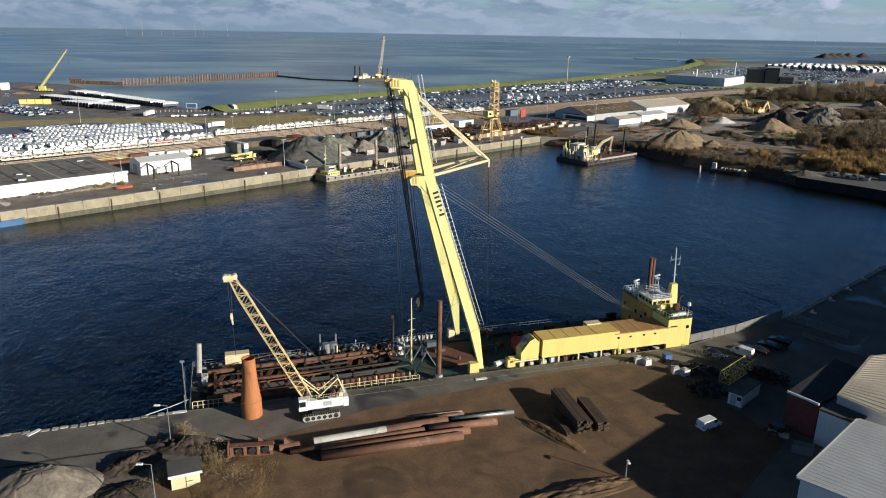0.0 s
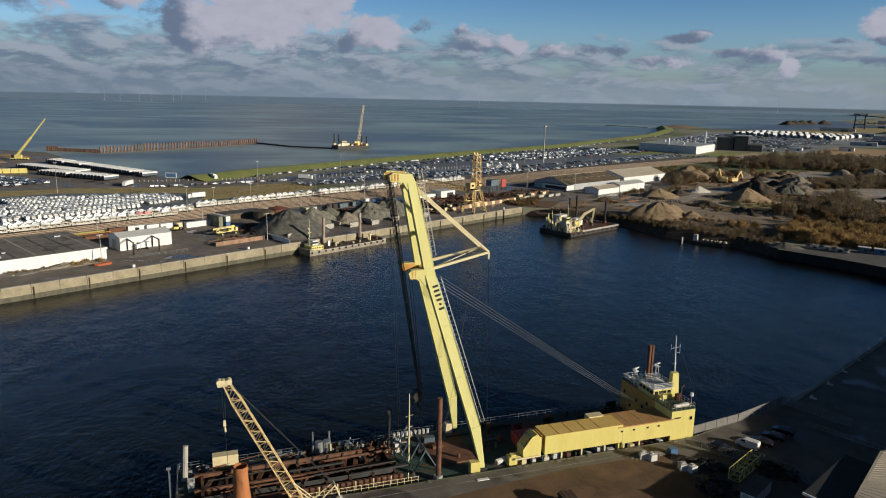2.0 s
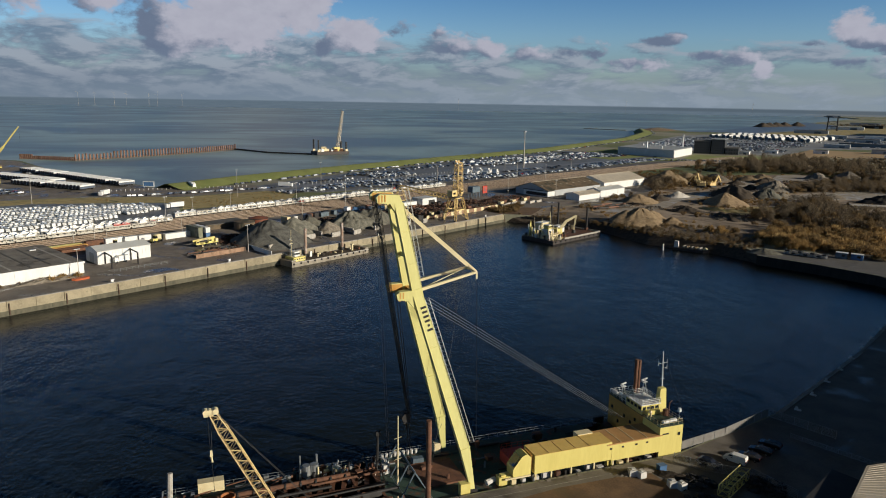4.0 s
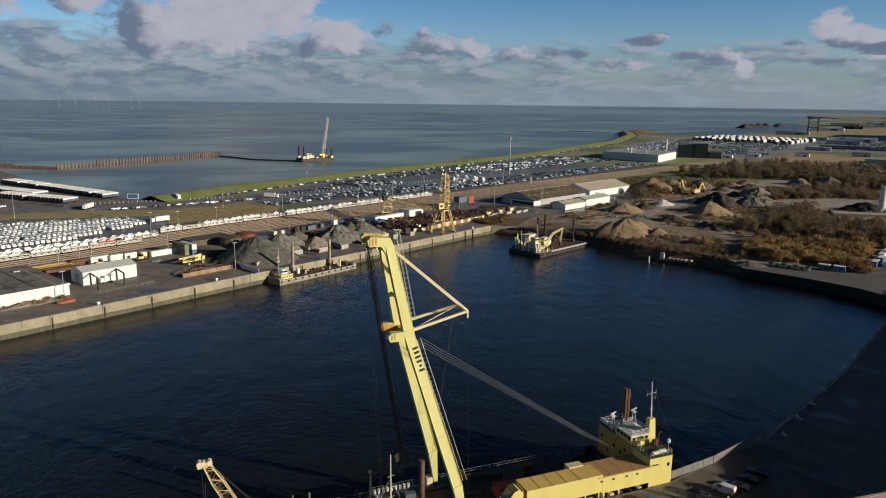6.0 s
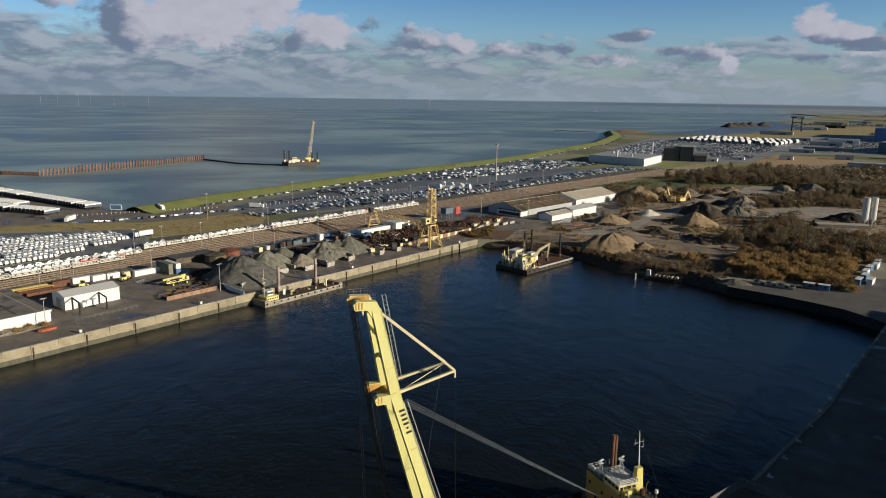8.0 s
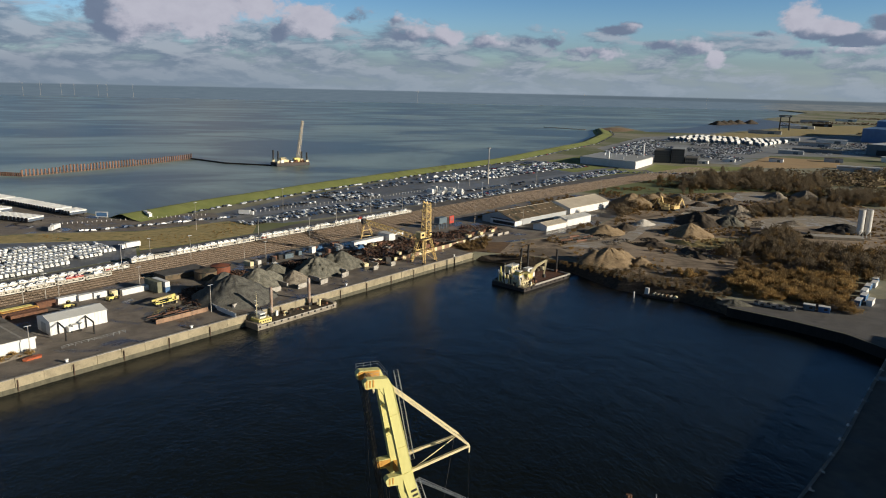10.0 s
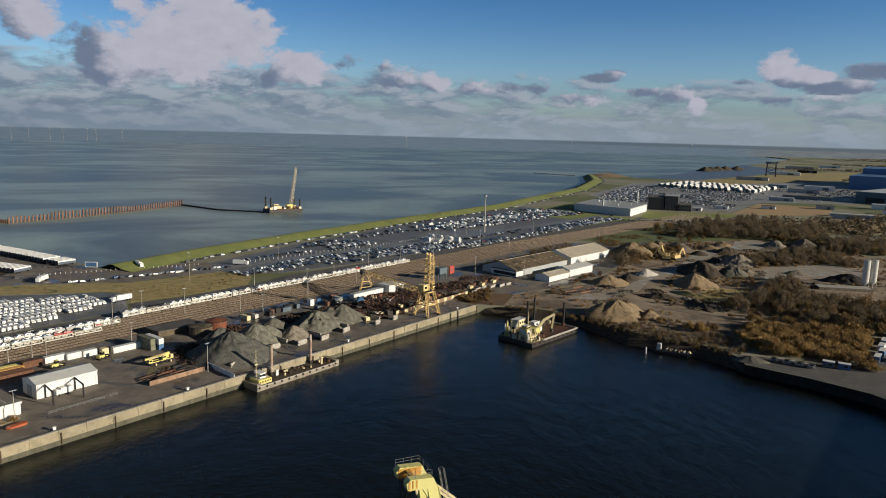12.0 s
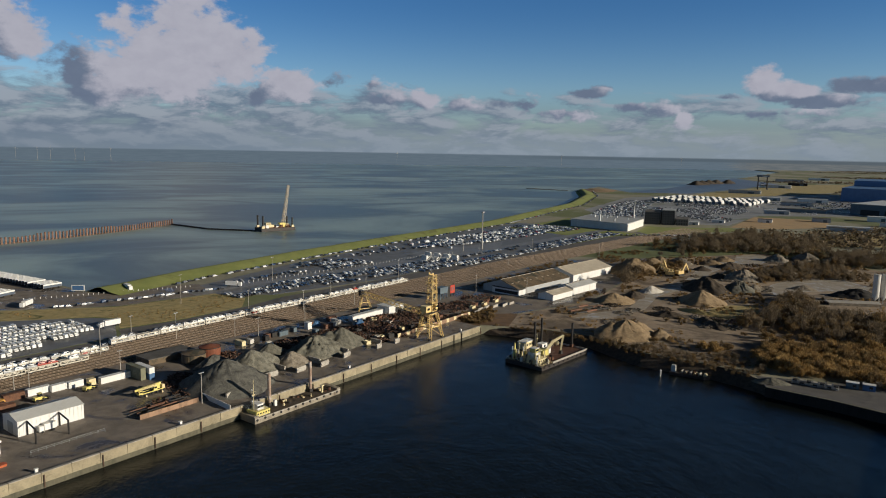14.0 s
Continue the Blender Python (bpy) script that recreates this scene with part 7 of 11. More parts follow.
def truck_crane():
    t = thing("truck_crane", "yellow mobile truck crane with its boom folded", "mobile crane", fp(73, 40.5, 0.03, 4))
    Mesh().box(0, 0, 0.85, 12.5, 2.2, 0.5).part("chassis", M_DARKSTEEL, t)
    Mesh().box(0, -1.2, 1.2, 11.0, 0.3, 0.35).box(0, 1.2, 1.2, 11.0, 0.3, 0.35).part("mudguard", M_YELLOW, t)
    cab = Mesh().box(-5.5, 0, 1.35, 1.9, 2.5, 1.5, 0, 0.9).part("cab", M_YELLOW, t)
    Mesh().box(-5.5, -1.24, 2.0, 1.3, 0.08, 0.6).box(-6.42, 0, 2.0, 0.08, 2.0, 0.6).part("window", M_GLASS, cab)
    Mesh().box(2.6, 0.5, 1.5, 3.4, 1.3, 1.5).part("turret", M_YELLOW, t)
    oc = Mesh().box(1.2, -0.85, 1.5, 1.8, 0.9, 1.6, 0, 0.85).part("crane_cab", M_YELLOW, t)
    Mesh().box(1.2, -1.28, 2.2, 1.3, 0.06, 0.7).part("window", M_GLASS, oc)
    Mesh().box(4.9, 0, 1.5, 1.3, 2.6, 1.5).part("counterweight", M_CREAM, t)
    b = Mesh().beam((4.4, 0.2, 3.5), (-7.6, 0.2, 3.1), 0.9, 1.0, 0.65, 0.75).part("boom", M_YELLOW, t)
    lattice(Mesh(), (2.0, -0.6, 3.5), (-6.0, -0.6, 3.2), 0.7, 0.5, 9, 0.06, 0.04).part("fly_jib", M_CREAM, b)
    Mesh().box(-7.8, 0.2, 2.7, 0.5, 0.7, 0.9).part("boom_head", M_DARKSTEEL, b)
    for x in (-3.6, 3.8):
        for y in (-1.6, 1.6):
            Mesh().box(x, y, 0.5, 0.3, 0.9, 0.25).box(x, y * 1.2, 0.0, 0.5, 0.5, 0.9).part("outrigger", M_CREAM, t)
    for i in range(5):
        for y in (-1.1, 1.1):
            Mesh().tube((-5.0 + i * 2.4, y - 0.2, 0.62), (-5.0 + i * 2.4, y + 0.2, 0.62), 0.62, n=10).part("wheel", M_TYRE, t)


truck_crane()


def storage_bay(u, v, ln, w, seed, label):
    b = thing("storage_bay", label, "storage bay", fp(u, v, 0.03))
    n = int(ln / 1.25)
    d = Mesh().box(0, 0, 0, 1.2, 0.5, 1.9).data("wall_block", M_CREAMBLOCK)
    for i in range(n):
        ob = new("wall_block", d)
        ob.parent, ob.matrix_basis = b, pose(-ln / 2 + (i + 0.5) * 1.25, 0, 0)
    rnd = random.Random(seed)
    for k in range(14):
        x, y = rnd.uniform(-ln / 2 + 2, ln / 2 - 4), rnd.uniform(1.5, w)
        Mesh().beam((x - 3, y, 0.5 + 0.35 * (k % 4)), (x + 4, y + rnd.uniform(-0.6, 0.6), 0.5 + 0.35 * (k % 4)), 0.4, 0.4).part("stored_beam", rnd.choice((M_RUST, M_DARKSTEEL, M_RUST2, M_TIMBER)), b)


M_CREAMBLOCK = mat("tan_block", (0.36, 0.23, 0.15), (0.27, 0.17, 0.11), 1.2, 0.2, 0.9, vary=0.2)
storage_bay(67, 17.5, 25, 11, 71, "steel stock behind a low tan block wall")
for seed, (u, v, r, n, h) in enumerate(((70, 27, 6, 60, 1.8), (82, 30, 6, 70, 2.4), (88, 36, 5, 40, 1.6))):
    x, y = far(u, v)
    scrap(x, y, r, 80 + seed, "rusty steel scrap and profiles in the far yard", n, h)
f = thing("board_fence", "white board fence across the quay", "fence", fp(0, 0))
for i in range(13):
    Mesh().box(83.5 - i * 0.12, 20 - i * 1.6, 0, 0.2, 1.45, 2.1).part("board", M_WHITE, f)

# bulk heaps and their bays
for i, (u, v, rx, ry, h, mt, lb, fl) in enumerate(((99, 26, 20, 20, 12.5, M_DARKGRAVEL, "large grey gravel heap on the far quay", 0.0), (121, 37, 15, 13, 9.5, M_GRAVEL, "grey-green gravel heap on the far quay", 0.0),
                                                   (139, 30, 10, 9, 6.0, M_RUBBLE, "pale gravel heap between bay walls", 0.0), (157, 33, 18, 13, 9.0, M_GRAVEL, "tall heap of broken stone in a bay", 0.1),
                                                   (178, 35, 14, 13, 9.5, M_GRAVEL, "green-grey gravel heap on the far quay", 0.0), (112, 53, 11, 8, 6.0, M_DARKGRAVEL, "low grey heap behind the large one", 0.0), (140, 47, 11, 9, 6.5, M_GRAVEL, "grey heap behind the bays", 0.0))):
    heap("gravel_mound", *far(u, v), rx, ry, h, FAR_TURN, mt, lb, "heap", 100 + i, "bulk heaps", 0.10 if i != 3 else 0.26, fl)
bay = 0
for u, v, ln, a in ((90.5, 12.0, 5, 20), (119, 20.0, 8, 0), (133, 16, 7, 5), (146, 14.2, 7, 10), (163, 16.5, 7, 12), (128, 26, 9, 90), (146, 22, 9, 90), (167, 24, 9, 90), (184.5, 14.6, 4, 0), (198, 13.9, 4, 0), (190, 22, 8, 90)):
    b = thing("bay_wall", "pale stacked concrete block wall of a bulk bay", "wall", fp(u, v, 0.03, a), "bay walls")
    d = Mesh().box(0, 0, 0, 1.16, 0.8, 0.78).data("concrete_block", M_CONC)
    for r in range(3):
        for i in range(int(ln / 1.2)):
            ob = new("concrete_block", d)
            ob.parent, ob.matrix_basis = b, pose(-ln / 2 + (i + 0.5) * 1.2 + (0.25 if r == 1 else 0), 0, r * 0.8)
for u, v, r, h, mt, lb in ((110, 66, 5.6, 4.4, M_ROOFBROWN, "weathered brown round storage tank"), (121, 69, 5.2, 4.6, mat("red_brown_tank", (0.22, 0.075, 0.04), None, 2, 0.3, 0.8), "red-brown round storage tank")):
    t = thing("storage_tank", lb, "tank", fp(u, v, 0.03), "storage tanks")
    Mesh().tube((0, 0, 0), (0, 0, h), r, n=24).part("shell", mt, t, smooth=False)
    Mesh().tube((0, 0, h), (0, 0, h + 1.0), r * 1.02, 0.4, n=24).part("roof", mt, t)
    Mesh().pipe((0, 0, h - 0.2), (0, 0, h + 0.1), r * 1.04, 0.2, 24).part("rim", M_DARKSTEEL, t)
b = building("dark_shed", "long low shed with a dark felt roof by the tracks", [far(93, 76), far(117, 74), far(117, 87), far(93, 87)], 2.6, M_ROOFBROWN, M_ROOFDARK)
for i, (u, v, s) in enumerate(((104, 46, 6), (112, 43, 5), (150, 60, 4), (196, 74, 4), (215, 58, 5))):
    heap("tarpaulin_cover", *far(u, v), s, s * 0.7, 2.6, 20 * i, M_BLUEPAINT if i != 2 else M_BAG, "heap under a blue tarpaulin" if i != 2 else "heap under a pale tarpaulin", "tarpaulin", 130 + i, "covered heaps", 0.25, 0.3)
rnd = random.Random(17)
for i in range(16):
    u, v = 142 + i * 4.6 + rnd.uniform(-1, 1), 66 + rnd.uniform(-6, 10)
    box_container(u, v, rnd.choice((0, 0, 90, 8)), rnd.choice((3, 6.1, 6.1)), 2.4, 2.5, rnd.choice((M_BAG, M_CREAM, M_RUST, M_GREYBLUE, M_DARKSTEEL, M_RUST2)), "small weathered container among the heaps")
# scrap yard
for i, (u, v, r, h) in enumerate(((202, 36, 10, 3.5), (214, 34, 9, 3.5), (226, 36, 10, 4.5), (238, 40, 10, 4.5), (250, 42, 9, 4.0), (208, 48, 9, 3.5), (222, 52, 9, 4), (236, 56, 8, 3), (262, 46, 8, 3.5), (276, 40, 8, 3), (288, 38, 7, 2.5), (210, 24, 5, 2.0), (232, 27, 6, 2.5), (196, 24, 5, 1.8))):
    x, y = far(u, v)
    scrap(x, y, r, 140 + i, "heap of rusty scrap metal in the scrap yard", 130, h)
rnd = random.Random(47)
for i in range(22):
    u, v = rnd.uniform(186, 262), rnd.choice((rnd.uniform(23, 31), rnd.uniform(44, 60)))
    b = thing("scrap_bin", rnd.choice(("rusty steel scrap bin in the scrap yard", "pale battered scrap bin in the scrap yard")), "bin", fp(u, v, 0.04, rnd.uniform(-20, 20)), "scrap bins")
    sx, sy, sz = rnd.uniform(2.2, 4.2), rnd.uniform(1.8, 2.6), rnd.uniform(1.4, 2.5)
    mt = rnd.choice((M_RUST, M_RUST2, M_CONC, M_CREAM, M_DARKSTEEL, M_DARKSTEEL))
    for px, py, wx, wy in ((0, -sy / 2, sx, 0.14), (0, sy / 2, sx, 0.14), (-sx / 2, 0, 0.14, sy), (sx / 2, 0, 0.14, sy)):
        Mesh().box(px, py, 0, wx, wy, sz).part("side", mt, b)
    Mesh().box(0, 0, 0.05, sx - 0.1, sy - 0.1, sz * 0.75).part("fill", M_SPOIL, b)
for i, (u, v, r, h) in enumerate(((192, 40, 8, 3.2), (198, 52, 9, 3.0), (186, 56, 7, 2.6), (172, 54, 8, 2.6), (160, 56, 8, 2.4), (150, 52, 6, 2.2), (246, 50, 9, 3.8), (258, 34, 8, 3.0), (270, 52, 9, 3.0), (284, 50, 8, 2.6), (300, 44, 8, 2.4), (126, 62, 7, 2.2), (93, 50, 6, 1.8), (84, 44, 6, 1.8))):
    scrap(*far(u, v), r, 400 + i, "heap of mixed rusty scrap in the scrap yard", 150, h)
w = thing("long_tan_wall", "long low tan wall along the scrap yard", "wall", fp(0, 0, 0.03))
for i in range(28):
    Mesh().box(207 + i * 2.5, 20.2 + 0.02 * i, 0, 2.44, 0.6, 2.3).part("wall_panel", M_CREAMBLOCK if i % 3 else M_CREAM, w)
b = building("white_workshop", "white flat-roofed workshop by the tracks", [far(244, 60), far(258, 60), far(258, 70), far(244, 70)], 4.6, M_WHITE, M_ROOFWHITE)
Mesh().beam((*far(250, 59.9), 1.8), (*far(256, 59.9), 1.8), 0.1, 3.4).part("gate", M_DARKSTEEL, b)
b = building("long_white_wall", "long low white store building", [far(216, 64), far(243, 64), far(243, 68), far(216, 68)], 2.8, M_WHITE, M_ROOFWHITE)
b = building("pump_house", "small white hut by the tracks", [far(186, 70), far(189, 70), far(189, 73), far(186, 73)], 3.6, M_WHITE, M_ROOFWHITE)


def portal_crane():
    """Tall yellow portal slewing crane at the quay edge."""
    c = thing("portal_crane", "tall yellow lattice portal crane on the far quay", "crane", fp(218.2, 7.8, 0.03))
    top = [(-2.6, -2.6), (2.6, -2.6), (2.6, 2.6), (-2.6, 2.6)]
    foot = [(-5.4, -4.8), (5.4, -4.8), (5.4, 4.8), (-5.4, 4.8)]
    for (x0, y0), (x1, y1) in zip(foot, top):
        lattice(Mesh(), (x0, y0, 0.3), (x1, y1, 13.5), 1.1, 1.4, 7, 0.17, 0.11).part("leg", M_CRANEYEL, c)
    for z, k in ((6.5, 0.5), (13.5, 1.0)):
        pts = [(x0 + (x1 - x0) * k, y0 + (y1 - y0) * k, z) for (x0, y0), (x1, y1) in zip(foot, top)]
        for i in range(4):
            Mesh().beam(pts[i], pts[(i + 1) % 4], 0.5, 0.6).part("portal_beam", M_CRANEYEL, c)
            Mesh().tube(pts[i], (foot[(i + 1) % 4][0], foot[(i + 1) % 4][1], 0.5), 0.1, n=4).part("tie_rod", M_CRANEYEL, c)
    Mesh().tube((0, 0, 13.3), (0, 0, 14.6), 2.7, n=18).part("slewing_ring", M_DARKSTEEL, c)
    lattice(Mesh(), (1.2, 0, 14.6), (1.8, 0, 34.6), 4.0, 3.0, 11, 0.2, 0.12).part("tower", M_CRANEYEL, c)
    m = Mesh().beam((0.3, -1.5, 34.6), (3.3, -1.5, 34.6), 0.3, 0.4).beam((0.3, 1.5, 34.6), (3.3, 1.5, 34.6), 0.3, 0.4)
    for y in (-1.2, 1.2):
        m.tube((0.6, y - 0.15, 35.2), (0.6, y + 0.15, 35.2), 0.7, n=12)
    m.part("tower_head", M_CRANEYEL, c)
    h = Mesh().box(-2.6, 0.4, 14.6, 5.2, 4.0, 3.4).part("machine_house", M_CRANEYEL, c)
    Mesh().box(-2.6, 0.4, 18.0, 5.5, 4.3, 0.2).part("house_roof", M_CREAM, h)
    Mesh().box(-3.2, -1.64, 15.8, 2.0, 0.08, 1.2).part("window", M_GLASS, h)
    cab = Mesh().box(1.6, -2.7, 16.2, 2.0, 1.6, 2.3, 0, 0.92).part("cab", M_CRANEYEL, c)
    Mesh().box(1.6, -3.5, 17.2, 1.6, 0.1, 0.9).part("window", M_GLASS, cab)
    for z in (19.2, 24.6, 29.8):
        m = Mesh().box(1.4, 0, z, 5.0, 4.6, 0.12)
        rail(m, [(-1.1, -2.3), (3.9, -2.3), (3.9, 2.3), (-1.1, 2.3), (-1.1, -2.3)], z, 1.1, 1.6, 0.05)
        m.part("platform", M_CRANEYEL, c)
    m = Mesh()
    ladder(m, (3.6, -1.6, 14.8), (3.4, -1.3, 34.4), 0.7, (0.8, 0, 0), 1.2, 0.05)
    m.part("ladder", M_CRANEYEL, c)
    for x, y in foot:
        Mesh().box(x, y, 0, 2.6, 0.9, 0.9).part("bogie", M_DARKSTEEL, c)


M_CRANEYEL = mat("faded_crane_yellow", (0.76, 0.57, 0.25), (0.63, 0.44, 0.17), 2, 0.3, 0.65, stain=(0.22, 0.1, 0.05), stain_size=2.0)
portal_crane()


def loading_bridge():
    """Lattice bridge from the portal crane back over the scrap yard to its rear legs by the tracks."""
    c = thing("loading_bridge", "old yellow lattice bridge girder over the scrap yard", "crane", fp(218.5, 12.5, 0.03, 72.5))
    ln = 69.0
    lattice(Mesh(), (0, 0, 13.0), (ln, 0, 11.8), 2.6, 2.2, 30, 0.14, 0.09).part("girder", M_CRANEYEL, c)
    for y in (-1.2, 1.2):
        Mesh().beam((0, y, 14.5), (ln, y, 13.1), 0.2, 0.12).part("runway_rail", M_CRANEYEL, c)
    for y in (-5.0, 5.0):
        lattice(Mesh(), (ln - 4, y, 0), (ln - 2.5, y * 0.3, 11.0), 0.8, 1.2, 7, 0.12, 0.08).part("rear_leg", M_CRANEYEL, c)
        Mesh().box(ln - 4, y, 0, 1.0, 2.4, 0.8).part("bogie", M_DARKSTEEL, c)
    Mesh().beam((ln - 3.6, -4.2, 2.6), (ln - 3.6, 4.2, 2.6), 0.3, 0.4).part("tie_beam", M_CRANEYEL, c)
    Mesh().beam((ln - 3.4, -3.2, 6.4), (ln - 3.4, 3.2, 6.4), 0.3, 0.4).part("tie_beam", M_CRANEYEL, c)
    Mesh().box(ln + 0.6, 0, 10.2, 3.0, 3.0, 3.2).part("winch_house", M_DARKSTEEL, c)
    m = Mesh()
    rail(m, [(2, -1.7), (ln - 6, -1.7)], 12.2, 1.0, 2.4, 0.05)
    m.part("walkway_rail", M_CRANEYEL, c)


loading_bridge()
c = thing("loading_hopper", "blue-grey steel loading hopper on a braced stand", "hopper", fp(303, 64, 0.03))
Mesh().box(0, 0, 4.2, 8.5, 5.0, 4.2, 0).part("bin", M_GREYBLUE, c)
m = Mesh()
for x in (-3.8, 0, 3.8):
    for y in (-2.2, 2.2):
        m.box(x, y, 0, 0.4, 0.4, 4.2)
m.tube((-3.8, -2.2, 0), (0, -2.2, 4.2), 0.12, n=4).tube((0, -2.2, 0), (3.8, -2.2, 4.2), 0.12, n=4)
m.part("stand", M_GREYBLUE, c)
c = thing("red_screen_panel", "bright red sheet panel on a steel frame", "panel", fp(316, 64, 0.03))
Mesh().box(0, 0, 2.2, 5.2, 0.6, 5.6).part("panel", M_RED, c)
Mesh().box(-1.0, -0.33, 4.0, 0.7, 0.08, 2.6).part("mark", M_GREYBLUE, c)
Mesh().box(1.0, -0.33, 4.0, 0.7, 0.08, 2.6).part("mark", M_GREYBLUE, c)
Mesh().box(-2, 0, 0, 0.3, 0.4, 2.4).box(2, 0, 0, 0.3, 0.4, 2.4).part("frame", M_DARKSTEEL, c)
for i in range(9):
    u, v = 292 + i * 4.6, 24 + (i % 3) * 2.0
    s = thing("open_skip", "rusty open scrap skip by the basin corner", "skip", fp(u, v + 6, 0.03, 4), "skips at the corner")
    m = Mesh().box(0, 0, 0, 4.2, 2.3, 0.15).box(0, -1.1, 0, 4.2, 0.12, 1.9).box(0, 1.1, 0, 4.2, 0.12, 1.9).box(-2.05, 0, 0, 0.12, 2.3, 1.9).box(2.05, 0, 0, 0.12, 2.3, 1.9)
    m.part("body", M_RUST if i % 3 else M_CREAM, s)
    scrap_fill = heap_mesh(1.9, 1.0, 0.9, 300 + i, 0.4, 12, 5).part("scrap_fill", M_SPOIL, s, at=pose(0, 0, 1.3))
for i in range(6):
    b = thing("low_block_wall", "low pale block wall near the basin corner", "wall", fp(284 + i * 7.4, 21 + 3 * math.sin(i), 0.03, 6), "corner walls")
    Mesh().box(0, 0, 0, 7.0, 0.7, 1.5).part("wall_body", M_CONC, b)
    Mesh().box(0, 0, 1.5, 7.1, 0.8, 0.15).part("cap", M_CONC, b)
scrap(*far(322, 44), 14, 171, "rusty tubes and profiles stacked in the open", 160, 2.2)
heap("scrub_mound", *far(268, 22), 10, 6, 2.2, 40, M_SPOIL, "dark overgrown soil at the basin corner", "heap", 172, rough=0.5)


# ---- vessels on the far side ----
def spud_barge():
    b = thing("spud_barge", "small white and grey barge with tall spuds", "barge", fp(109, -5.4, -2.6))
    m = Mesh().box(0, 0, -3.5, 46, 9.0, 3.5).box(-22, 0, 0, 2.2, 9, 0.9).box(22.0, 0, 0, 2, 9, 0.9)
    m.part("hull", M_BARGESIDE, b)
    Mesh().box(0, -4.5, -0.35, 46, 0.25, 0.5).part("rubbing_strake", M_CONC, b)
    Mesh().box(0, 4.5, -0.35, 46, 0.25, 0.5).part("rubbing_strake", M_CONC, b)
    Mesh().box(0, 0, 0.0, 42, 8.2, 0.1).part("deck", M_SPOIL, b)
    h = Mesh().box(-18.0, -0.3, 0, 6.6, 6.2, 2.1).part("deckhouse", M_YELLOW, b, "low yellow deckhouse")
    Mesh().box(-18.0, 0, 2.1, 3.0, 3.4, 2.1, 0, 0.88).box(-18.0, 0, 4.2, 3.3, 3.7, 0.15).part("wheelhouse", M_WHITE, h, "white wheelhouse with sloping windows")
    for i in range(5):
        Mesh().box(-20.6 + i * 1.3, -3.43, 0.9, 0.6, 0.06, 0.6).part("window", M_GLASS, h)
    for z in (5.2, 7.4, 9.8):
        Mesh().tube((-20.0, -0.9, z), (-20.0, 0.9, z), 0.05, n=4).box(-20.0, 0.9, z, 0.3, 0.3, 0.4).part("lamp_yard", M_WHITE, h)
    Mesh().tube((-16.2, 1.6, 2.0), (-16.2, 1.6, 5.2), 0.28, 0.24, n=8).part("exhaust", M_DARKSTEEL, h)
    for i in range(4):
        Mesh().box(-19.1 + i * 0.72, -1.72, 2.9, 0.55, 0.06, 0.8).part("window", M_GLASS, h)
    Mesh().tube((-20.0, 0, 2.0), (-20.0, 0, 14.5), 0.16, 0.08, n=6).tube((-21, 0, 9.5), (-19, 0, 9.5), 0.06, n=4).box(-20, 0, 8.0, 1.4, 0.4, 0.3).part("mast", M_CREAM, h)
    m = Mesh()
    rail(m, [(-23, -4.3), (-15.5, -4.3)], 0, 1.1, 1.5, 0.05)
    rail(m, [(-16, -3.3), (-16, 3.3), (-21.2, 3.3), (-21.2, -3.3), (-16, -3.3)], 2.2, 1.0, 1.5, 0.05)
    m.part("deck_rail", M_WHITE, b)
    for x in (-9.6, 12.6):
        Mesh().tube((x, 3.2, -8), (x, 3.2, 13.5), 0.7, n=12).part("spud", M_PALEPIPE, b)
        Mesh().box(x, 3.2, 0, 2.0, 1.8, 1.4).part("spud_guide", M_DARKSTEEL, b)
    Mesh().box(-8.2, 1.5, 0, 1.2, 1.2, 2.6).part("winch", M_WHITE, b)
    Mesh().tube((15.0, -1.5, 0), (15.0, -1.5, 3.2), 0.55, n=10).box(15.0, -1.5, 3.0, 1.4, 1.4, 0.4).part("capstan", M_CREAM, b)
    for i in range(12):
        Mesh().tube((-22 + i * 3.9, -4.55, -0.5), (-22 + i * 3.9, -4.85, -0.5), 0.5, n=10).part("tyre_fender", M_TYRE, b)
    rnd = random.Random(9)
    for i in range(18):
        x, y = rnd.uniform(-6, 20), rnd.uniform(-2, 3.6)
        Mesh().box(x, y, 0.1, rnd.uniform(0.6, 2.2), rnd.uniform(0.4, 1.2), rnd.uniform(0.3, 1.1), rnd.uniform(0, 90)).part("deck_gear", rnd.choice((M_RUST, M_DARKSTEEL, M_CREAM, M_SPOIL)), b)


spud_barge()


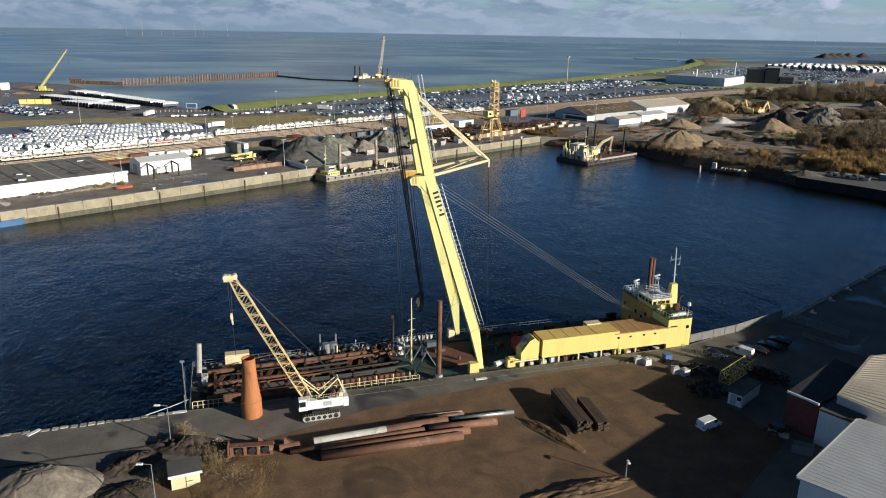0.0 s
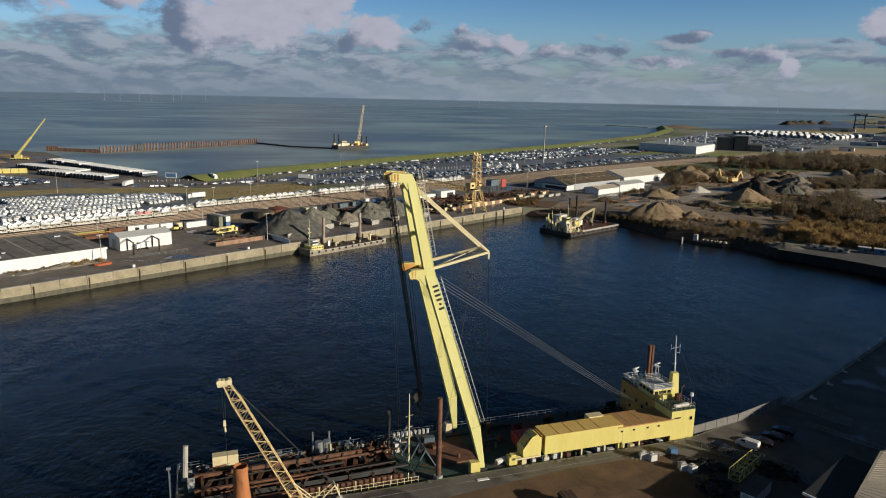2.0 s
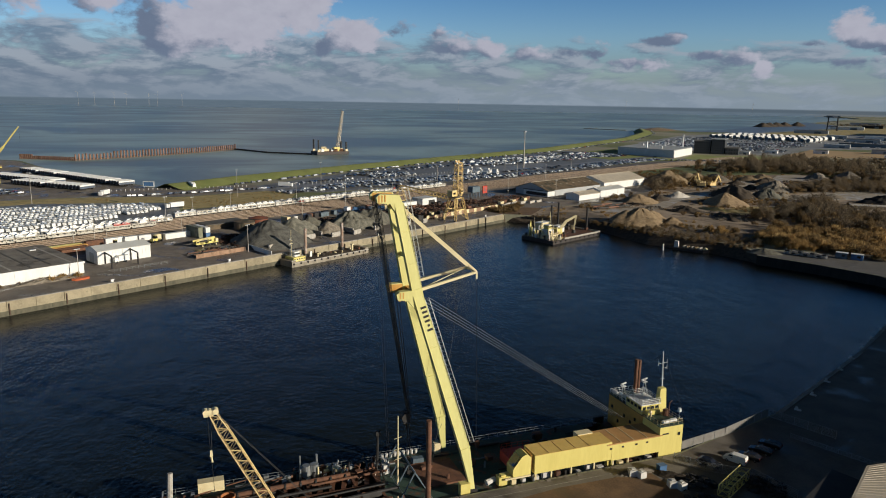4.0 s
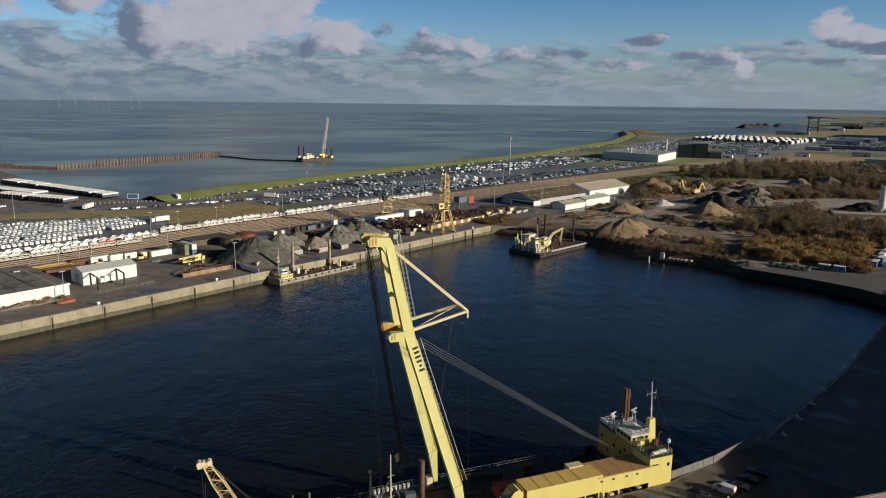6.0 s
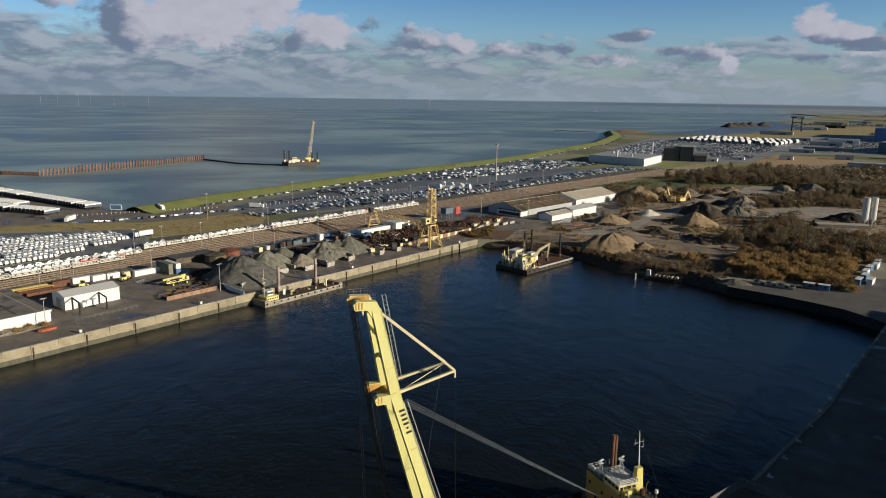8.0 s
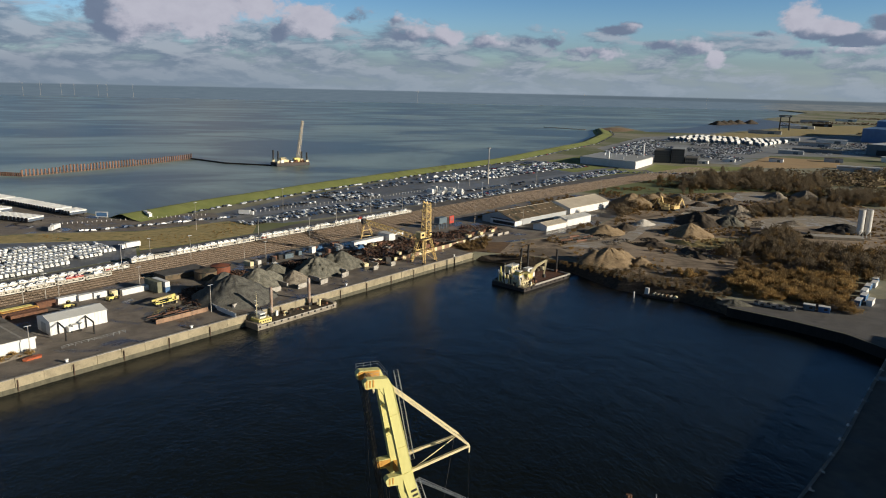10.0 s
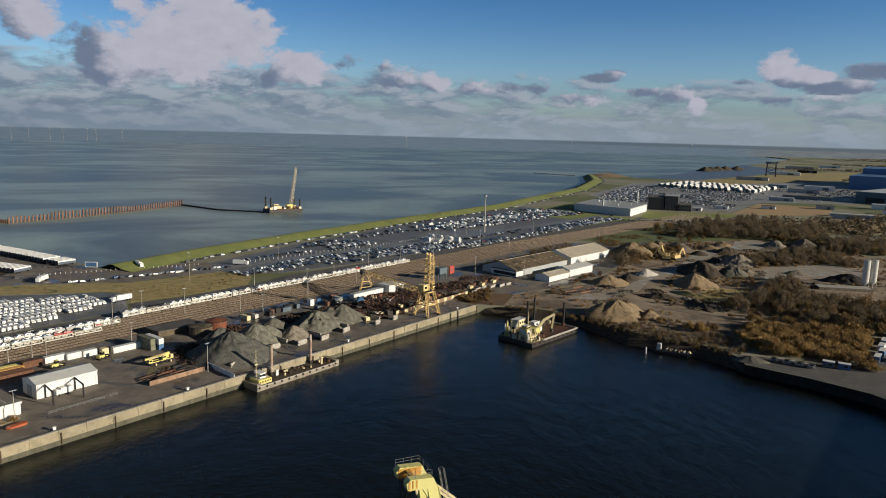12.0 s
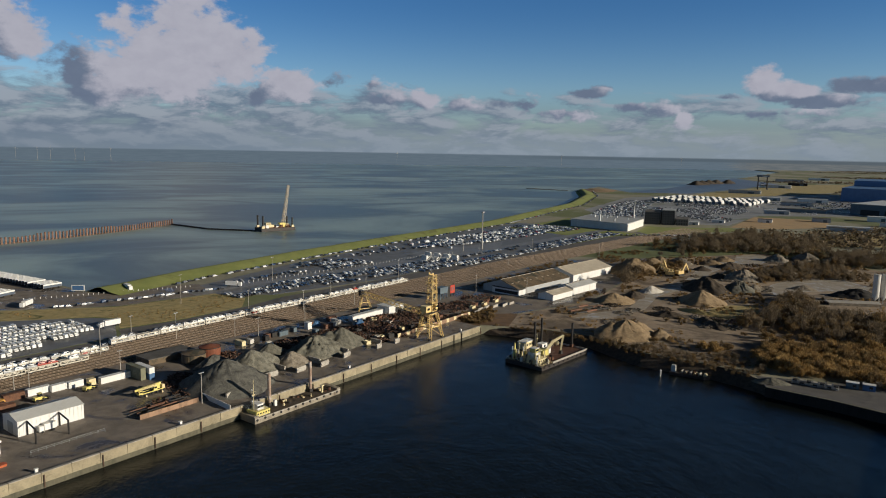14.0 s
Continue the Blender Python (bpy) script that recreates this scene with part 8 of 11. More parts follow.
def dredger():
    d = thing("dredging_pontoon", "cream and yellow dredging pontoon with an excavator arm", "dredger", pose(118.5, 391.5, -2.8, 0, 0, 37))
    Mesh().box(0, 0, -3, 44, 22, 3.0).part("hull", M_HULL, d)
    Mesh().box(4.5, -0.5, 0, 34, 20, 0.12).part("deck", M_RUST2, d)
    Mesh().box(5, -10.8, 0.0, 34, 0.5, 0.9).part("bulwark", M_CONC, d)
    Mesh().box(21.8, 0, 0.0, 0.4, 21, 0.9).part("bulwark", M_CONC, d)
    h = Mesh().box(-16.0, -3.5, 0, 8, 8, 2.6).part("deckhouse", M_CREAM, d, "cream steel deckhouse with rust stains")
    Mesh().box(-16.4, -2.6, 2.6, 4.4, 4.6, 2.6).part("upper_house", M_WHITE, h)
    br = Mesh().box(-16.6, -2.8, 5.2, 3.0, 3.4, 2.1, 0, 0.92).part("bridge", M_YELLOW, d)
    Mesh().box(-16.6, -2.8, 7.3, 3.4, 3.8, 0.2).part("bridge_roof", M_WHITE, br)
    for y in (-4.48, -1.12):
        Mesh().box(-16.6, y, 6.0, 2.6, 0.1, 0.9).part("window", M_GLASS, br)
    for x in range(4):
        Mesh().box(-18.8 + x * 1.8, -7.53, 1.1, 0.8, 0.08, 0.9).part("window", M_GLASS, h)
    for z, x0, x1, y0, y1 in ((2.6, -19.9, -12.1, -7.4, 0.4), (5.2, -18.5, -14.3, -4.8, -0.4), (0.1, -21.6, -12.0, -10.6, 10.6)):
        m = Mesh()
        rail(m, [(x0, y0), (x1, y0), (x1, y1), (x0, y1), (x0, y0)], z, 1.1, 1.8, 0.06)
        m.part("guard_rail", M_CREAM, d)
    rnd = random.Random(12)
    for i in range(70):
        x, y = rnd.uniform(-21, -7), rnd.uniform(-10, 10)
        z = 2.6 if -19.5 < x < -12.5 and -7 < y < 0 else 0.0
        Mesh().box(x, y, z, rnd.uniform(0.4, 1.4), rnd.uniform(0.4, 1.3), rnd.uniform(0.8, 3.0), rnd.uniform(-20, 20)).part("deck_gear", rnd.choice((M_CREAM, M_CREAM, M_WHITE, M_YELLOW, M_RUST, M_DARKSTEEL, M_DARKSTEEL, M_HULL)), d)
    for i in range(9):
        x, y = rnd.uniform(-21, -10), rnd.uniform(-10, 10)
        Mesh().tube((x, y, 0), (x, y, rnd.uniform(2.5, 6.5)), rnd.uniform(0.2, 0.5), n=8).part("vent_pipe", rnd.choice((M_CREAM, M_WHITE, M_DARKSTEEL)), d)
    for x, y, t in ((-20, 4, 11.0), (-16.5, -4, 15.0), (-12, 5, 9.5), (-19, -8, 9.0), (-10.5, -7, 8.5)):
        Mesh().tube((x, y, 0), (x, y, t), 0.2, 0.1, n=6).tube((x - 1.0, y, t * 0.82), (x + 1.0, y, t * 0.82), 0.07, n=4).part("mast", M_CREAM, d)
    for k in (-1, 1):
        Mesh().beam((-19 + k, 7.5, 0), (-19, 7.5, 8.5), 0.4, 0.4).part("gantry_leg", M_YELLOW, d)
    ex = Mesh().box(-6.5, -1.0, 1.2, 5.6, 4.6, 3.0).part("excavator_house", M_YELLOW, d)
    Mesh().box(-3.2, -2.6, 2.0, 1.8, 1.6, 2.6).part("cab", M_WHITE, ex)
    Mesh().box(-2.26, -2.6, 3.2, 0.1, 1.3, 1.1).part("window", M_GLASS, ex)
    Mesh().tube((-6.5, -1, 0.1), (-6.5, -1, 1.2), 2.2, n=14).part("turntable", M_DARKSTEEL, ex)
    Mesh().beam((-4.8, -2.0, 3.4), (-2.0, -4.6, 8.6), 1.1, 1.5, 1.0, 1.5).beam((-2.0, -4.6, 8.4), (1.8, -8.0, 11.4), 1.0, 1.5, 0.8, 1.0).part("boom", M_CREAM, d, "cream cranked excavator boom")
    Mesh().beam((1.8, -8.0, 11.6), (1.2, -7.2, 3.4), 0.8, 1.1, 0.6, 0.8).part("stick", M_CREAM, d)
    Mesh().tube((-4.0, -2.6, 2.6), (-2.2, -4.4, 7.2), 0.22, n=6).part("hydraulic_ram", M_STEEL, d)
    Mesh().box(1.2, -7.2, 1.6, 1.8, 1.6, 1.8, 0, 0.7).part("bucket", M_DARKSTEEL, d)
    c = Mesh().box(7.2, 8.2, 0.1, 5.2, 3.6, 3.0).part("cabin", M_WHITE, d)
    Mesh().box(7.2, 6.36, 1.3, 1.6, 0.08, 1.0).part("window", M_GLASS, c)
    c = Mesh().box(-2.0, 12.6, 1.6, 9.0, 4.4, 3.6, 4).part("accommodation_cabin", M_CREAM, d, "cream cabin on a raised frame")
    Mesh().box(-2.0, 12.6, 5.2, 9.4, 4.8, 0.3, 4).part("cabin_roof", M_WHITE, c)
    for i in range(4):
        Mesh().box(-5.4 + i * 2.2, 10.36, 3.0, 1.2, 0.1, 1.2, 4).part("window", M_GLASS, c)
    Mesh().box(-2.0, 12.2, -2.6, 10, 5.6, 4.2).part("cabin_float", M_HULL, d)
    for x, y, t in ((2.4, 9.8, 15), (9.6, 10.2, 16), (21.0, -2.0, 13.5)):
        Mesh().tube((x, y, -8), (x, y, t), 0.6, n=10).part("spud", M_DARKSTEEL, d)
        Mesh().box(x, y, 0, 1.9, 1.6, 1.6).part("spud_guide", M_RUST, d)
    for i in range(26):
        Mesh().box(-1 + rnd.uniform(0, 22), rnd.uniform(5.5, 10), 0.1, rnd.uniform(0.6, 2.4), rnd.uniform(0.5, 1.5), rnd.uniform(0.6, 2.6), rnd.uniform(-10, 10)).part("deck_gear", rnd.choice((M_RUST, M_DARKSTEEL, M_CREAM, M_SPOIL)), d)
    for i in range(10):
        Mesh().tube((-20 + i * 4.4, -11.1, -0.6), (-20 + i * 4.4, -11.5, -0.6), 0.5, n=10).part("tyre_fender", M_TYRE, d)


dredger()
b = thing("work_boat", "dark low work boat moored at the bank", "boat", pose(176.5, 351.5, -4.6, 0, 0, -40))
m = Mesh().add([(-9, -2.4, -1), (7, -2.4, -1), (9, 0, -0.6), (7, 2.4, -1), (-9, 2.4, -1), (-9, -2.8, 1.3), (7, -2.9, 1.4), (10, 0, 1.9), (7, 2.9, 1.4), (-9, 2.8, 1.3)],
               [(4, 3, 2, 1, 0), (0, 1, 6, 5), (1, 2, 7, 6), (2, 3, 8, 7), (3, 4, 9, 8), (4, 0, 5, 9), (5, 6, 7, 8, 9)])
m.part("hull", M_HULL, b)
Mesh().box(-7.4, 0, 1.3, 2.2, 2.0, 3.2, 0, 0.85).part("wheelhouse", M_BAG, b)
for i in range(5):
    Mesh().box(-3.6 + i * 2.1, 0, 1.3, 1.5, 3.2, 0.8 + 0.4 * (i % 2), 4 * i, 0.85).part("deck_hatch", M_RUST2 if i % 2 else M_CONC, b)
    Mesh().pipe((-3.6 + i * 2.1, -1.9, 2.0), (-3.2 + i * 2.1, 1.9, 2.0), 0.5, 0.12, 10).part("coiled_hose", M_CREAM if i % 2 else M_CONC, b)
Mesh().tube((7.4, -1.2, 1.6), (7.4, 1.2, 1.6), 0.9, n=10).part("bow_roller", M_CREAM, b)
t = Mesh().tube((0, 0, -4), (0, 0, 3.0), 0.4, n=10).tube((0, 0, 3.0), (0, 0, 3.6), 0.5, 0.2, n=10).part("mooring_dolphin", M_BAG, None, at=pose(162.2, 353.4, -4.6))
tagged(t, "pale mooring pile standing in the basin", "pile")
b = thing("blue_launch", "blue and white launch at the far quay", "boat", pose(-131, 246.5, -4.6, 0, 0, 41))
m = Mesh().add([(-9, -2.4, -1), (6, -2.4, -1), (9, 0, -0.6), (6, 2.4, -1), (-9, 2.4, -1), (-9, -2.8, 2.0), (6, -2.9, 2.2), (10, 0, 2.8), (6, 2.9, 2.2), (-9, 2.8, 2.0)],
               [(4, 3, 2, 1, 0), (0, 1, 6, 5), (1, 2, 7, 6), (2, 3, 8, 7), (3, 4, 9, 8), (4, 0, 5, 9), (5, 6, 7, 8, 9)])
m.part("hull", M_BLUEPAINT, b)
Mesh().box(-1.5, 0, 2.0, 8, 4.0, 2.4, 0, 0.9).part("wheelhouse", M_WHITE, b)

# ---- tracks, trains and lots ----
def tracks():
    """Rails and sleepers of the yard."""
    base = tagged(new("railway_tracks"), "parallel railway tracks on brown ballast", "railway", "", "structure")
    bed = Mesh()
    for k in range(9):
        v = 90.5 + k * 4.2
        for p, q, o in ((-260, 480, 0), (480, 900, -30)):
            a, b = far(p, v), far(q, v + o)
            bed.beam((*a, 0.055), (*b, 0.055), 2.7, 0.02)
    bed.part("track_bed", M_TRACKBED, base)
    for k in range(9):
        v = 90.5 + k * 4.2
        t = Mesh()
        for s in (-0.72, 0.72):
            t.beam((*far(-260, v + s), 0.2), (*far(480, v + s), 0.2), 0.1, 0.17)
            t.beam((*far(480, v + s), 0.2), (*far(900, v + s - 30), 0.2), 0.1, 0.17)
        t.part("rail_pair", M_RAIL, base)
        sl = Mesh()
        for i in range(420):
            x, y = far(-100 + i * 1.3, v)
            sl.box(x, y, 0.04, 0.28, 2.5, 0.09, FAR_TURN)
        ob = sl.part("sleeper", M_TIMBER, base)
        tagged(ob, "", "", "", "stuff")


tracks()
# one plain car, shared by the rows of new cars
PROF = [(-2.15, 0.3), (2.15, 0.3), (2.2, 0.8), (1.15, 0.98), (0.45, 1.48), (-1.7, 1.52), (-2.15, 1.0)]
VPROF = [(-2.5, 0.3), (2.45, 0.3), (2.5, 0.95), (1.75, 1.2), (1.1, 1.95), (-2.45, 2.05)]


def ext(m, prof, w, x, y, z, c, s, top=0.86):
    zs = max(p[1] for p in prof)
    n = len(prof)
    vs = []
    for sg in (-1, 1):
        for px, pz in prof:
            py = sg * w * (top if pz > 0.8 * zs else 1.0)
            vs.append((x + px * c - py * s, y + px * s + py * c, z + pz))
    m.add(vs, [tuple(range(n)), tuple(range(2 * n - 1, n - 1, -1))] + [(i, n + i, n + (i + 1) % n, (i + 1) % n) for i in range(n)])


def many_cars(name, label, spots, paint, prof=PROF, z=0.07):
    """Rows of parked cars past counting: bodies and windows."""
    body, glass = Mesh(), Mesh()
    for x, y, a in spots:
        c, s = math.cos(radians(a)), math.sin(radians(a))
        ext(body, prof, 0.88, x, y, z, c, s)
        if prof is PROF:
            ext(glass, [(1.1, 0.98), (0.5, 1.42), (-1.65, 1.46), (-2.0, 1.0)], 0.84, x, y, z, c, s, 0.92)
        else:
            ext(glass, [(1.72, 1.22), (1.15, 1.9), (0.3, 1.9), (0.3, 1.22)], 0.86, x, y, z, c, s, 0.93)
    ob = tagged(body.part(name, paint), label, "cars", "", "stuff")
    tagged(glass.part("window_band", M_GLASS, ob), "", "", "", "stuff")
    return ob


rnd = random.Random(77)
spots = []


def lerp_line(line, u):
    for (u0, v0), (u1, v1) in zip(line[:-1], line[1:]):
        if u <= u1:
            return v0 + (v1 - v0) * (u - u0) / (u1 - u0)
    return line[-1][1]


# long lot between the tracks and the road, then the lots towards the dyke
LOTS = [([(214, 166), (270, 165), (307, 155), (357, 146), (417, 134), (450, 131), (770, 128)], [(214, 193), (245, 195), (299, 190), (376, 182), (423, 176), (450, 152), (770, 150)], 0.97),
        ([(303, 207), (335, 206), (386, 201)], [(303, 220), (345, 252), (386, 243)], 0.93), ([(232, 214), (300, 213)], [(232, 222), (300, 221)], 0.5),
        ([(480, 234), (543, 212), (618, 206), (790, 190)], [(480, 236), (526, 249), (640, 262), (790, 282)], 0.86), ([(388, 240), (470, 236), (480, 236)], [(388, 262), (470, 262), (480, 262)], 0.25),
        ([(470, 158), (620, 152), (790, 150)], [(470, 168), (620, 162), (790, 158)], 0.7)]
for low, high, fill in LOTS:
    v, row = min(p[1] for p in low), 0
    while v < max(p[1] for p in high):
        u = low[0][0]
        while u < low[-1][0]:
            if lerp_line(low, u) < v < lerp_line(high, u) and rnd.random() < fill and noise.noise((u * 0.02, v * 0.05, 2.0)) > -0.35:
                spots.append((*far(u + rnd.uniform(-0.2, 0.2), v), FAR_TURN + 90 + rnd.choice((0, 180)) + rnd.uniform(-2, 2)))
            u += 2.6 if rnd.random() < 0.985 else 9
        row += 1
        v += 5.1 if row % 2 else 8.6
many_cars("new_car_rows", "dense rows of new cars in many colours on the lot", spots, M_CAR)
spots = []
for i in range(230):
    u, v = rnd.uniform(500, 780), rnd.uniform(208, 262)
    if noise.noise((u * 0.03, v * 0.06, 9.0)) > 0.05:
        spots.append((*far(u, v), FAR_TURN + 90 * rnd.choice((0, 1)) + rnd.uniform(-3, 3)))
many_cars("white_van_rows", "white vans standing among the new cars", spots, M_CARWHITE, VPROF)
# white vans on the lot beside the tracks
van_spots = []
for r, v in enumerate((141, 147, 154.5, 160.5, 168, 174, 181.5, 187.5, 195, 201, 208, 214)):
    u1 = min(110, 56 + 2.9 * (v - 140)) if v < 182 else 110 - 2.0 * (v - 182)
    u = -60.0 + (0 if v < 190 else 30)
    while u < u1:
        if rnd.random() < 0.95 and not (v > 190 and u < 20):
            van_spots.append((*far(u, v + rnd.uniform(-0.3, 0.3)), FAR_TURN + 90 + rnd.choice((0, 180)) + rnd.uniform(-2, 2)))
        u += 2.75
van_spots.sort(key=lambda p: (p[0] + 60) ** 2 + (p[1] - 380) ** 2)
vm, gm = Mesh(), Mesh()
ext(vm, VPROF, 0.95, 0, 0, 0, 1, 0)
ext(gm, [(1.72, 1.22), (1.15, 1.9), (0.3, 1.9), (0.3, 1.22)], 0.93, 0, 0, 0, 1, 0, 0.93)
M_VANOBJ = palette("van_paint", [((0.80, 0.80, 0.78), 14), ((0.72, 0.72, 0.70), 6), ((0.5, 0.5, 0.5), 1.0)], 0.3, island=False)
wheel_ds = [Mesh().tube((px, s - 0.12, 0.33), (px, s + 0.12, 0.33), 0.33, n=8).data("wheel", M_TYRE) for px in (-1.5, 1.5) for s in (-0.82, 0.82)]
body_d, glass_d = vm.data("body", M_VANOBJ), gm.data("window_band", M_GLASS)
for i, (x, y, a) in enumerate(van_spots[:260]):
    v = tagged(new("van", body_d), "new white van parked in a dense row", "van", "white vans on the lot")
    v.matrix_basis = pose(x, y, 0.065, 0, 0, a)
    for nm, d in [("window_band", glass_d)] + [("wheel", d) for d in wheel_ds]:
        o = new(nm, d)
        o.parent = v
many_cars("white_van_rows", "dense rows of new white vans on the lot", van_spots[260:], M_CARWHITE, VPROF)
# vehicles along the dyke road, and single lorries
spots = []
line = COAST[5:13]
for p, q in zip(line[:-1], line[1:]):
    d = (Vector(q) - Vector(p))
    n = int(d.length / 3.6)
    inland = Vector((d.y, -d.x)).normalized()
    for i in range(n):
        if rnd.random() < 0.66 and (p[1] > 640 or i > n * 0.6):
            c = Vector(p).lerp(Vector(q), i / n) + inland * (38 + rnd.uniform(-1, 1))
            spots.append((c.x, c.y, math.degrees(math.atan2(d.y, d.x))))
many_cars("dyke_road_vehicles", "white and dark vehicles parked along the dyke road", spots, M_CAR, PROF, 0.2)
spots = []
for i in range(40):
    if rnd.random() < 0.8:
        spots.append((*far(112 + i * 3.0, 230 - 0.75 * i + rnd.uniform(-1.5, 1.5)), FAR_TURN + rnd.uniform(-8, 8)))
many_cars("terminal_road_cars", "dark and white cars parked along the terminal road", spots, M_CAR, PROF, 0.08)
f = thing("lot_fence", "line of white posts along the road between the car lots", "fence", pose(0, 0, 0.07))
for i in range(60):
    u = 236 + i * 4.2
    x, y = far(u, lerp_line([(230, 210), (252, 209), (310, 204.5), (370, 197), (440, 195), (480, 187), (600, 179)], u))
    Mesh().tube((x, y, 0), (x, y, 1.6), 0.18, n=5).part("post", M_WHITE, f)


# car carrying wagons
def wagon():
    w = thing("car_wagon", "white double-deck railway wagon loaded with new cars", "railway wagon", fp(-60, 104, 0.3), "car wagons")
    m = Mesh().box(0, 0, 0.75, 13.2, 2.8, 0.3)
    m.part("lower_deck", M_DARKSTEEL, w)
    Mesh().box(0, 0, 2.75, 13.2, 2.8, 0.18).part("upper_deck", M_WAGON, w)
    for x in (-6.4, -3.2, 0, 3.2, 6.4):
        for y in (-1.4, 1.4):
            Mesh().box(x, y, 1.0, 0.55, 0.14, 1.8).part("post", M_WAGON, w)
    for y in (-1.42, 1.42):
        Mesh().box(0, y, 0.95, 13.2, 0.1, 0.62).part("side_rail", M_WAGON, w)
        Mesh().box(0, y, 2.5, 13.2, 0.1, 0.5).part("upper_rail", M_WAGON, w)
    for x in (-4.6, 4.6):
        for y in (-0.75, 0.75):
            Mesh().tube((x, y - 0.08, 0.4), (x, y + 0.08, 0.4), 0.4, n=10).part("wheel", M_DARKSTEEL, w)
    return w


W0 = wagon()
cm, cg = Mesh(), Mesh()
ext(cm, PROF, 0.9, 0, 0, 0, 1, 0)
ext(cg, [(1.1, 0.98), (0.5, 1.42), (-1.65, 1.46), (-2.0, 1.0)], 0.86, 0, 0, 0, 1, 0, 0.92)
M_CAROBJ = palette("train_car_paint", [((0.78, 0.77, 0.74), 10), ((0.66, 0.64, 0.60), 5), ((0.40, 0.41, 0.42), 3), ((0.36, 0.05, 0.035), 1.4), ((0.1, 0.1, 0.11), 1.5)], 0.3, island=False)
cb, cgd = cm.data("body", M_CAROBJ), cg.data("window_band", M_GLASS)
first = True
n_cars = 0
for v, u0, u1, loaded in ((104.0, -60, 84, 0.8), (112.2, -60, 92, 0.93), (120.6, 98, 328, 0.9)):
    u = u0
    while u + 13 < u1 + 8:
        m = fp(u + 6.6, v, 0.3)
        if first:
            W0.matrix_basis = m
            first = False
        else:
            copy_thing(W0, m)
        for z in (0.95, 2.85):
            if z < 1 and v == 104.0:
                continue
            for k in range(3):
                if rnd.random() < loaded and n_cars < 290:
                    c = tagged(new("car", cb), "new car standing on a railway wagon", "car", "cars on the train")
                    c.matrix_basis = fp(u + 2.1 + k * 4.5, v, 0.3 + z - 0.25, 180 * rnd.choice((0, 1)))
                    c.scale = (0.98, 1.12, rnd.uniform(1.05, 1.3))
                    o = new("window_band", cgd)
                    o.parent = c
                    n_cars += 1
        u += 13.9


# lamp posts over the yards
def lamp_mast(x, y, h, double=True):
    l = thing("lamp_mast", "tall slim steel lamp mast", "street lamp", pose(x, y, 0, 0, 0, FAR_TURN), "lamp masts")
    Mesh().tube((0, 0, 0), (0, 0, h), 0.2, 0.1, n=6).part("mast", M_CONC, l)
    Mesh().box(0, 0, h, 2.4 if double else 1.2, 0.4, 0.25).part("lamp_head", M_STEEL, l)


for x, y, h in ((-103.7, 414.4, 15), (-88.8, 387.7, 9), (-72.4, 439.4, 14), (-82.9, 527.6, 19), (-125.4, 366.3, 12), (-118.8, 363.9, 10), (-98.6, 457.3, 9), (-27.1, 603.6, 18), (-38.9, 502.1, 13), (-5.1, 497.7, 13), (27.9, 509.9, 12),
                (-30.1, 439.2, 10), (69.3, 592.7, 16), (158.7, 746.6, 15), (178.8, 655.6, 13), (284.8, 696.7, 13), (*far(79.6, 15), 12.5), (*far(6, 20), 11), (*far(-30, 150), 14), (*far(60, 235), 20), (*far(300, 132), 14), (*far(380, 132), 14),
                (*far(450, 132), 14), (*far(540, 128), 14), (*far(340, 60), 12), (153, 528, 12), (*far(260, 128), 12), (*far(200, 88), 10), (*far(150, 88), 10), (*far(30, 88), 10)):
    lamp_mast(x, y, h)
t = thing("radar_mast", "tall pale steel mast standing in the car lot", "mast", pose(182.5, 762, 0))
Mesh().tube((0, 0, 0), (0, 0, 38), 0.75, 0.4, n=10).part("shaft", M_CONC, t)
Mesh().tube((0, 0, 38), (0, 0, 39.2), 1.9, 1.9, n=12).part("platform", M_STEEL, t)
# white tanks and trailers at the edge of the lot
for i in range(14):
    x, y = 108 + i * 2.4, 689 + (i % 4) * 7
    s = thing("office_cabin", "white stacked office cabin in the car lot", "cabin", pose(x, y, 0.06, 0, 0, FAR_TURN), "cabins in the lot")
    Mesh().box(0, 0, 0, 2.4, 6, 2.6 + 2.6 * (i % 3 == 0)).part("shell", M_WHITE, s)
    Mesh().box(0, -3.02, 1.0, 1.0, 0.06, 1.0).part("window", M_GLASS, s)
for i, (u, v) in enumerate(((118.7, 159), (111, 246), (180, 250), (236, 205))):
    t = thing("lorry", "white box lorry parked by the road", "lorry", fp(u, v, 0.07, 40 * i), "lorries")
    Mesh().box(1, 0, 1.0, 9, 2.5, 2.9).part("box", M_WHITE, t)
    Mesh().box(-5.2, 0, 0.7, 2.2, 2.4, 2.6, 0, 0.93).part("cab", M_WHITE, t)
    for x in (-4.8, 2.5, 4.0):
        for y in (-1.1, 1.1):
            Mesh().tube((x, y - 0.15, 0.5), (x, y + 0.15, 0.5), 0.5, n=8).part("wheel", M_TYRE, t)


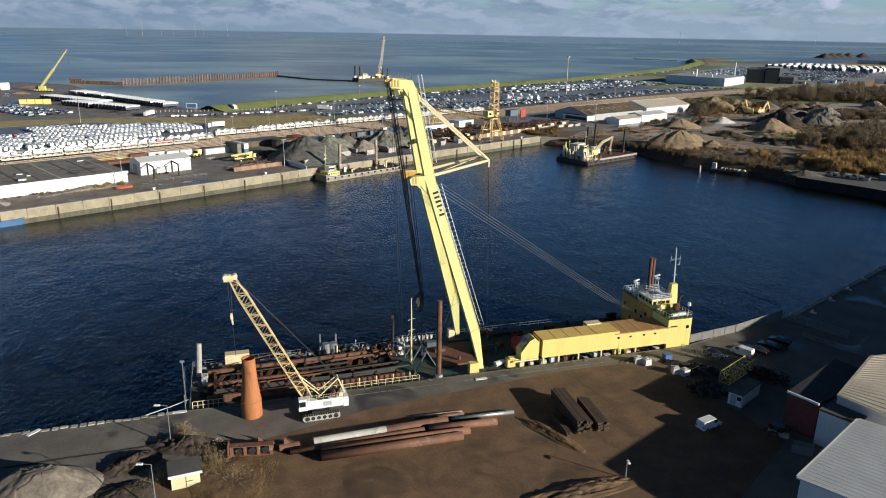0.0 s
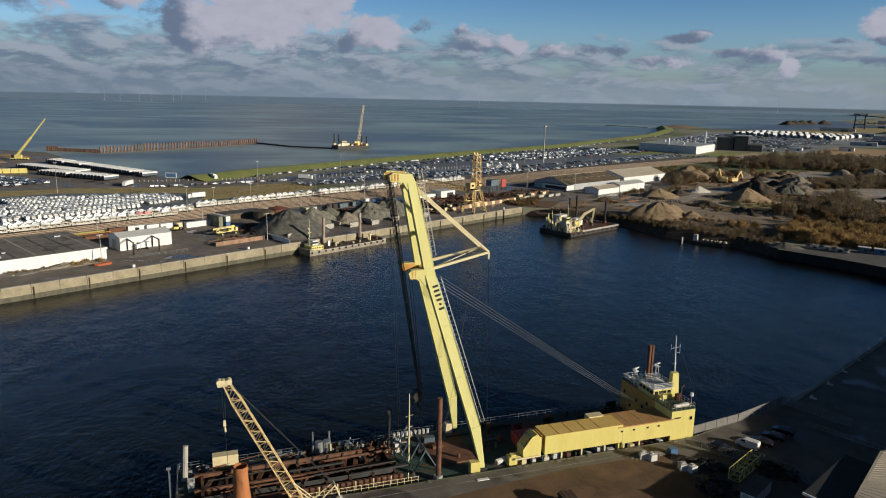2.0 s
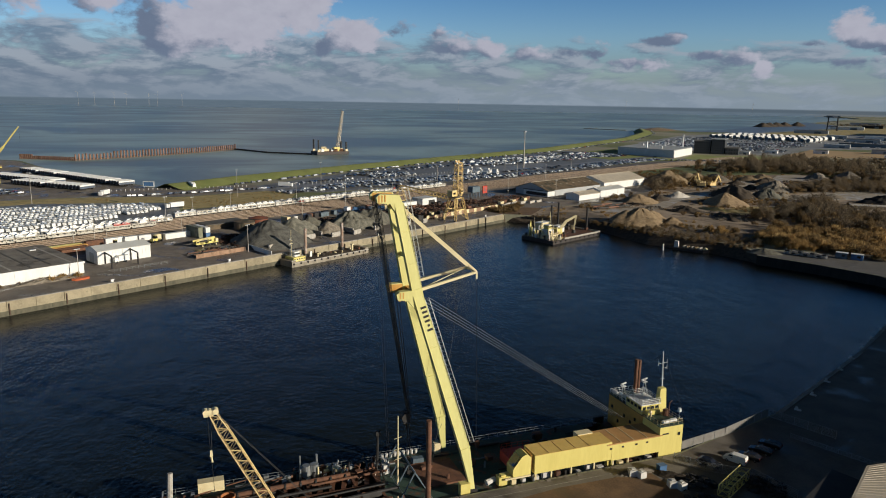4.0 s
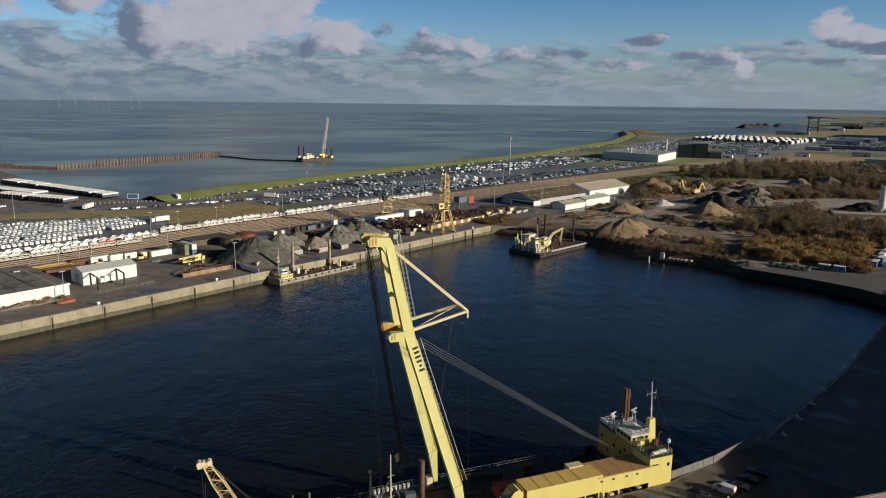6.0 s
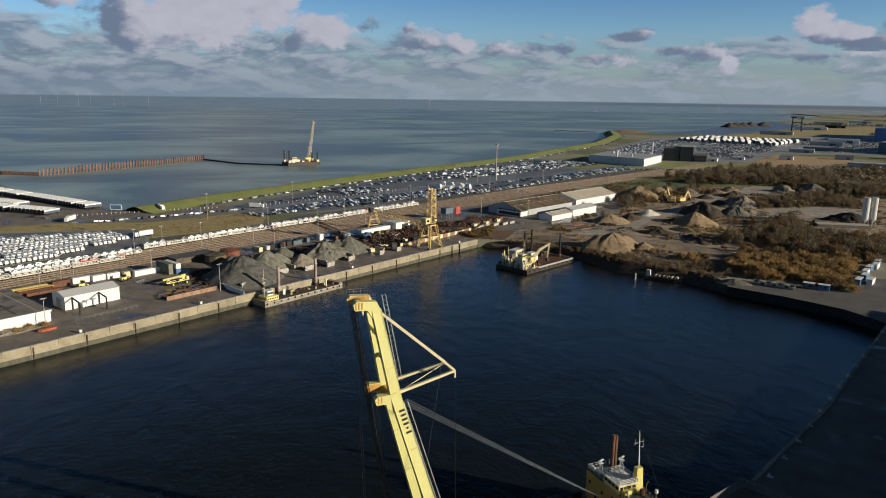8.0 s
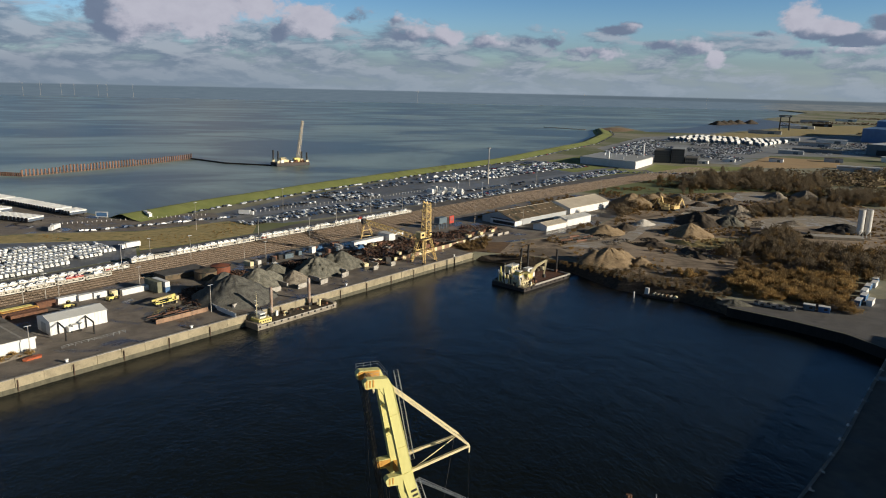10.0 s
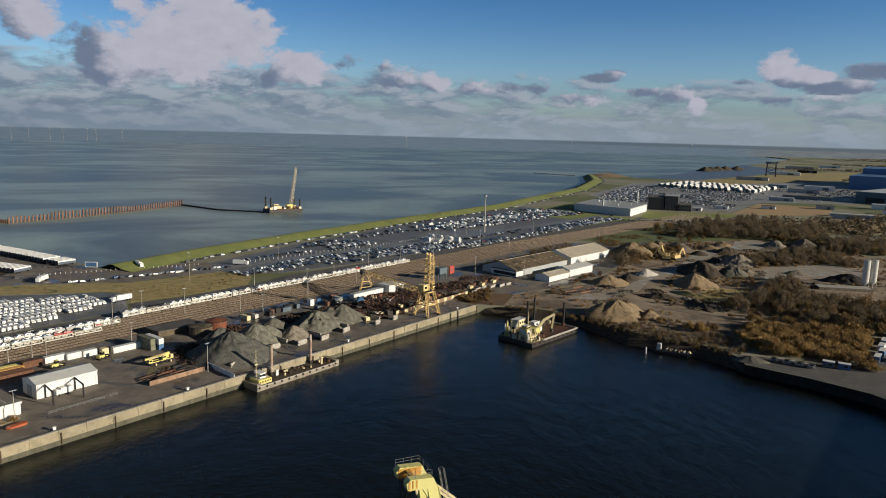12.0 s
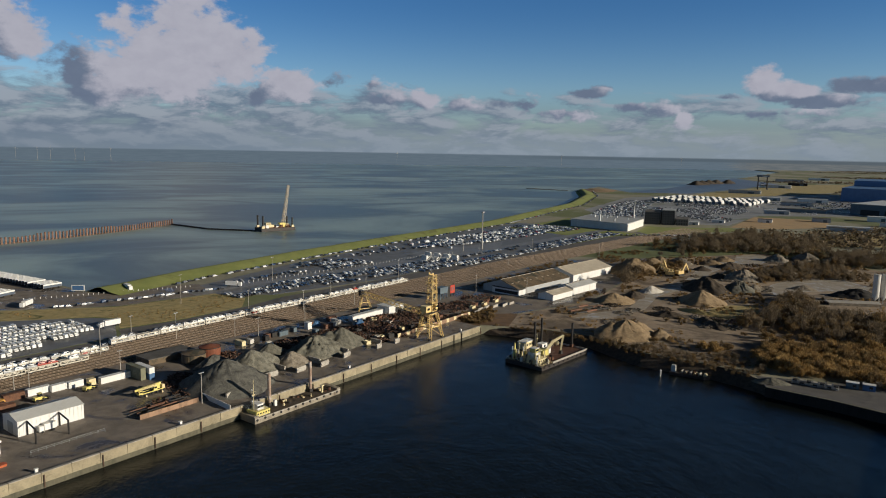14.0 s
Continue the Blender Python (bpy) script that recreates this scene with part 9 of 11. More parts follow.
# trailers on the sea terminal
def trailer_master():
    t = thing("trailer", "white-topped trailer with ends and sides darkened for shade on the terminal", "trailer", pose(-290, 690, 0.05), "parked trailers")
    Mesh().box(0, 0, 1.1, 13.4, 2.5, 2.8).part("box", M_WHITE, t)
    Mesh().box(0, 0, 0.9, 13.4, 2.0, 0.2).part("chassis", M_DARKSTEEL, t)
    # dark panels put the shade of the ends and sides into their colour
    for x in (-6.72, 6.72):
        Mesh().box(x, 0, 1.15, 0.08, 2.4, 2.6).part("rear_door", M_HULL, t, "dark rear panel coloured for its shade")
    for y in (-1.27, 1.27):
        Mesh().box(0, y, 1.1, 13.2, 0.05, 1.7).part("side_curtain", M_TRAILERSHADE, t, "blue-grey side panel coloured for its shade")
    for x in (-4.6, -3.3, -2.0):
        for y in (-1.0, 1.0):
            Mesh().tube((x, y - 0.15, 0.5), (x, y + 0.15, 0.5), 0.5, n=8).part("wheel", M_TYRE, t)
    Mesh().box(5, 0, 0, 0.3, 1.6, 1.0).part("landing_leg", M_DARKSTEEL, t)
    return t


M_TRAILERSHADE = mat("trailer_curtain", (0.10, 0.12, 0.16), (0.06, 0.075, 0.10), 2, 0.3, 0.6)
T0 = trailer_master()
first = True
for (x0, y0), (x1, y1), n in (((-296, 694), (-176, 588), 42), ((-300, 646), (-232, 600), 22), ((-262, 600), (-196, 562), 20)):
    for i in range(n):
        if rnd.random() < 0.06:
            continue
        x, y = x0 + (x1 - x0) * i / n, y0 + (y1 - y0) * i / n
        a = math.degrees(math.atan2(y1 - y0, x1 - x0)) + 90
        m = pose(x, y, 0.05, 0, 0, a + rnd.uniform(-0.5, 0.5))
        if first:
            T0.matrix_basis = m
            first = False
        else:
            copy_thing(T0, m)
for i in range(4):
    c = thing("yellow_container", "bright yellow container on the terminal", "container", pose(-300 + i * 5.6, 603 + i * 1.6, 0.05, 0, 0, 18), "yellow containers")
    Mesh().box(0, 0, 0, 5.4, 3, 3.6).part("shell", M_YELLOW, c)
    Mesh().box(0, 0, 3.6, 5.5, 3.1, 0.15).part("roof", M_CREAM, c)
b = building("gate_cabin", "white two-storey site office on the terminal", [(-396, 735), (-384, 729), (-380, 738), (-392, 744)], 6.4, M_WHITE, M_ROOFWHITE)
for z in (1.2, 4.2):
    Mesh().beam((-394.5, 734.1, z + 0.6), (-385.5, 729.6, z + 0.6), 0.1, 1.2).part("window_band", M_GLASS, b)
spots = []
for r in range(5):
    for i in range(26):
        if rnd.random() < 0.85:
            spots.append((-318 + i * 2.7 + r * 3.4, 568 - i * 1.9 + r * 5.6, 54 + 180 * (i % 2)))
many_cars("terminal_car_rows", "rows of dark and white cars beside the terminal road", spots, M_CAR, PROF, 0.08)
s = thing("blue_sign_board", "blue and white sign board on the terminal", "sign", pose(-157, 574, 0.05, 0, 0, -10))
Mesh().box(0, 0, 1.2, 9, 0.3, 4.0).part("board", M_WHITE, s)
Mesh().box(0, -0.2, 1.7, 7.6, 0.1, 3.0).part("face", M_BLUEPAINT, s)
Mesh().box(-3.5, 0, 0, 0.3, 0.3, 1.3).box(3.5, 0, 0, 0.3, 0.3, 1.3).part("post", M_STEEL, s)
f = thing("white_post_row", "row of short white posts along the terminal road", "posts", pose(0, 0, 0))
for i in range(34):
    Mesh().tube((-184 + i * 3.0, 552 + i * 1.0, 0), (-184 + i * 3.0, 552 + i * 1.0, 1.3), 0.16, n=6).part("post", M_WHITE, f)


def mobile_crane():
    c = thing("mobile_crane", "large yellow telescopic mobile crane on the terminal", "mobile crane", pose(-338, 718, 0.05))
    Mesh().box(0, 0, 0.8, 16, 3, 1.2).part("chassis", M_YELLOW, c)
    Mesh().box(-1, 0, 2.0, 6, 3, 3.0).part("turret", M_YELLOW, c)
    Mesh().box(-5.5, 0, 2.0, 2.5, 3.4, 3.0).part("counterweight", M_DARKSTEEL, c)
    m = Mesh().beam((-2, 0, 4.4), (12, 0, 21), 1.6, 1.8).beam((12, 0, 21), (27, 0, 39.5), 1.0, 1.2, 0.7, 0.8)
    m.part("boom", M_YELLOW, c)
    for i in range(6):
        for y in (-1.3, 1.3):
            Mesh().tube((-7 + i * 2.8, y - 0.25, 0.75), (-7 + i * 2.8, y + 0.25, 0.75), 0.75, n=10).part("wheel", M_TYRE, c)
    Mesh().tube((27, 0, 39.5), (27, 0, 24), 0.06, n=3).part("rope", M_ROPE, c)


mobile_crane()
for x, y, s in ((-352, 742, 6), (-345, 690, 4), (-372, 760, 7)):
    heap("soil_mound", x, y, s * 2.2, s, 2.5, 10, M_SAND, "brown soil heap at the root of the pier", "heap", int(-x), rough=0.3)

# ---- pier, offshore barge and the far land ----
def pier():
    """A curved line of tall steel piles running out to sea, then a low dark wall."""
    p = thing("sheet_pile_pier", "long curved row of rusty steel piles in the sea", "pier")
    a, b, c = Vector((-386, 884)), Vector((-317, 862)), Vector((-172, 1060))
    pts = []
    n = 28
    for i in range(n):
        pts.append((a.lerp(b, i / n), 1.6 if i > 6 else 3.2))
    n = 58
    for i in range(n + 1):
        t = i / n
        q = b.lerp(c, t) + Vector((-0.78, 0.62)) * (-9 * math.sin(math.pi * t))
        pts.append((q, 4.6 + 1.2 * noise.noise((i * 0.25, 0, 0)) + (1.4 if 10 < i < 34 else 0)))
    data = {}
    for q, h in pts:
        k = round(h * 2) / 2
        if k not in data:
            data[k] = Mesh().tube((0, 0, -4), (0, 0, k + 2.6), 1.0, n=10).data("steel_post", M_PIER)
        o = new("steel_post", data[k])
        o.parent, o.matrix_basis = p, pose(q.x, q.y, WATER)
    m = Mesh()
    for (q, h), (r, k) in zip(pts[:-1], pts[1:]):
        m.beam((q.x, q.y, WATER + 0.6), (r.x, r.y, WATER + 0.6), 0.7, 1.6)
    m.part("waling", M_DARKSTEEL, p)
    w = thing("low_breakwater", "low dark breakwater of short piles", "breakwater")
    c, d, e = Vector((-172, 1060)), Vector((-118, 1000)), Vector((-57, 974))
    for q, r in ((c, d), (d, e)):
        k = 16
        for i in range(k):
            s, t = q.lerp(r, i / k), q.lerp(r, (i + 0.8) / k)
            Mesh().beam((s.x, s.y, WATER + 0.5), (t.x, t.y, WATER + 0.5), 2.0, 2.4).part("wall_section", M_DARKSTEEL, w)


pier()


def jack_up():
    j = thing("jack_up_barge", "jack-up crane barge working at the end of the breakwater", "barge", pose(-34, 985, WATER, 0, 0, 25))
    Mesh().box(0, 0, 0.2, 46, 22, 4.0).part("hull", M_HULL, j)
    Mesh().box(0, 0, 4.2, 45.5, 21.5, 0.15).part("deck", M_RUST2, j)
    for x in (-20, 20):
        for y in (-8.5, 8.5):
            Mesh().tube((x, y, -6), (x, y, 20 if x < 0 else 17), 1.1, n=10).part("jack_leg", M_DARKSTEEL, j)
            Mesh().box(x, y, 4.2, 3.4, 3.4, 3.0).part("jack_house", M_CREAM, j)
    h = Mesh().box(-8, 3, 4.2, 12, 9, 3.2).box(-9, 3, 7.4, 7, 7, 2.8).part("deckhouse", M_CREAM, j)
    Mesh().box(-9, -0.6, 8.2, 6, 0.08, 1.0).part("window", M_GLASS, h)
    Mesh().box(9, 0, 4.2, 8, 6, 5.5).part("crane_house", M_YELLOW, j)
    lattice(Mesh(), (11, 0, 8), (20, 2, 58), 3.6, 2.0, 20, 0.38, 0.22).part("crane_boom", M_ROOFPALE, j)
    rnd = random.Random(6)
    for i in range(22):
        Mesh().box(rnd.uniform(-18, 18), rnd.uniform(-9, 9), 4.2, rnd.uniform(1, 4), rnd.uniform(1, 3), rnd.uniform(1, 4)).part("deck_gear", rnd.choice((M_CREAM, M_RUST, M_DARKSTEEL, M_WHITE)), j)


jack_up()
# halls beside the basin end
H_TURN = 36.8


def hall(name, label, x, y, sx, sy, eave, ridge, a, wall, roof, bays=0):
    h = thing(name, label, "building", pose(x, y, 0.03, 0, 0, a))
    Mesh().gable(0, 0, 0, sx, sy, eave, ridge).part("wall", wall, h)
    k = 0.5
    s = sy / 2 + k
    m = Mesh().add([(-sx / 2 - k, -s, eave), (sx / 2 + k, -s, eave), (sx / 2 + k, 0, ridge + 0.1), (-sx / 2 - k, 0, ridge + 0.1), (sx / 2 + k, s, eave), (-sx / 2 - k, s, eave)] +
                   [(-sx / 2 - k, -s, eave + 0.25), (sx / 2 + k, -s, eave + 0.25), (sx / 2 + k, 0, ridge + 0.35), (-sx / 2 - k, 0, ridge + 0.35), (sx / 2 + k, s, eave + 0.25), (-sx / 2 - k, s, eave + 0.25)],
                   [(6, 7, 8, 9), (9, 8, 10, 11), (1, 0, 3, 2), (2, 3, 5, 4), (0, 1, 7, 6), (4, 5, 11, 10), (1, 2, 8, 7), (2, 4, 10, 8), (3, 0, 6, 9), (5, 3, 9, 11)])
    m.part("roof", roof, h)
    for i in range(bays):
        px = -sx / 2 + (i + 0.5) * sx / bays
        Mesh().box(px, -sy / 4, (eave + ridge) / 2 + 0.32, 1.6, 1.3, 0.2).part("skylight", M_ROOFPALE, h)
    for i in range(int(sx / 2.6) + 1):
        px = -sx / 2 + i * 2.6
        Mesh().beam((px, -s, eave + 0.29), (px, 0, ridge + 0.39), 0.22, 0.1).part("roof_rib", roof, h)
    Mesh().beam((-sx / 2 - k, 0, ridge + 0.42), (sx / 2 + k, 0, ridge + 0.42), 0.7, 0.16).part("ridge_cap", M_ROOFPALE, h)
    return h


hall("old_warehouse", "long old warehouse with a dark mossy fibre-cement roof", 164.0, 558.5, 70, 31, 4.6, 9.4, H_TURN, M_GREYWALL, M_ROOFBROWN, 9)
h = hall("pale_warehouse", "warehouse with a pale fibre-cement roof and open gable", 221.5, 600.5, 62, 30, 5.6, 10.0, H_TURN, M_WHITE, M_ROOFPALE, 8)
# a dark panel imitates the shaded inside behind the open gate
Mesh().box(31.1, -2, 0, 0.3, 11, 5.6).part("open_gate", M_DARKSTEEL, h, "dark panel standing for the shade in the wide open gate")
hall("grey_store", "low white store with a grey roof", 171.0, 517.5, 26, 12, 3.8, 5.4, H_TURN, M_WHITE, M_ROOFPALE, 0)
hall("white_store", "white store building with plain walls", 195.5, 537.0, 33, 12.5, 5.0, 6.6, H_TURN, M_WHITE, M_ROOFWHITE, 0)
b = building("gate_building", "low building with a white front wall and flat dark roof", [(131.0, 541.0), (145.2, 522.6), (152.0, 528.0), (138.0, 546.0)], 4.2, M_WHITE, M_ROOFDARK)
Mesh().beam((132.5, 538.6, 2.0), (144.5, 523.0, 2.0), 0.2, 2.2).part("window_band", M_DARKSTEEL, b)
box_container(360, 55, 0, 6, 2.5, 4.5, M_GREYBLUE, "grey-blue container beside the gate building")
# recycling yard heaps
for i, (x, y, rx, ry, h, mt, lb) in enumerate(((172.5, 411, 19, 16, 10.0, M_SAND, "large tan sand heap near the basin"), (190, 405, 8.5, 7, 5.0, M_SAND, "smaller tan sand heap near the basin"), (268, 489, 19, 16, 9.0, M_SAND, "tan sand heap in the recycling yard"),
                                               (296, 528, 21, 17, 11, M_SPOIL, "large dark heap in the recycling yard"), (318, 520, 13, 12, 9, M_GRAVEL, "grey gravel heap in the recycling yard"), (352, 563, 16, 13, 9.5, M_RUBBLE, "grey-brown rubble heap"),
                                               (381, 622, 15, 11, 5.5, M_SPOIL, "dark heap far in the yard"), (335, 524, 10, 7, 4.0, M_RUBBLE, "heap of broken concrete"), (452, 653, 15, 12, 7.5, M_RUBBLE, "grey rubble heap by the trees"),
                                               (483, 650, 20, 14, 9, M_RUBBLE, "large rubble heap by the trees"), (500, 630, 15, 12, 8, M_SAND, "brown heap by the trees"), (395, 488, 20, 11, 7, mat("black_heap", (0.035, 0.032, 0.03), None, 3, 0.4, 0.95), "black heap beside the silos"),
                                               (206, 498, 17, 12, 6.5, M_SAND, "low tan heap behind the stores"), (250, 527, 11, 7, 4.6, mat("white_rubble", (0.62, 0.58, 0.52), (0.5, 0.46, 0.4), 2, 0.3, 0.95), "bright white rubble heap"),
                                               (228, 512, 10, 8, 4.5, M_SPOIL, "dark low heap in the yard"), (236, 424, 13, 5, 3.4, M_SPOIL, "dark ridge of rubble"), (246, 458, 16, 5, 2.6, M_ROUGH, "grassy ridge in the yard"), (222, 452, 13, 8, 3.5, M_SPOIL, "dark low heap of earth"),
                                               (276, 606, 24, 16, 14, M_SAND, "tall tan heap behind the warehouse"), (312, 640, 16, 12, 8, M_SAND, "tan heap behind the excavators"), (405, 570, 10, 8, 5, M_RUBBLE, "pale rubble heap"), (430, 610, 12, 9, 5, M_GRAVEL, "grey heap"),
                                               (345, 650, 14, 10, 6, M_RUBBLE, "pale heap near the trees"), (375, 520, 9, 6, 3.5, M_RUBBLE, "low rubble heap on the yard"))):
    heap("bulk_mound", x, y, rx, ry, h, 30 * i % 180, mt, lb if len(lb.split()) > 3 else lb + " in the recycling yard", "heap", 200 + i, "yard heaps", 0.12 if mt is M_SAND else 0.2)
for i, (x, y) in enumerate(((340, 519), (348, 527), (232, 422), (244, 418), (208, 470), (196, 462), (418, 585), (300, 600))):
    scrap(x, y, 6, 240 + i, "loose rubble and timber in the recycling yard", 60, 1.8, M_RUBBLE)


rnd = random.Random(61)
for i, (x, y, r) in enumerate(((332, 540, 8), (342, 552, 7), (336, 560, 6), (258, 500, 5), (228, 470, 7), (216, 458, 6), (240, 446, 6), (256, 430, 7), (246, 438, 5), (200, 486, 6), (188, 478, 6), (370, 600, 8), (390, 610, 7), (410, 630, 8), (440, 640, 8), (300, 560, 6), (322, 582, 6), (178, 440, 6), (190, 436, 5), (270, 440, 6))):
    scrap(x, y, r, 450 + i, "broken concrete and rubble strewn over the yard", 90, 1.5, rnd.choice((M_RUBBLE, M_RUBBLE, M_SPOIL, M_SCRAP)))
for i, (x, y, rx, ry, h, mt) in enumerate(((300, 548, 12, 9, 5.0, M_SPOIL), (338, 575, 10, 8, 4.5, M_SPOIL), (362, 590, 9, 8, 4.5, M_SAND), (372, 640, 14, 10, 5, M_SAND), (398, 660, 12, 9, 5, M_SAND), (330, 660, 12, 10, 6, M_SAND), (290, 640, 14, 10, 8, M_SAND), (452, 620, 11, 9, 5.5, M_RUBBLE),
                                           (468, 632, 12, 9, 6, M_RUBBLE), (215, 500, 9, 7, 3.5, M_SAND), (283, 506, 7, 5, 3.0, M_RUBBLE), (345, 612, 9, 7, 4, M_SPOIL), (420, 600, 10, 8, 4, M_SPOIL), (238, 436, 10, 6, 3, M_SPOIL))):
    heap("bulk_mound", x, y, rx, ry, h, 47 * i % 180, mt, {M_SPOIL: "dark loose heap in the recycling yard", M_SAND: "brown sandy heap in the recycling yard", M_RUBBLE: "grey rubble heap in the recycling yard"}[mt], "heap", 500 + i, "yard heaps", 0.2)
for i in range(9):
    b = thing("steel_skid", "long dark steel beam lying on the ground", "beam", pose(168 + (i % 3) * 9, 466 + (i // 3) * 7 + (i % 3) * 4, 0.06, 0, 0, 20 + 6 * (i % 2)), "skids in the yard")
    Mesh().box(0, 0, 0.3, 11, 1.0, 0.9).part("beam_body", M_RUST2 if i % 2 else M_DARKSTEEL, b)
    for x in (-4, 4):
        Mesh().box(x, 0, 0, 0.6, 1.8, 0.3).part("bearer", M_TIMBER, b)


def excavator(x, y, a, label):
    e = thing("excavator", label, "excavator", pose(x, y, 0.04, 0, 0, a) @ Matrix.Scale(1.55, 4), "excavators")
    for s in (-1.3, 1.3):
        Mesh().box(0, s, 0, 4.2, 0.7, 0.95).part("track", M_DARKSTEEL, e)
    Mesh().box(-0.3, 0, 1.1, 4.4, 2.8, 1.7).part("body", M_CRANEYEL, e)
    c = Mesh().box(1.2, 0.9, 1.6, 1.5, 1.0, 1.9).part("cab", M_CRANEYEL, e)
    Mesh().box(1.98, 0.9, 2.2, 0.08, 0.85, 1.1).part("window", M_GLASS, c)
    Mesh().beam((1.4, -0.3, 2.0), (4.2, -0.3, 6.6), 0.7, 0.8).part("boom", M_CRANEYEL, e)
    Mesh().beam((4.2, -0.3, 6.6), (6.6, -0.3, 2.6), 0.5, 0.6).part("stick", M_CRANEYEL, e)
    Mesh().box(6.4, -0.3, 1.2, 1.2, 1.3, 1.3).part("bucket", M_DARKSTEEL, e)


excavator(298, 586, 150, "yellow tracked excavator with its arm raised")
excavator(309, 588, 20, "yellow tracked excavator with its arm raised")
excavator(304, 598, 100, "yellow tracked excavator with its arm raised")
for i, (x, y) in enumerate(((389.5, 466.5), (395.5, 466.0))):
    s = thing("cement_silo", "tall pale grey cement silo", "silo", pose(x, y, 0.04), "silos")
    Mesh().tube((0, 0, 5), (0, 0, 21), 2.2, n=18).part("shell", M_BAG, s)
    Mesh().tube((0, 0, 5), (0, 0, 2.4), 2.2, 0.6, n=18).part("cone", M_BAG, s)
    for k in range(4):
        c, e = 2.2 * math.cos(k * 1.571 + 0.785), 2.2 * math.sin(k * 1.571 + 0.785)
        Mesh().tube((c, e, 0), (c, e, 5.4), 0.2, n=6).part("leg", M_STEEL, s)
    m = Mesh()
    rail(m, [(2.3 * math.cos(k), 2.3 * math.sin(k)) for k in np.linspace(0, 6.28, 9)], 21, 1.1, 2, 0.06)
    m.part("top_rail", M_STEEL, s)
b = building("batching_plant", "low grey concrete batching plant", [(352, 466), (384, 455), (387, 463), (355, 474)], 2.0, M_RUBBLE, M_CONC)
# jetty on the right side of the basin
j = overlay("stone_jetty", [(195.0, 320.0), (212.0, 300.0), (226.0, 278.4), (229.8, 258.0), (300, 320), (262, 330), (230, 318), (200, 334)], 0.05, M_ROAD, "grey worn concrete of the small jetty", "jetty")
m = Mesh()
for (x0, y0), (x1, y1) in zip(DARK_EDGE[:-1], DARK_EDGE[1:]):
    m.beam((x0, y0, -3.6), (x1, y1, -3.6), 0.9, 7.0)
structure("jetty_wall", m, M_DARKWALL, "dark old sheet-pile wall of the jetty", "wall")
heap("gravel_mound", 201, 324, 8, 5, 2.6, -30, M_GRAVEL, "low grey gravel heap on the jetty", "heap", 270)
for i in range(7):
    c = thing("grey_rack", "grey steel rack with weathered loads standing on the jetty", "rack", pose(211.5 + i * 1.9, 322 - i * 1.95, 0.06, 0, 0, -46), "jetty racks")
    for x in (-1.1, 1.1):
        for y in (-1.4, 1.4):
            Mesh().box(x, y, 0, 0.16, 0.16, 2.4).part("post", M_STEEL, c)
    for z in (0.3, 1.3):
        Mesh().box(0, -1.4, z, 2.3, 0.12, 0.14).box(0, 1.4, z, 2.3, 0.12, 0.14).box(-1.1, 0, z, 0.12, 2.8, 0.14).box(1.1, 0, z, 0.12, 2.8, 0.14).part("shelf_frame", M_STEEL, c)
        Mesh().box(0.1 * (i % 3), 0, z + 0.14, 1.7, 2.3, 0.55, 6 * (i % 2)).part("load", M_DARKSTEEL if (i + int(z)) % 2 else M_CONC, c)
for i, (x, y, mt) in enumerate(((232.5, 311.5, M_GREYBLUE), (237.5, 307.5, M_BLUEPAINT))):
    c = thing("site_cabin", "blue-grey site cabin on the jetty", "cabin", pose(x, y, 0.06, 0, 0, -42), "jetty cabins")
    Mesh().box(0, 0, 0, 5.0, 3, 2.6).part("wall", mt, c)
    Mesh().box(0, 0, 2.6, 5.2, 3.2, 0.2).part("roof", M_WHITE, c)
    Mesh().box(0.8, -1.53, 1.0, 1.4, 0.06, 1.0).part("window", M_GLASS, c)
for i, (x, y) in enumerate(((264, 317), (270, 316), (274, 325), (281, 333), (290, 341), (298, 346), (306, 354))):
    c = thing("shipping_container", "blue container with a white roof in the side yard", "container", pose(x, y, 0.06, 0, 0, 40), "blue containers")
    Mesh().box(0, 0, 0, 8.0, 2.6, 2.7).part("shell", M_BLUEPAINT if i % 2 == 0 else M_WHITE, c)
    Mesh().box(0, 0, 2.7, 8.1, 2.7, 0.12).part("roof", M_WHITE, c)


# ---- plants ----
def crown_mesh(rx, rz, n, seed, leaf=0.5, hollow=0.45, tall=1.0):
    rnd = random.Random(seed)
    m = Mesh()
    lobes = [(rnd.uniform(-0.5, 0.5) * rx, rnd.uniform(-0.5, 0.5) * rx, rnd.uniform(0.3, 0.8) * rz * 1.6, rnd.uniform(0.35, 0.6)) for _ in range(9)]
    for i in range(n):
        lx, ly, lz, k = rnd.choice(lobes)
        a, b = rnd.uniform(0, 6.283), math.acos(rnd.uniform(-1, 1))
        r = hollow + (1 - hollow) * rnd.random()
        x, y, z = lx + rx * k * r * math.sin(b) * math.cos(a), ly + rx * k * r * math.sin(b) * math.sin(a), lz + rz * k * r * math.cos(b)
        s = leaf * rnd.uniform(0.5, 1.3)
        e1 = Vector((rnd.uniform(-0.6, 0.6), rnd.uniform(-0.6, 0.6), rnd.uniform(0.1, 1.2))).normalized() * s * 1.25
        e2 = Vector((rnd.uniform(-1, 1), rnd.uniform(-1, 1), rnd.uniform(-0.6, 0.6))).normalized() * s * 0.45
        c = Vector((x, y, max(0.2, z)))
        m.add([c - e1, c + e2, c + e1], [(0, 1, 2)]) if rnd.random() < 0.5 else m.add([c - e1, c - e2, c + e1, c + e2], [(0, 1, 2, 3)])
    return m


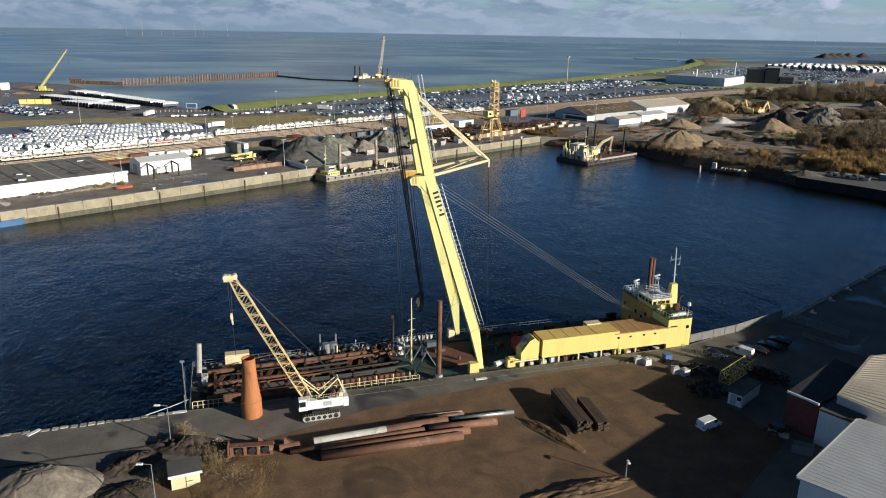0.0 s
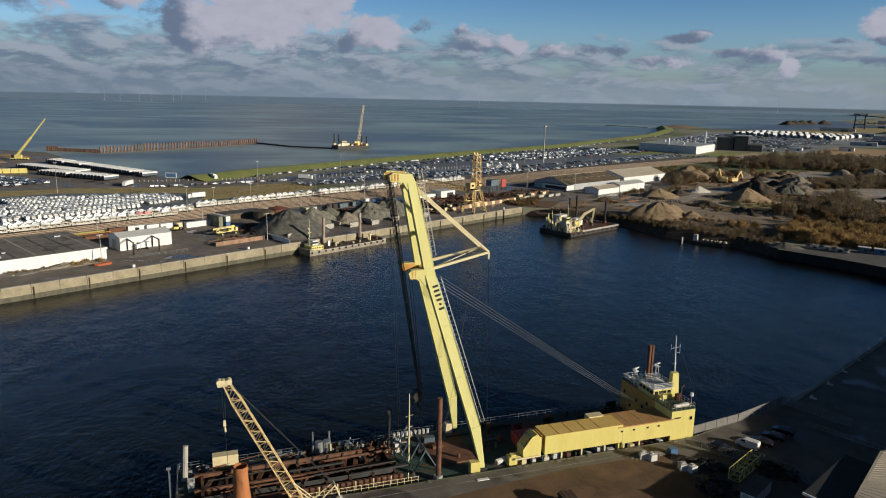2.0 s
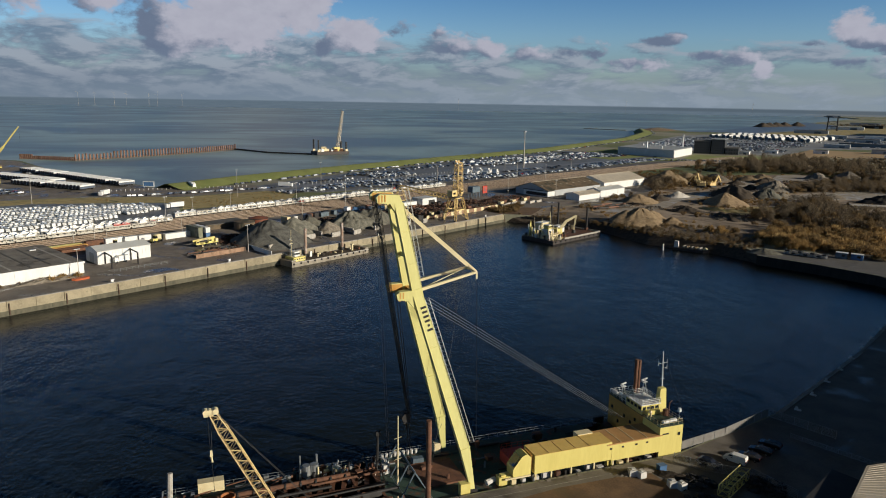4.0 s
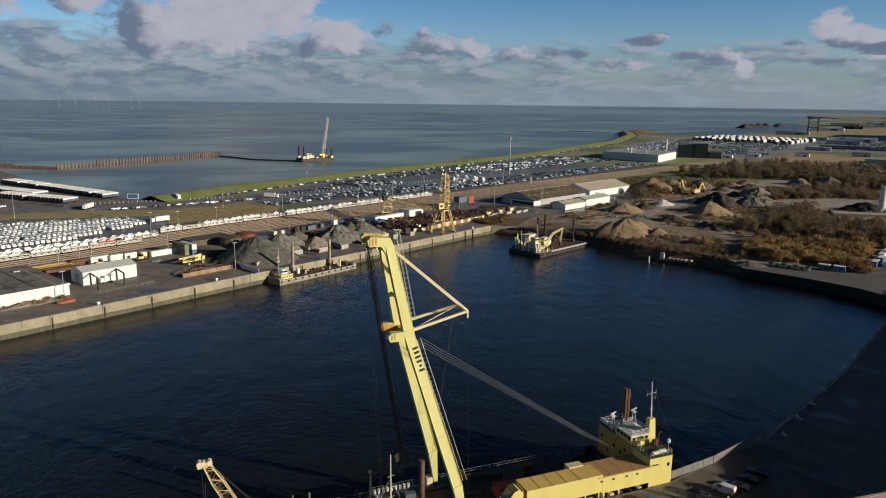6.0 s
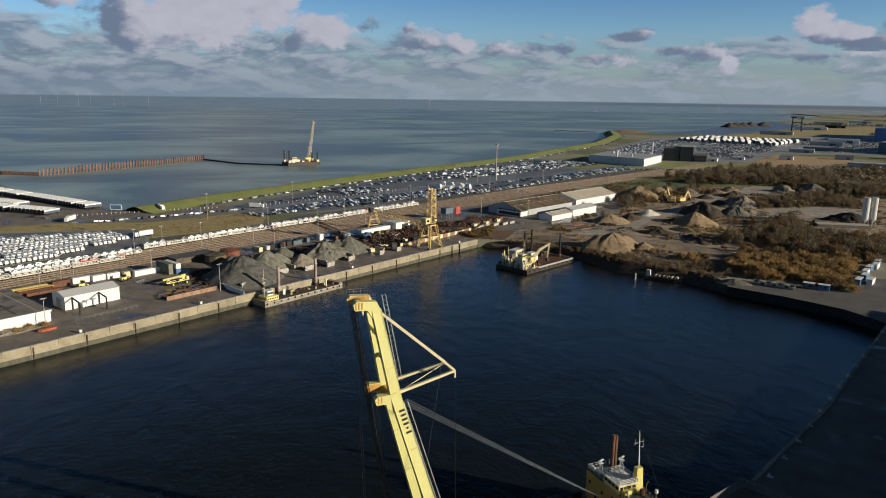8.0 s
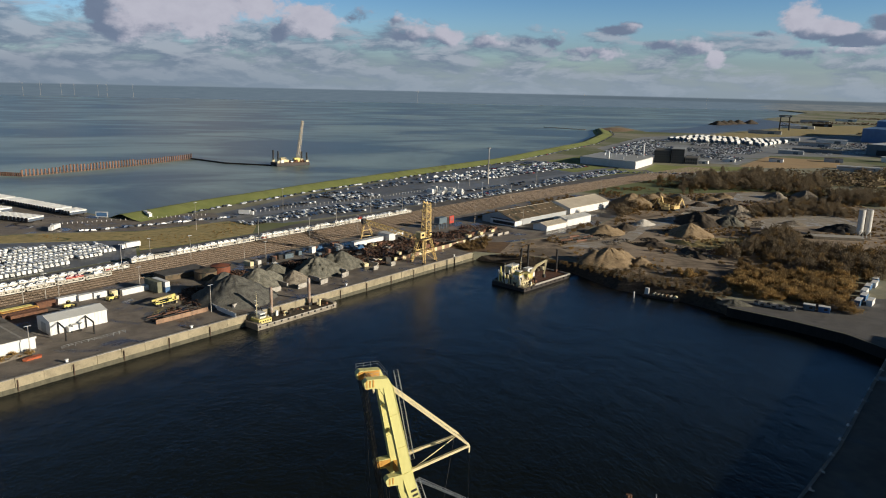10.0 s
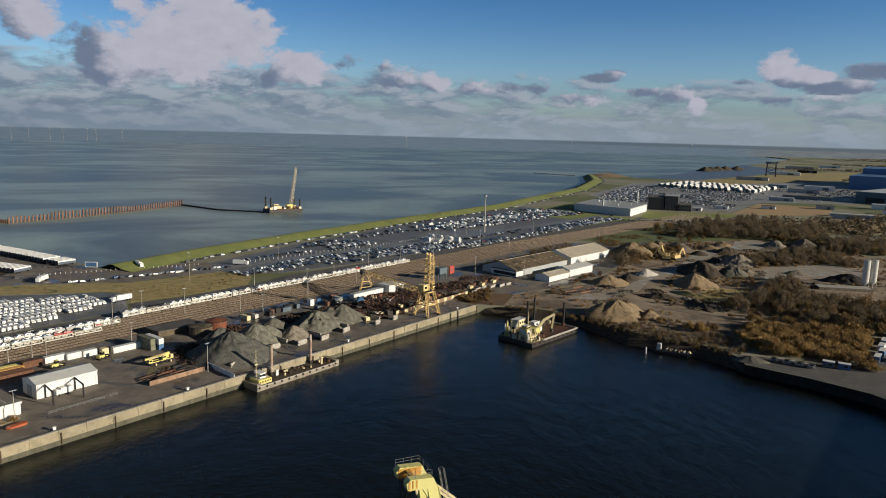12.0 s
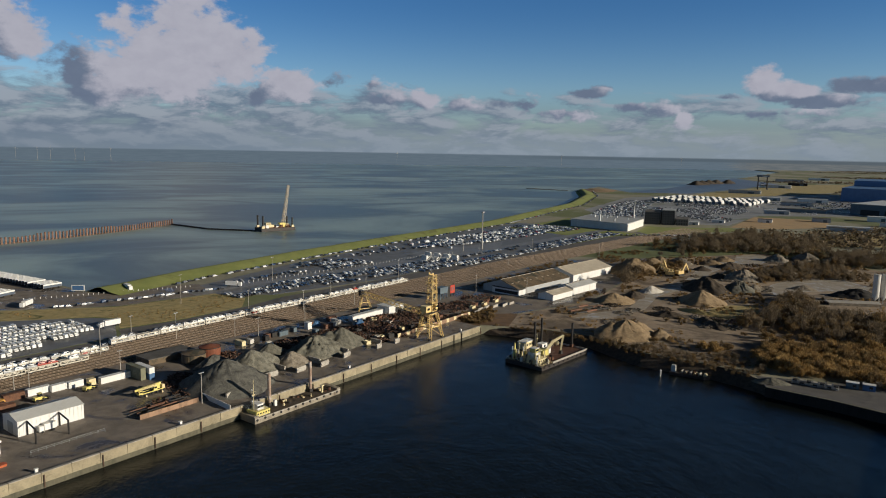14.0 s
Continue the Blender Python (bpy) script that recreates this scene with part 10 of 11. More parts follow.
def tree_master(name, label, h, r, leaf_m, seed, n=520, trunks=1, leaf=0.42):
    t = thing(name, label, "tree" if name != "bush" else "bush", pose(0, 0, -50), name + "es" if name == "bush" else "trees by the yard")
    rnd = random.Random(seed)
    m = Mesh()
    for k in range(trunks):
        bx, by = (0, 0) if trunks == 1 else (rnd.uniform(-0.5, 0.5) * r, rnd.uniform(-0.5, 0.5) * r)
        top = (bx + rnd.uniform(-0.4, 0.4), by + rnd.uniform(-0.4, 0.4), h * 0.62)
        m.tube((bx, by, -0.2), top, 0.045 * h * 0.5, 0.02 * h * 0.5, n=5, caps=False)
        for i in range(6):
            z = h * rnd.uniform(0.22, 0.6)
            a = rnd.uniform(0, 6.28)
            m.tube((bx, by, z), (bx + math.cos(a) * r * 0.7, by + math.sin(a) * r * 0.7, z + h * rnd.uniform(0.15, 0.35)), 0.012 * h * 0.6, 0.004 * h, n=4, caps=False)
    m.part("trunk", M_BARK, t)
    crown_mesh(r, h * 0.5, n, seed, leaf).part("crown", leaf_m, t)
    return t


masters = {}
for key, nm, lb, h, r, mt in (("gold", "bush", "dense golden autumn bush", 5.0, 3.8, M_BUSHGOLD), ("brown", "bush", "dense brown autumn bush", 5.2, 3.8, M_BUSH), ("bare", "tree", "half-bare grey-brown autumn tree", 8.5, 4.2, M_BUSHDARK), ("tall", "tree", "tall brown autumn tree with thin leaves", 10.5, 5.0, M_BUSH)):
    masters[key] = [tree_master(nm, lb, h * (0.9 + 0.12 * k), r * (0.92 + 0.1 * k), mt, 500 + 7 * k + len(key) * 31, 900 if nm == "bush" else 1000, 3 if nm == "bush" else 2, 0.40) for k in range(3)]
for key, lb, h, r, mt in (("gold_s", "golden bush", 5.0, 3.8, M_BUSHGOLD), ("brown_s", "brown bush", 5.2, 3.8, M_BUSH), ("bare_s", "bare bush", 8.5, 4.2, M_BUSHDARK)):
    masters[key] = [tree_master("bush", lb, h * (0.9 + 0.12 * k), r * (0.92 + 0.1 * k), mt, 600 + 7 * k + len(key) * 31, 520, 1, 0.42) for k in range(3)]
masters["low"] = [tree_master("bush", "low brown scrub", 2.0, 2.2, M_BUSH, 700 + k, 130, 1, 0.42) for k in range(3)]
masters["lowgold"] = [tree_master("bush", "low golden scrub", 2.0, 2.4, M_BUSHGOLD, 720 + k, 130, 1, 0.42) for k in range(3)]


def plant(key, x, y, rnd, z=0.0, s=None):
    k = rnd.randrange(3)
    ob = masters[key][k]
    s = s or rnd.uniform(0.75, 1.2)
    m = pose(x, y, z, 0, 0, rnd.uniform(0, 360))
    c = copy_thing(ob, m)
    c.scale = (s, s, s * rnd.uniform(0.85, 1.1))
    return c


def inside(p, poly):
    x, y = p
    hit = False
    for (x0, y0), (x1, y1) in zip(poly, poly[1:] + poly[:1]):
        if (y0 > y) != (y1 > y) and x < (x1 - x0) * (y - y0) / (y1 - y0) + x0:
            hit = not hit
    return hit


rnd = random.Random(99)


def thicket(poly, spacing, keys, s=None):
    xs, ys = [p[0] for p in poly], [p[1] for p in poly]
    x = min(xs)
    while x < max(xs):
        y = min(ys)
        while y < max(ys):
            p = (x + rnd.uniform(-0.5, 0.5) * spacing, y + rnd.uniform(-0.5, 0.5) * spacing)
            if inside(p, poly):
                plant(rnd.choice(keys), *p, rnd, 0.0, s)
            y += spacing
        x += spacing


CLEAR = [[(159, 455), (179, 448), (218, 469), (249, 509), (298, 538), (343, 591), (395, 638), (418, 657), (391, 658), (351, 630), (303, 573), (256, 536), (227, 506), (203, 477), (176, 468)],
         [(336, 526), (336, 503), (374, 509), (391, 509), (414, 499), (438, 520), (442, 564), (415, 567), (377, 552)], [(404, 621), (462, 667), (461, 697), (431, 690), (398, 647)], [(213, 422), (236, 406), (245, 388), (228, 372), (203, 394)]]


def scrub(name, label, poly, spacing, keys, lo=0.7, hi=1.2, z=0.0, gaps=0.0):
    """An uncountable mass of shrubs as one loose mesh."""
    m = Mesh()
    xs, ys = [p[0] for p in poly], [p[1] for p in poly]
    kinds = {k: [[c for c in ob.children if c.name.startswith("crown")][0].data for ob in masters[k]] for k in keys}
    for x in np.arange(min(xs), max(xs), spacing):
        for y in np.arange(min(ys), max(ys), spacing):
            p = (x + rnd.uniform(-0.6, 0.6) * spacing, y + rnd.uniform(-0.6, 0.6) * spacing)
            if not inside(p, poly) or (gaps and (noise.noise((p[0] * 0.035, p[1] * 0.035, gaps)) < 0.14 or any(inside(p, t) for t in CLEAR))):
                continue
            d = kinds[rnd.choice(keys)][rnd.randrange(3)]
            s, t, a = rnd.uniform(lo, hi), rnd.uniform(0.8, 1.7), rnd.uniform(0, 6.28)
            co = np.empty(len(d.vertices) * 3)
            d.vertices.foreach_get("co", co)
            co = co.reshape(-1, 3)
            c, e = math.cos(a) * s, math.sin(a) * s
            out = np.stack([co[:, 0] * c - co[:, 1] * e + p[0], co[:, 0] * e + co[:, 1] * c + p[1], co[:, 2] * s * t + z], 1)
            m.add(out.tolist(), [tuple(q.vertices) for q in d.polygons])
    return tagged(m.part(name, kinds[keys[0]][0].materials[0]), label, "bushes", "", "stuff")


scrub("golden_scrub", "dense golden autumn bushes covering the shore", [(222, 366), (232, 374), (246, 386), (255, 374), (271, 372), (284, 372), (300, 362), (285, 345), (268, 328), (257, 314), (250, 299), (243, 314), (236, 322), (219, 328), (213, 336), (214, 350)], 3.7, ("gold_s",), 0.35, 1.1)
scrub("brown_scrub", "brown autumn scrub between the golden bushes", [(222, 366), (232, 374), (246, 386), (271, 372), (300, 362), (268, 328), (250, 299), (236, 322), (213, 336), (214, 350)], 6.0, ("brown_s",), 0.6, 1.0)
scrub("bare_thicket", "tall half-bare thicket behind the golden bushes", [(301, 459), (336, 490), (349, 486), (340, 462), (325, 440), (345, 425), (360, 400), (330, 362), (305, 352), (285, 366), (277, 382), (272, 394), (269, 407), (254, 409), (245, 417), (267, 427), (287, 439)], 5.4, ("bare_s",), 0.35, 1.1)
scrub("brown_thicket", "brown-leaved thicket behind the golden bushes", [(301, 459), (336, 490), (349, 486), (340, 462), (325, 440), (360, 400), (305, 352), (277, 382), (269, 407), (245, 417), (267, 427), (287, 439)], 7.6, ("brown_s",), 0.7, 1.3)
scrub("bank_scrub", "dark low scrub on the bank of the basin", [(104, 446), (128, 430), (149, 406), (163, 399), (178, 389), (185, 377), (195, 372), (209, 386), (220, 383), (208, 362), (216, 353), (207, 335), (195, 333), (187, 345), (173, 361), (160, 376), (150, 394), (134, 418), (112, 436)], 4.0, ("brown_s",), 0.2, 0.5, -0.8)
scrub("bank_twigs", "bare grey-brown twigs on the bank of the basin", [(104, 446), (149, 406), (178, 389), (195, 372), (209, 386), (220, 383), (208, 362), (216, 353), (207, 335), (195, 333), (173, 361), (150, 394), (112, 436)], 5.0, ("bare_s",), 0.25, 0.5, -0.8)
scrub("yard_scrub", "sunlit tan scrub among the rubble heaps", [(381, 587), (403, 599), (437, 610), (469, 639), (484, 621), (465, 578), (466, 552), (440, 538), (424, 556), (396, 549), (377, 551), (361, 545), (358, 553)], 5.2, ("bare_s",), 0.45, 0.8)
scrub("yard_bushes", "brown bushes among the rubble heaps", [(361, 545), (381, 587), (437, 610), (484, 621), (466, 552), (424, 552), (377, 545)], 8.0, ("brown_s",), 0.5, 1.0)
scrub("back_trees", "wide belt of half-bare trees behind the recycling yard", [(411, 752), (470, 815), (512, 826), (551, 838), (579, 820), (545, 764), (590, 770), (552, 710), (520, 679), (545, 676), (560, 656), (600, 629), (560, 590), (531, 593), (483, 606), (500, 662), (463, 703), (420, 709), (385, 723)], 8.5, ("bare_s",), 0.6, 1.5)
scrub("back_bushes", "brown bushes in the tree belt behind the yard", [(411, 752), (470, 815), (551, 838), (590, 770), (520, 679), (600, 629), (531, 593), (483, 606), (500, 662), (463, 703), (385, 723)], 12, ("brown_s",), 0.8, 1.4)
scrub("hall_scrub", "brown bushes beside the warehouse and the tan heaps", [(261, 607), (276, 627), (282, 612), (309, 650), (307, 624), (340, 650), (350, 640), (325, 612), (297, 596), (273, 570), (262, 570), (239, 558)], 8.6, ("brown_s",), 0.5, 1.1)
YARD = [(120, 442), (156, 414), (168, 382), (196, 352), (260, 352), (390, 420), (520, 560), (470, 700), (330, 680), (268, 590), (190, 500), (128, 470)]
scrub("yard_undergrowth", "low brown scrub scattered over the recycling yard", YARD, 5.4, ("low",), 0.35, 1.0, 0.0, 3.3)
scrub("yard_dry_grass", "dry golden weeds scattered over the recycling yard", YARD, 5.8, ("lowgold",), 0.25, 0.8, 0.0, 8.1)
scrub("verge_undergrowth", "low brown scrub along the railway and the halls", [far(330, 70), far(480, 84), far(620, 72), far(780, 60), far(760, 30), far(600, 20), far(500, 40)], 5.0, ("low",), 0.4, 1.1, 0.0, 5.7)
scrub("strip_weeds", "tufts of rough grass on the strip by the van lot", [far(60, 238), far(85, 219), far(124, 190), far(131, 177), far(122, 153), far(152, 147), far(198, 147), far(213, 166), far(209, 190), far(147, 201), far(95, 242)], 3.6, ("lowgold",), 0.12, 0.34, 0.0, 2.2)
scrub("wall_shrubs", "pale dry shrubs along the front of the quay warehouse", [far(-9, 19.5), far(7, 19.5), far(7, 24), far(-9, 24)], 2.0, ("lowgold",), 0.5, 0.95)
scrub("wall_weeds", "low green-brown weeds along the warehouse front", [far(-40, 21), far(-10, 21), far(-10, 24), far(-40, 24)], 2.6, ("low",), 0.25, 0.6)
scrub("corner_scrub", "brown scrub at the corner of the basin", [far(258, 4), far(272, 2), far(296, 14), far(300, 26), far(276, 26), far(260, 18)], 2.6, ("low",), 0.5, 1.2, -0.4)
for x, y, k, s in ((246, 558, "bare", 1.7), (253, 566, "bare", 1.5), (259, 575, "brown", 1.5), (266, 586, "bare", 1.8), (283, 604, "tall", 1.2), (294, 616, "bare", 1.5), (303, 612, "brown", 1.6), (314, 626, "gold", 1.5), (322, 622, "brown", 1.5), (183, 500, "brown", 0.8), (189, 507, "bare", 0.6), (195, 515, "brown", 0.9), (202, 519, "brown", 0.8), (210, 523, "bare", 0.7),
                   (384, 765, "tall", 1.2), (393, 758, "tall", 1.1), (400, 770, "tall", 1.2), (205, 372, "gold", 1.1), (200, 379, "gold", 0.9), (208, 380, "gold", 1.0), (214, 376, "brown", 0.9), (248, 392, "brown", 0.9), (256, 398, "bare", 0.7), (240, 400, "brown", 0.6)):
    plant(k, x, y, rnd, 0.0, s)
thicket([(370, 560), (388, 548), (398, 560), (380, 580)], 9, ("brown", "bare"), 0.8)
thicket([(330, 690), (372, 706), (385, 723), (420, 709), (370, 680)], 12.5, ("bare", "tall", "bare", "brown"))
thicket([(600, 629), (640, 700), (720, 690), (660, 560), (600, 560)], 18, ("bare", "tall"))
thicket([(420, 790), (560, 840), (600, 870), (480, 860)], 17, ("bare", "brown"))
for obs in masters.values():
    for ob in obs:
        for o in list(ob.children_recursive) + [ob]:
            bpy.data.objects.remove(o)


# ---- buildings towards the horizon ----
def far_block(name, label, poly, h, wall, roof, rows=0, cols=0):
    b = building(name, label, poly, h, wall, roof, 0.05, 0.6)
    if rows:
        (x0, y0), (x1, y1) = poly[0], poly[1]
        d = Vector((x1 - x0, y1 - y0))
        nrm = Vector((d.y, -d.x)).normalized()
        for r in range(rows):
            for c in range(cols):
                p = Vector((x0, y0)) + d * ((c + 0.25) / cols) + nrm * 0.12
                q = Vector((x0, y0)) + d * ((c + 0.75) / cols) + nrm * 0.12
                z = h * (r + 0.6) / (rows + 0.2)
                Mesh().beam((*p, z), (*q, z), 0.12, h / rows * 0.45).part("window", M_GLASS, b)
    return b


b = far_block("long_hall", "long pale green-grey industrial hall", [(369, 978), (419, 907), (476, 973), (426, 1044)], 9.5, M_ROOFWHITE, M_GREYWALL)
Mesh().beam((419.4, 906.6, 4.6), (476.4, 972.6, 4.6), 0.5, 9.4).part("white_gable", M_WHITE, b)
rnd = random.Random(31)
for i in range(14):
    x, y = 395 + rnd.uniform(0, 60), 960 + rnd.uniform(-30, 50)
    if inside((x, y), [(372, 978), (419, 912), (470, 973), (426, 1038)]):
        Mesh().tube((x, y, 10), (x, y, rnd.choice((12, 13, 13, 19))), rnd.choice((0.6, 1.2, 1.5)), n=8).part("roof_stack", M_STEEL, b)
s = thing("slender_chimney", "slender pale chimney beside the long hall", "chimney", pose(468, 985, 0))
Mesh().tube((0, 0, 0), (0, 0, 27), 1.2, 0.8, n=10).part("shaft", M_WHITE, s)
Mesh().tube((0, 0, 27), (0, 0, 27.6), 1.1, n=10).part("cap", M_STEEL, s)
far_block("dark_office", "dark five-storey office block", [(490, 995), (510, 985), (532, 1020), (512, 1030)], 18, M_DARKCLAD, M_ROOFDARK, 5, 7)
far_block("dark_office", "dark stepped office block with glazed floors", [(511, 984), (527, 976), (548, 1008), (533, 1019)], 21, M_DARKCLAD, M_GREYWALL, 6, 5)
far_block("low_office", "low dark annex of the office block", [(528, 975), (544, 968), (566, 1000), (549, 1008)], 9, M_DARKCLAD, M_ROOFDARK, 2, 5)
far_block("blue_hall", "huge blue industrial hall", [(1236, 1470), (1376, 1310), (1546, 1460), (1406, 1620)], 30, M_BLUE, M_BLUE)
far_block("blue_hall", "taller blue hall behind the first", [(1350, 1560), (1540, 1390), (1660, 1520), (1480, 1690)], 44, M_BLUE, M_BLUE)
b = far_block("pale_hall", "large grey-green hall with a pale roof", [(968, 1140), (1030, 1020), (1180, 1100), (1110, 1220)], 19, M_GREYBLUE, M_ROOFWHITE)
for i in range(3):
    p, q = Vector((976, 1125)).lerp(Vector((1030, 1020)), i * 0.33), Vector((976, 1125)).lerp(Vector((1030, 1020)), i * 0.33 + 0.26)
    nrm = Vector((-0.88, -0.46))
    Mesh().beam((*(p + nrm), 5), (*(q + nrm), 5), 0.3, 9.6).part("gate", M_DARKSTEEL, b)
for i, (x, y, sx, sy, h, mt) in enumerate(((735, 885, 44, 10, 5, M_GREYWALL), (760, 905, 60, 12, 4, M_WHITE), (800, 1010, 26, 14, 6, M_GREYWALL), (826, 1150, 40, 12, 6, M_GREYWALL), (900, 1180, 80, 16, 6, M_GREYBLUE), (905, 1010, 30, 18, 8, M_WHITE),
                                           (700, 1010, 20, 10, 5, M_WHITE), (620, 1010, 18, 8, 4, M_WHITE), (1010, 1330, 60, 18, 7, M_GREYWALL), (1120, 1420, 60, 20, 8, M_WHITE), (860, 930, 40, 12, 6, M_WHITE), (1060, 1480, 40, 14, 7, M_GREYWALL),
                                           (1180, 1750, 80, 20, 8, M_GREYWALL), (1500, 2050, 90, 24, 9, M_WHITE), (1700, 2200, 60, 20, 9, M_DARKWALL), (560, 985, 20, 9, 4, M_WHITE), (1900, 2500, 100, 24, 10, M_GREYWALL), (2200, 2700, 80, 24, 9, M_WHITE))):
    b = thing("low_hall", "low industrial hall on the far side of the fields", "building", pose(x, y, 0, 0, 0, -40), "far halls")
    Mesh().box(0, 0, 0, sx, sy, h).part("wall", mt, b)
    Mesh().box(0, 0, h, sx + 0.6, sy + 0.6, 0.5).part("roof", M_ROOFWHITE if i % 2 else M_ROOFDARK, b)
    Mesh().box(sx * 0.2, -sy / 2 - 0.06, 0, sx * 0.2, 0.12, h * 0.7).part("gate", M_GREYBLUE, b)


def goliath():
    g = thing("transporter_tower", "dark steel gantry tower with a machine house on top", "tower", pose(1375, 1945, 0, 0, 0, -30))
    for x in (-12, 12):
        for y in (-8, 8):
            Mesh().beam((x * 1.1, y * 1.15, 0), (x, y * 0.75, 38), 1.7, 1.7).part("leg", M_DARKSTEEL, g)
    for z in (13, 26):
        Mesh().beam((-12.6, -7, z), (12.6, -7, z), 1.0, 1.2).beam((-12.6, 7, z), (12.6, 7, z), 1.0, 1.2).part("brace", M_DARKSTEEL, g)
    Mesh().beam((-12.6, -7, 13), (12.6, -7, 26), 0.8, 0.8).beam((12.6, 7, 13), (-12.6, 7, 26), 0.8, 0.8).part("brace", M_DARKSTEEL, g)
    h = Mesh().box(0, 0, 38, 34, 15, 5).part("machine_house", M_GREYBLUE, g)
    Mesh().box(0, 0, 43, 36, 16, 0.6).part("roof", M_ROOFDARK, g)
    Mesh().box(4, -7.6, 39.5, 14, 0.2, 2.4).part("window_band", M_WHITE, h)


goliath()
# white tower sections lying in rows on the industrial lots
shell_d = Mesh().pipe((-9.5, 0, 4.2), (9.5, 0, 4.2), 3.9, 0.25, 18).data("shell", M_WHITE, False)
end_d = Mesh().tube((-9.2, 0, 4.2), (9.2, 0, 4.2), 3.5, n=18).data("end_cover", M_GREYBLUE)
rest_d = Mesh().box(-6, 0, 0, 1.2, 5.5, 1.2).box(6, 0, 0, 1.2, 5.5, 1.2).data("cradle", M_CONC)
for r in range(5):
    for i in range(16):
        if rnd.random() < 0.1:
            continue
        q = Vector((760, 1462)).lerp(Vector((882, 1312)), i / 15) + Vector((27, 22)) * r + Vector((rnd.uniform(-3, 3), rnd.uniform(-3, 3)))
        t = thing("tower_section", "white steel tower section lying on cradles", "steel tube", pose(q.x, q.y, 0.05, 0, 0, 40 + rnd.uniform(-2, 2)), "tower sections")
        for d in (shell_d, end_d, rest_d):
            o = new(d.name.split(".")[0], d)
            o.parent = t
spots = []
poly = [(450, 1110), (585, 1100), (640, 1010), (700, 1090), (800, 1190), (860, 1290), (760, 1470), (700, 1470), (560, 1290)]
x = 450
while x < 860:
    y = 1000
    while y < 1480:
        if inside((x, y), poly) and noise.noise((x * 0.012, y * 0.012, 5.0)) > -0.2 and rnd.random() < 0.85:
            spots.append((x + rnd.uniform(-0.5, 0.5), y + rnd.uniform(-0.5, 0.5), 45 + rnd.choice((0, 180))))
        y += 6.2
    x += 6.2
many_cars("new_car_rows", "far rows of new cars on the industrial lots", spots, M_CAR, PROF, 0.08)
spots = [(rnd.uniform(980, 1240), rnd.uniform(1230, 1420), 45 * rnd.choice((1, 3))) for _ in range(420)]
many_cars("new_car_rows", "far parked cars beside the blue halls", spots, M_CAR, PROF, 0.08)
spots = [(rnd.uniform(870, 1230), rnd.uniform(1120, 1330), 45 * rnd.choice((1, 3))) for _ in range(700)]
spots = [q for q in spots if noise.noise((q[0] * 0.012, q[1] * 0.012, 7.0)) > -0.1 and not inside(q[:2], [(960, 1010), (1190, 1090), (1110, 1230), (960, 1150)])]
many_cars("new_car_rows", "far rows of pale new cars before the halls", spots, M_CARWHITE, PROF, 0.08)
spots = [(360 + i * 3.2 + rnd.uniform(-1, 1), 868 - i * 0.4 + rnd.uniform(-4, 4), 40) for i in range(40)]
many_cars("parked_car_row", "row of parked cars before the long hall", spots, M_CAR, PROF, 0.08)
# headland, coal heaps, woods and turbines far out
heap("headland", 800, 1850, 95, 48, 4.0, 62, M_BROWNLAND, "low brown headland at the end of the dyke", "headland", 330, flat=0.3)
m = Mesh()
for i in range(34):
    m.box(735 - i * 2.5, 1905 + i * 3.2, WATER - 1, 3.4, 3.4, 2.6 + 0.4 * noise.noise((i * 0.5, 0, 1)), 30)
tagged(m.part("stone_groyne", M_CONC), "thin stone groyne running into the sea", "groyne")
for i, (x, y) in enumerate(((1330, 2230), (1370, 2260), (1420, 2300), (1470, 2330), (1530, 2350))):
    heap("coal_mound", x, y, 38, 26, 15, 40, M_SPOIL, "dark bulk heap on the far shore", "heap", 340 + i, "far heaps")


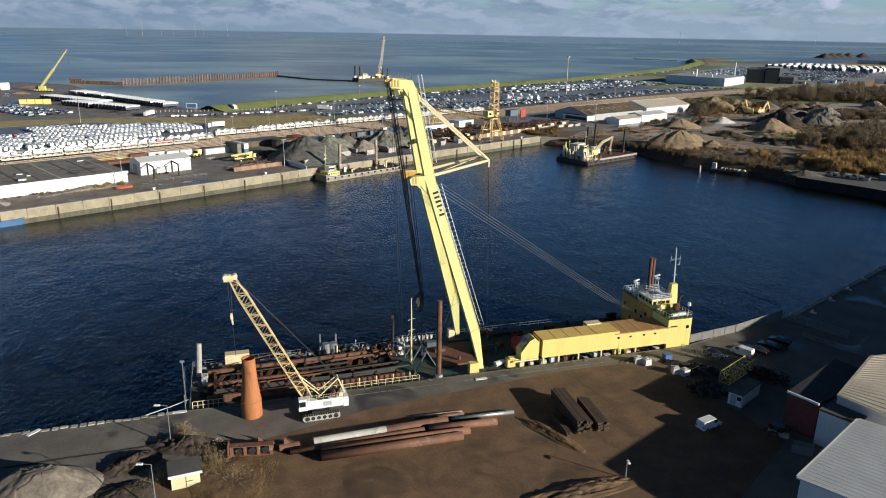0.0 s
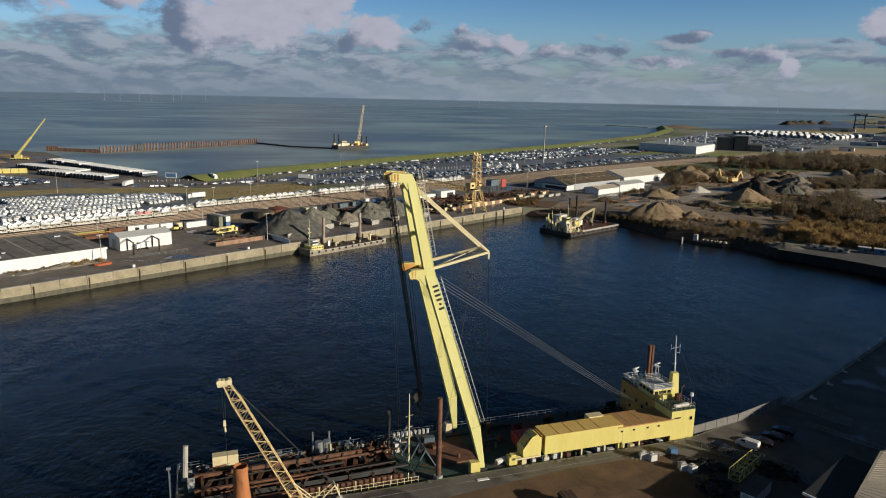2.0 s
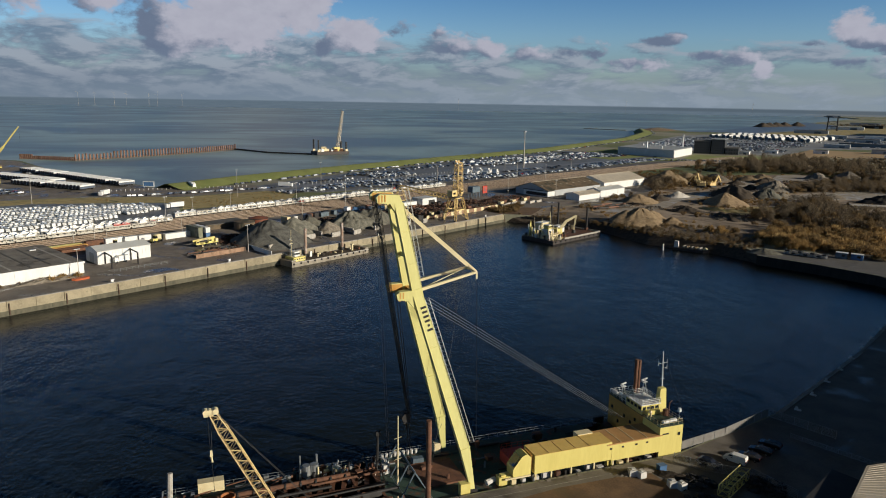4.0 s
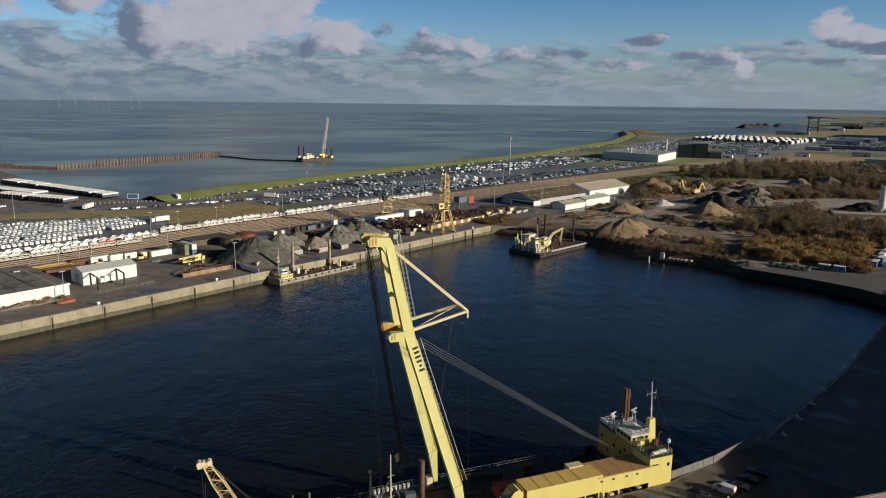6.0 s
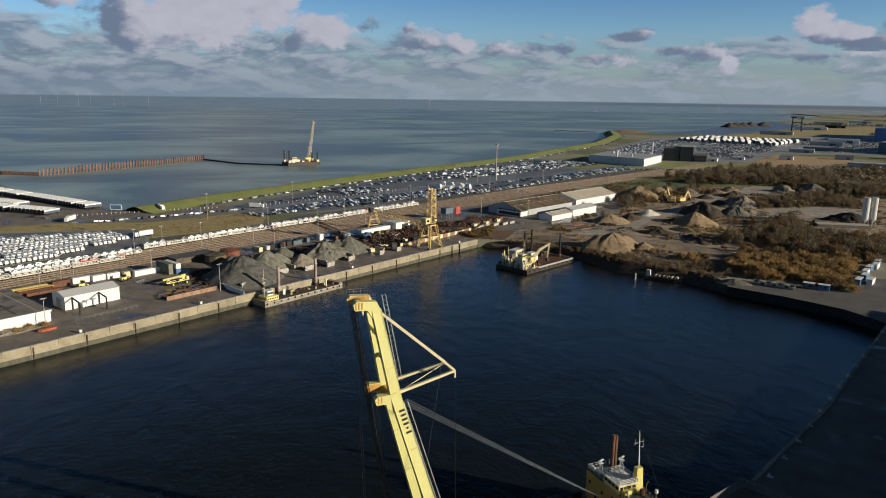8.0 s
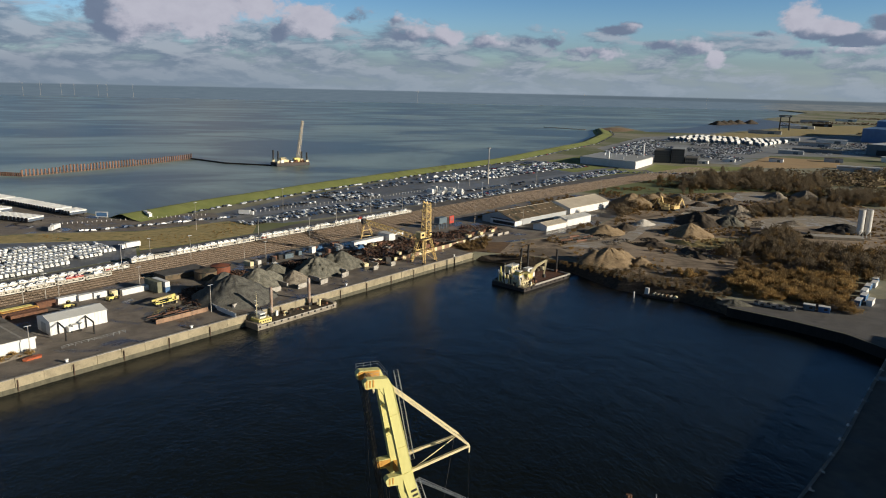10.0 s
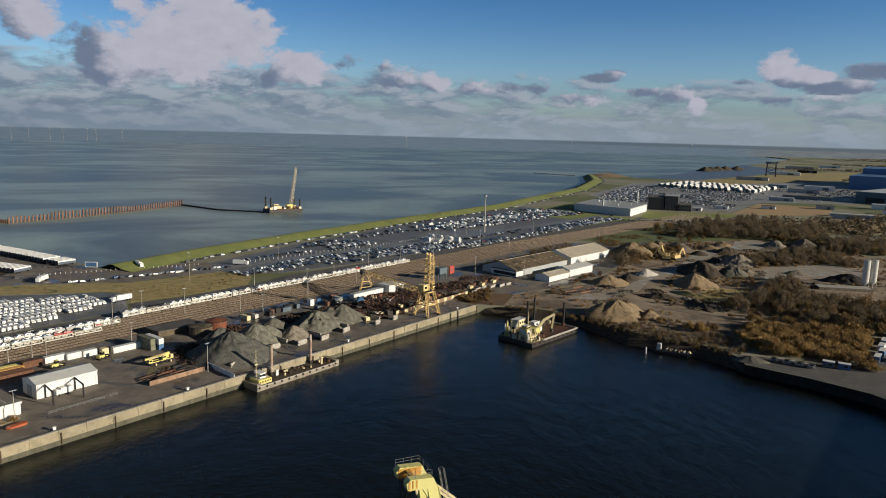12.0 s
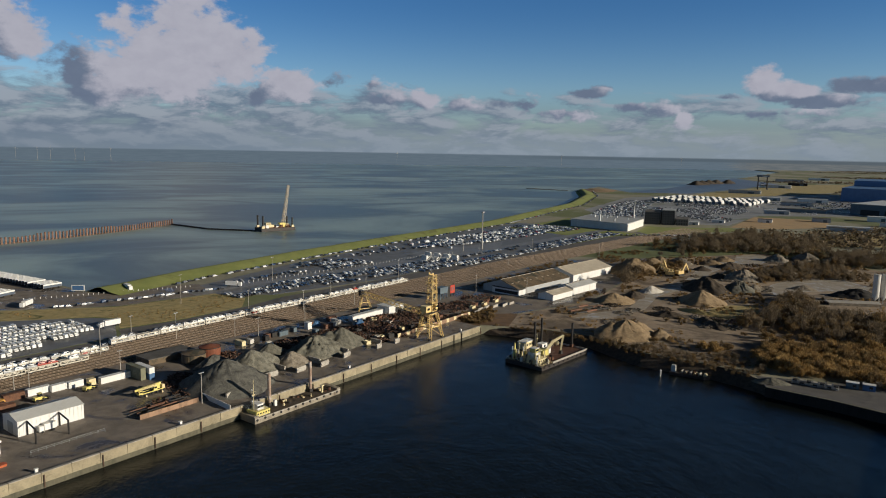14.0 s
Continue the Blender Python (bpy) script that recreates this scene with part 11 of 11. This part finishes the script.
def far_woods():
    """Hedges and woods towards the horizon as one loose mass of clumps."""
    q = random.Random(55)
    m = Mesh()

    def clump(x, y, s):
        for k in range(22):
            c = Vector((x + q.uniform(-s, s), y + q.uniform(-s, s), q.uniform(0.1, 1.0) * s * 0.8))
            e1, e2 = Vector((q.uniform(-1, 1), q.uniform(-1, 1), q.uniform(-0.3, 0.8))) * s * 0.32, Vector((q.uniform(-1, 1), q.uniform(-1, 1), q.uniform(-0.8, 0.8))) * s * 0.32
            m.add([c - e1, c + e2, c + e1, c - e2], [(0, 1, 2, 3)])

    for i in range(30):
        x0, y0 = q.uniform(1400, 3800), q.uniform(1100, 4600)
        a, n = q.uniform(-0.9, -0.3), q.randrange(20, 70)
        if y0 > x0 * 1.28 + 500:
            continue
        for k in range(n):
            clump(x0 + math.cos(a) * k * 12, y0 + math.sin(a) * k * 12, q.uniform(6, 11))
    for i in range(500):
        clump(q.uniform(560, 1000), q.uniform(560, 880), q.uniform(4, 8))
    for i in range(220):
        t = q.random()
        clump(840 + 900 * t + q.uniform(-30, 30), 900 + 500 * t + q.uniform(-30, 30), q.uniform(4, 8))
    return tagged(m.part("far_woods", M_BUSHDARK), "dark hedges and woods on the far flat land", "woods", "", "stuff")


far_woods()
for i in range(10):
    a = radians(-20 + i * 1.1 + 0.4 * math.sin(i * 3.3)) if i < 7 else radians((8, 21, 30)[i - 7])
    x, y = 4650 * math.sin(a), 4650 * math.cos(a)
    w = thing("wind_turbine", "tiny white wind turbine on the horizon", "wind turbine", pose(x, y, WATER, 0, 0, 20), "offshore turbines")
    Mesh().tube((0, 0, 0), (0, 0, 80), 0.5, 0.3, n=6).part("tower", M_CONC, w)
    Mesh().tube((0, -2, 80), (0, 2, 80), 0.8, n=6).part("hub", M_CONC, w)
    for k in range(3):
        t = 0.5 + i + k * 2.094
        Mesh().beam((0, -2.2, 80), (15 * math.cos(t), -2.2, 80 + 15 * math.sin(t)), 0.9, 0.4, 0.3, 0.3).part("blade", M_CONC, w)
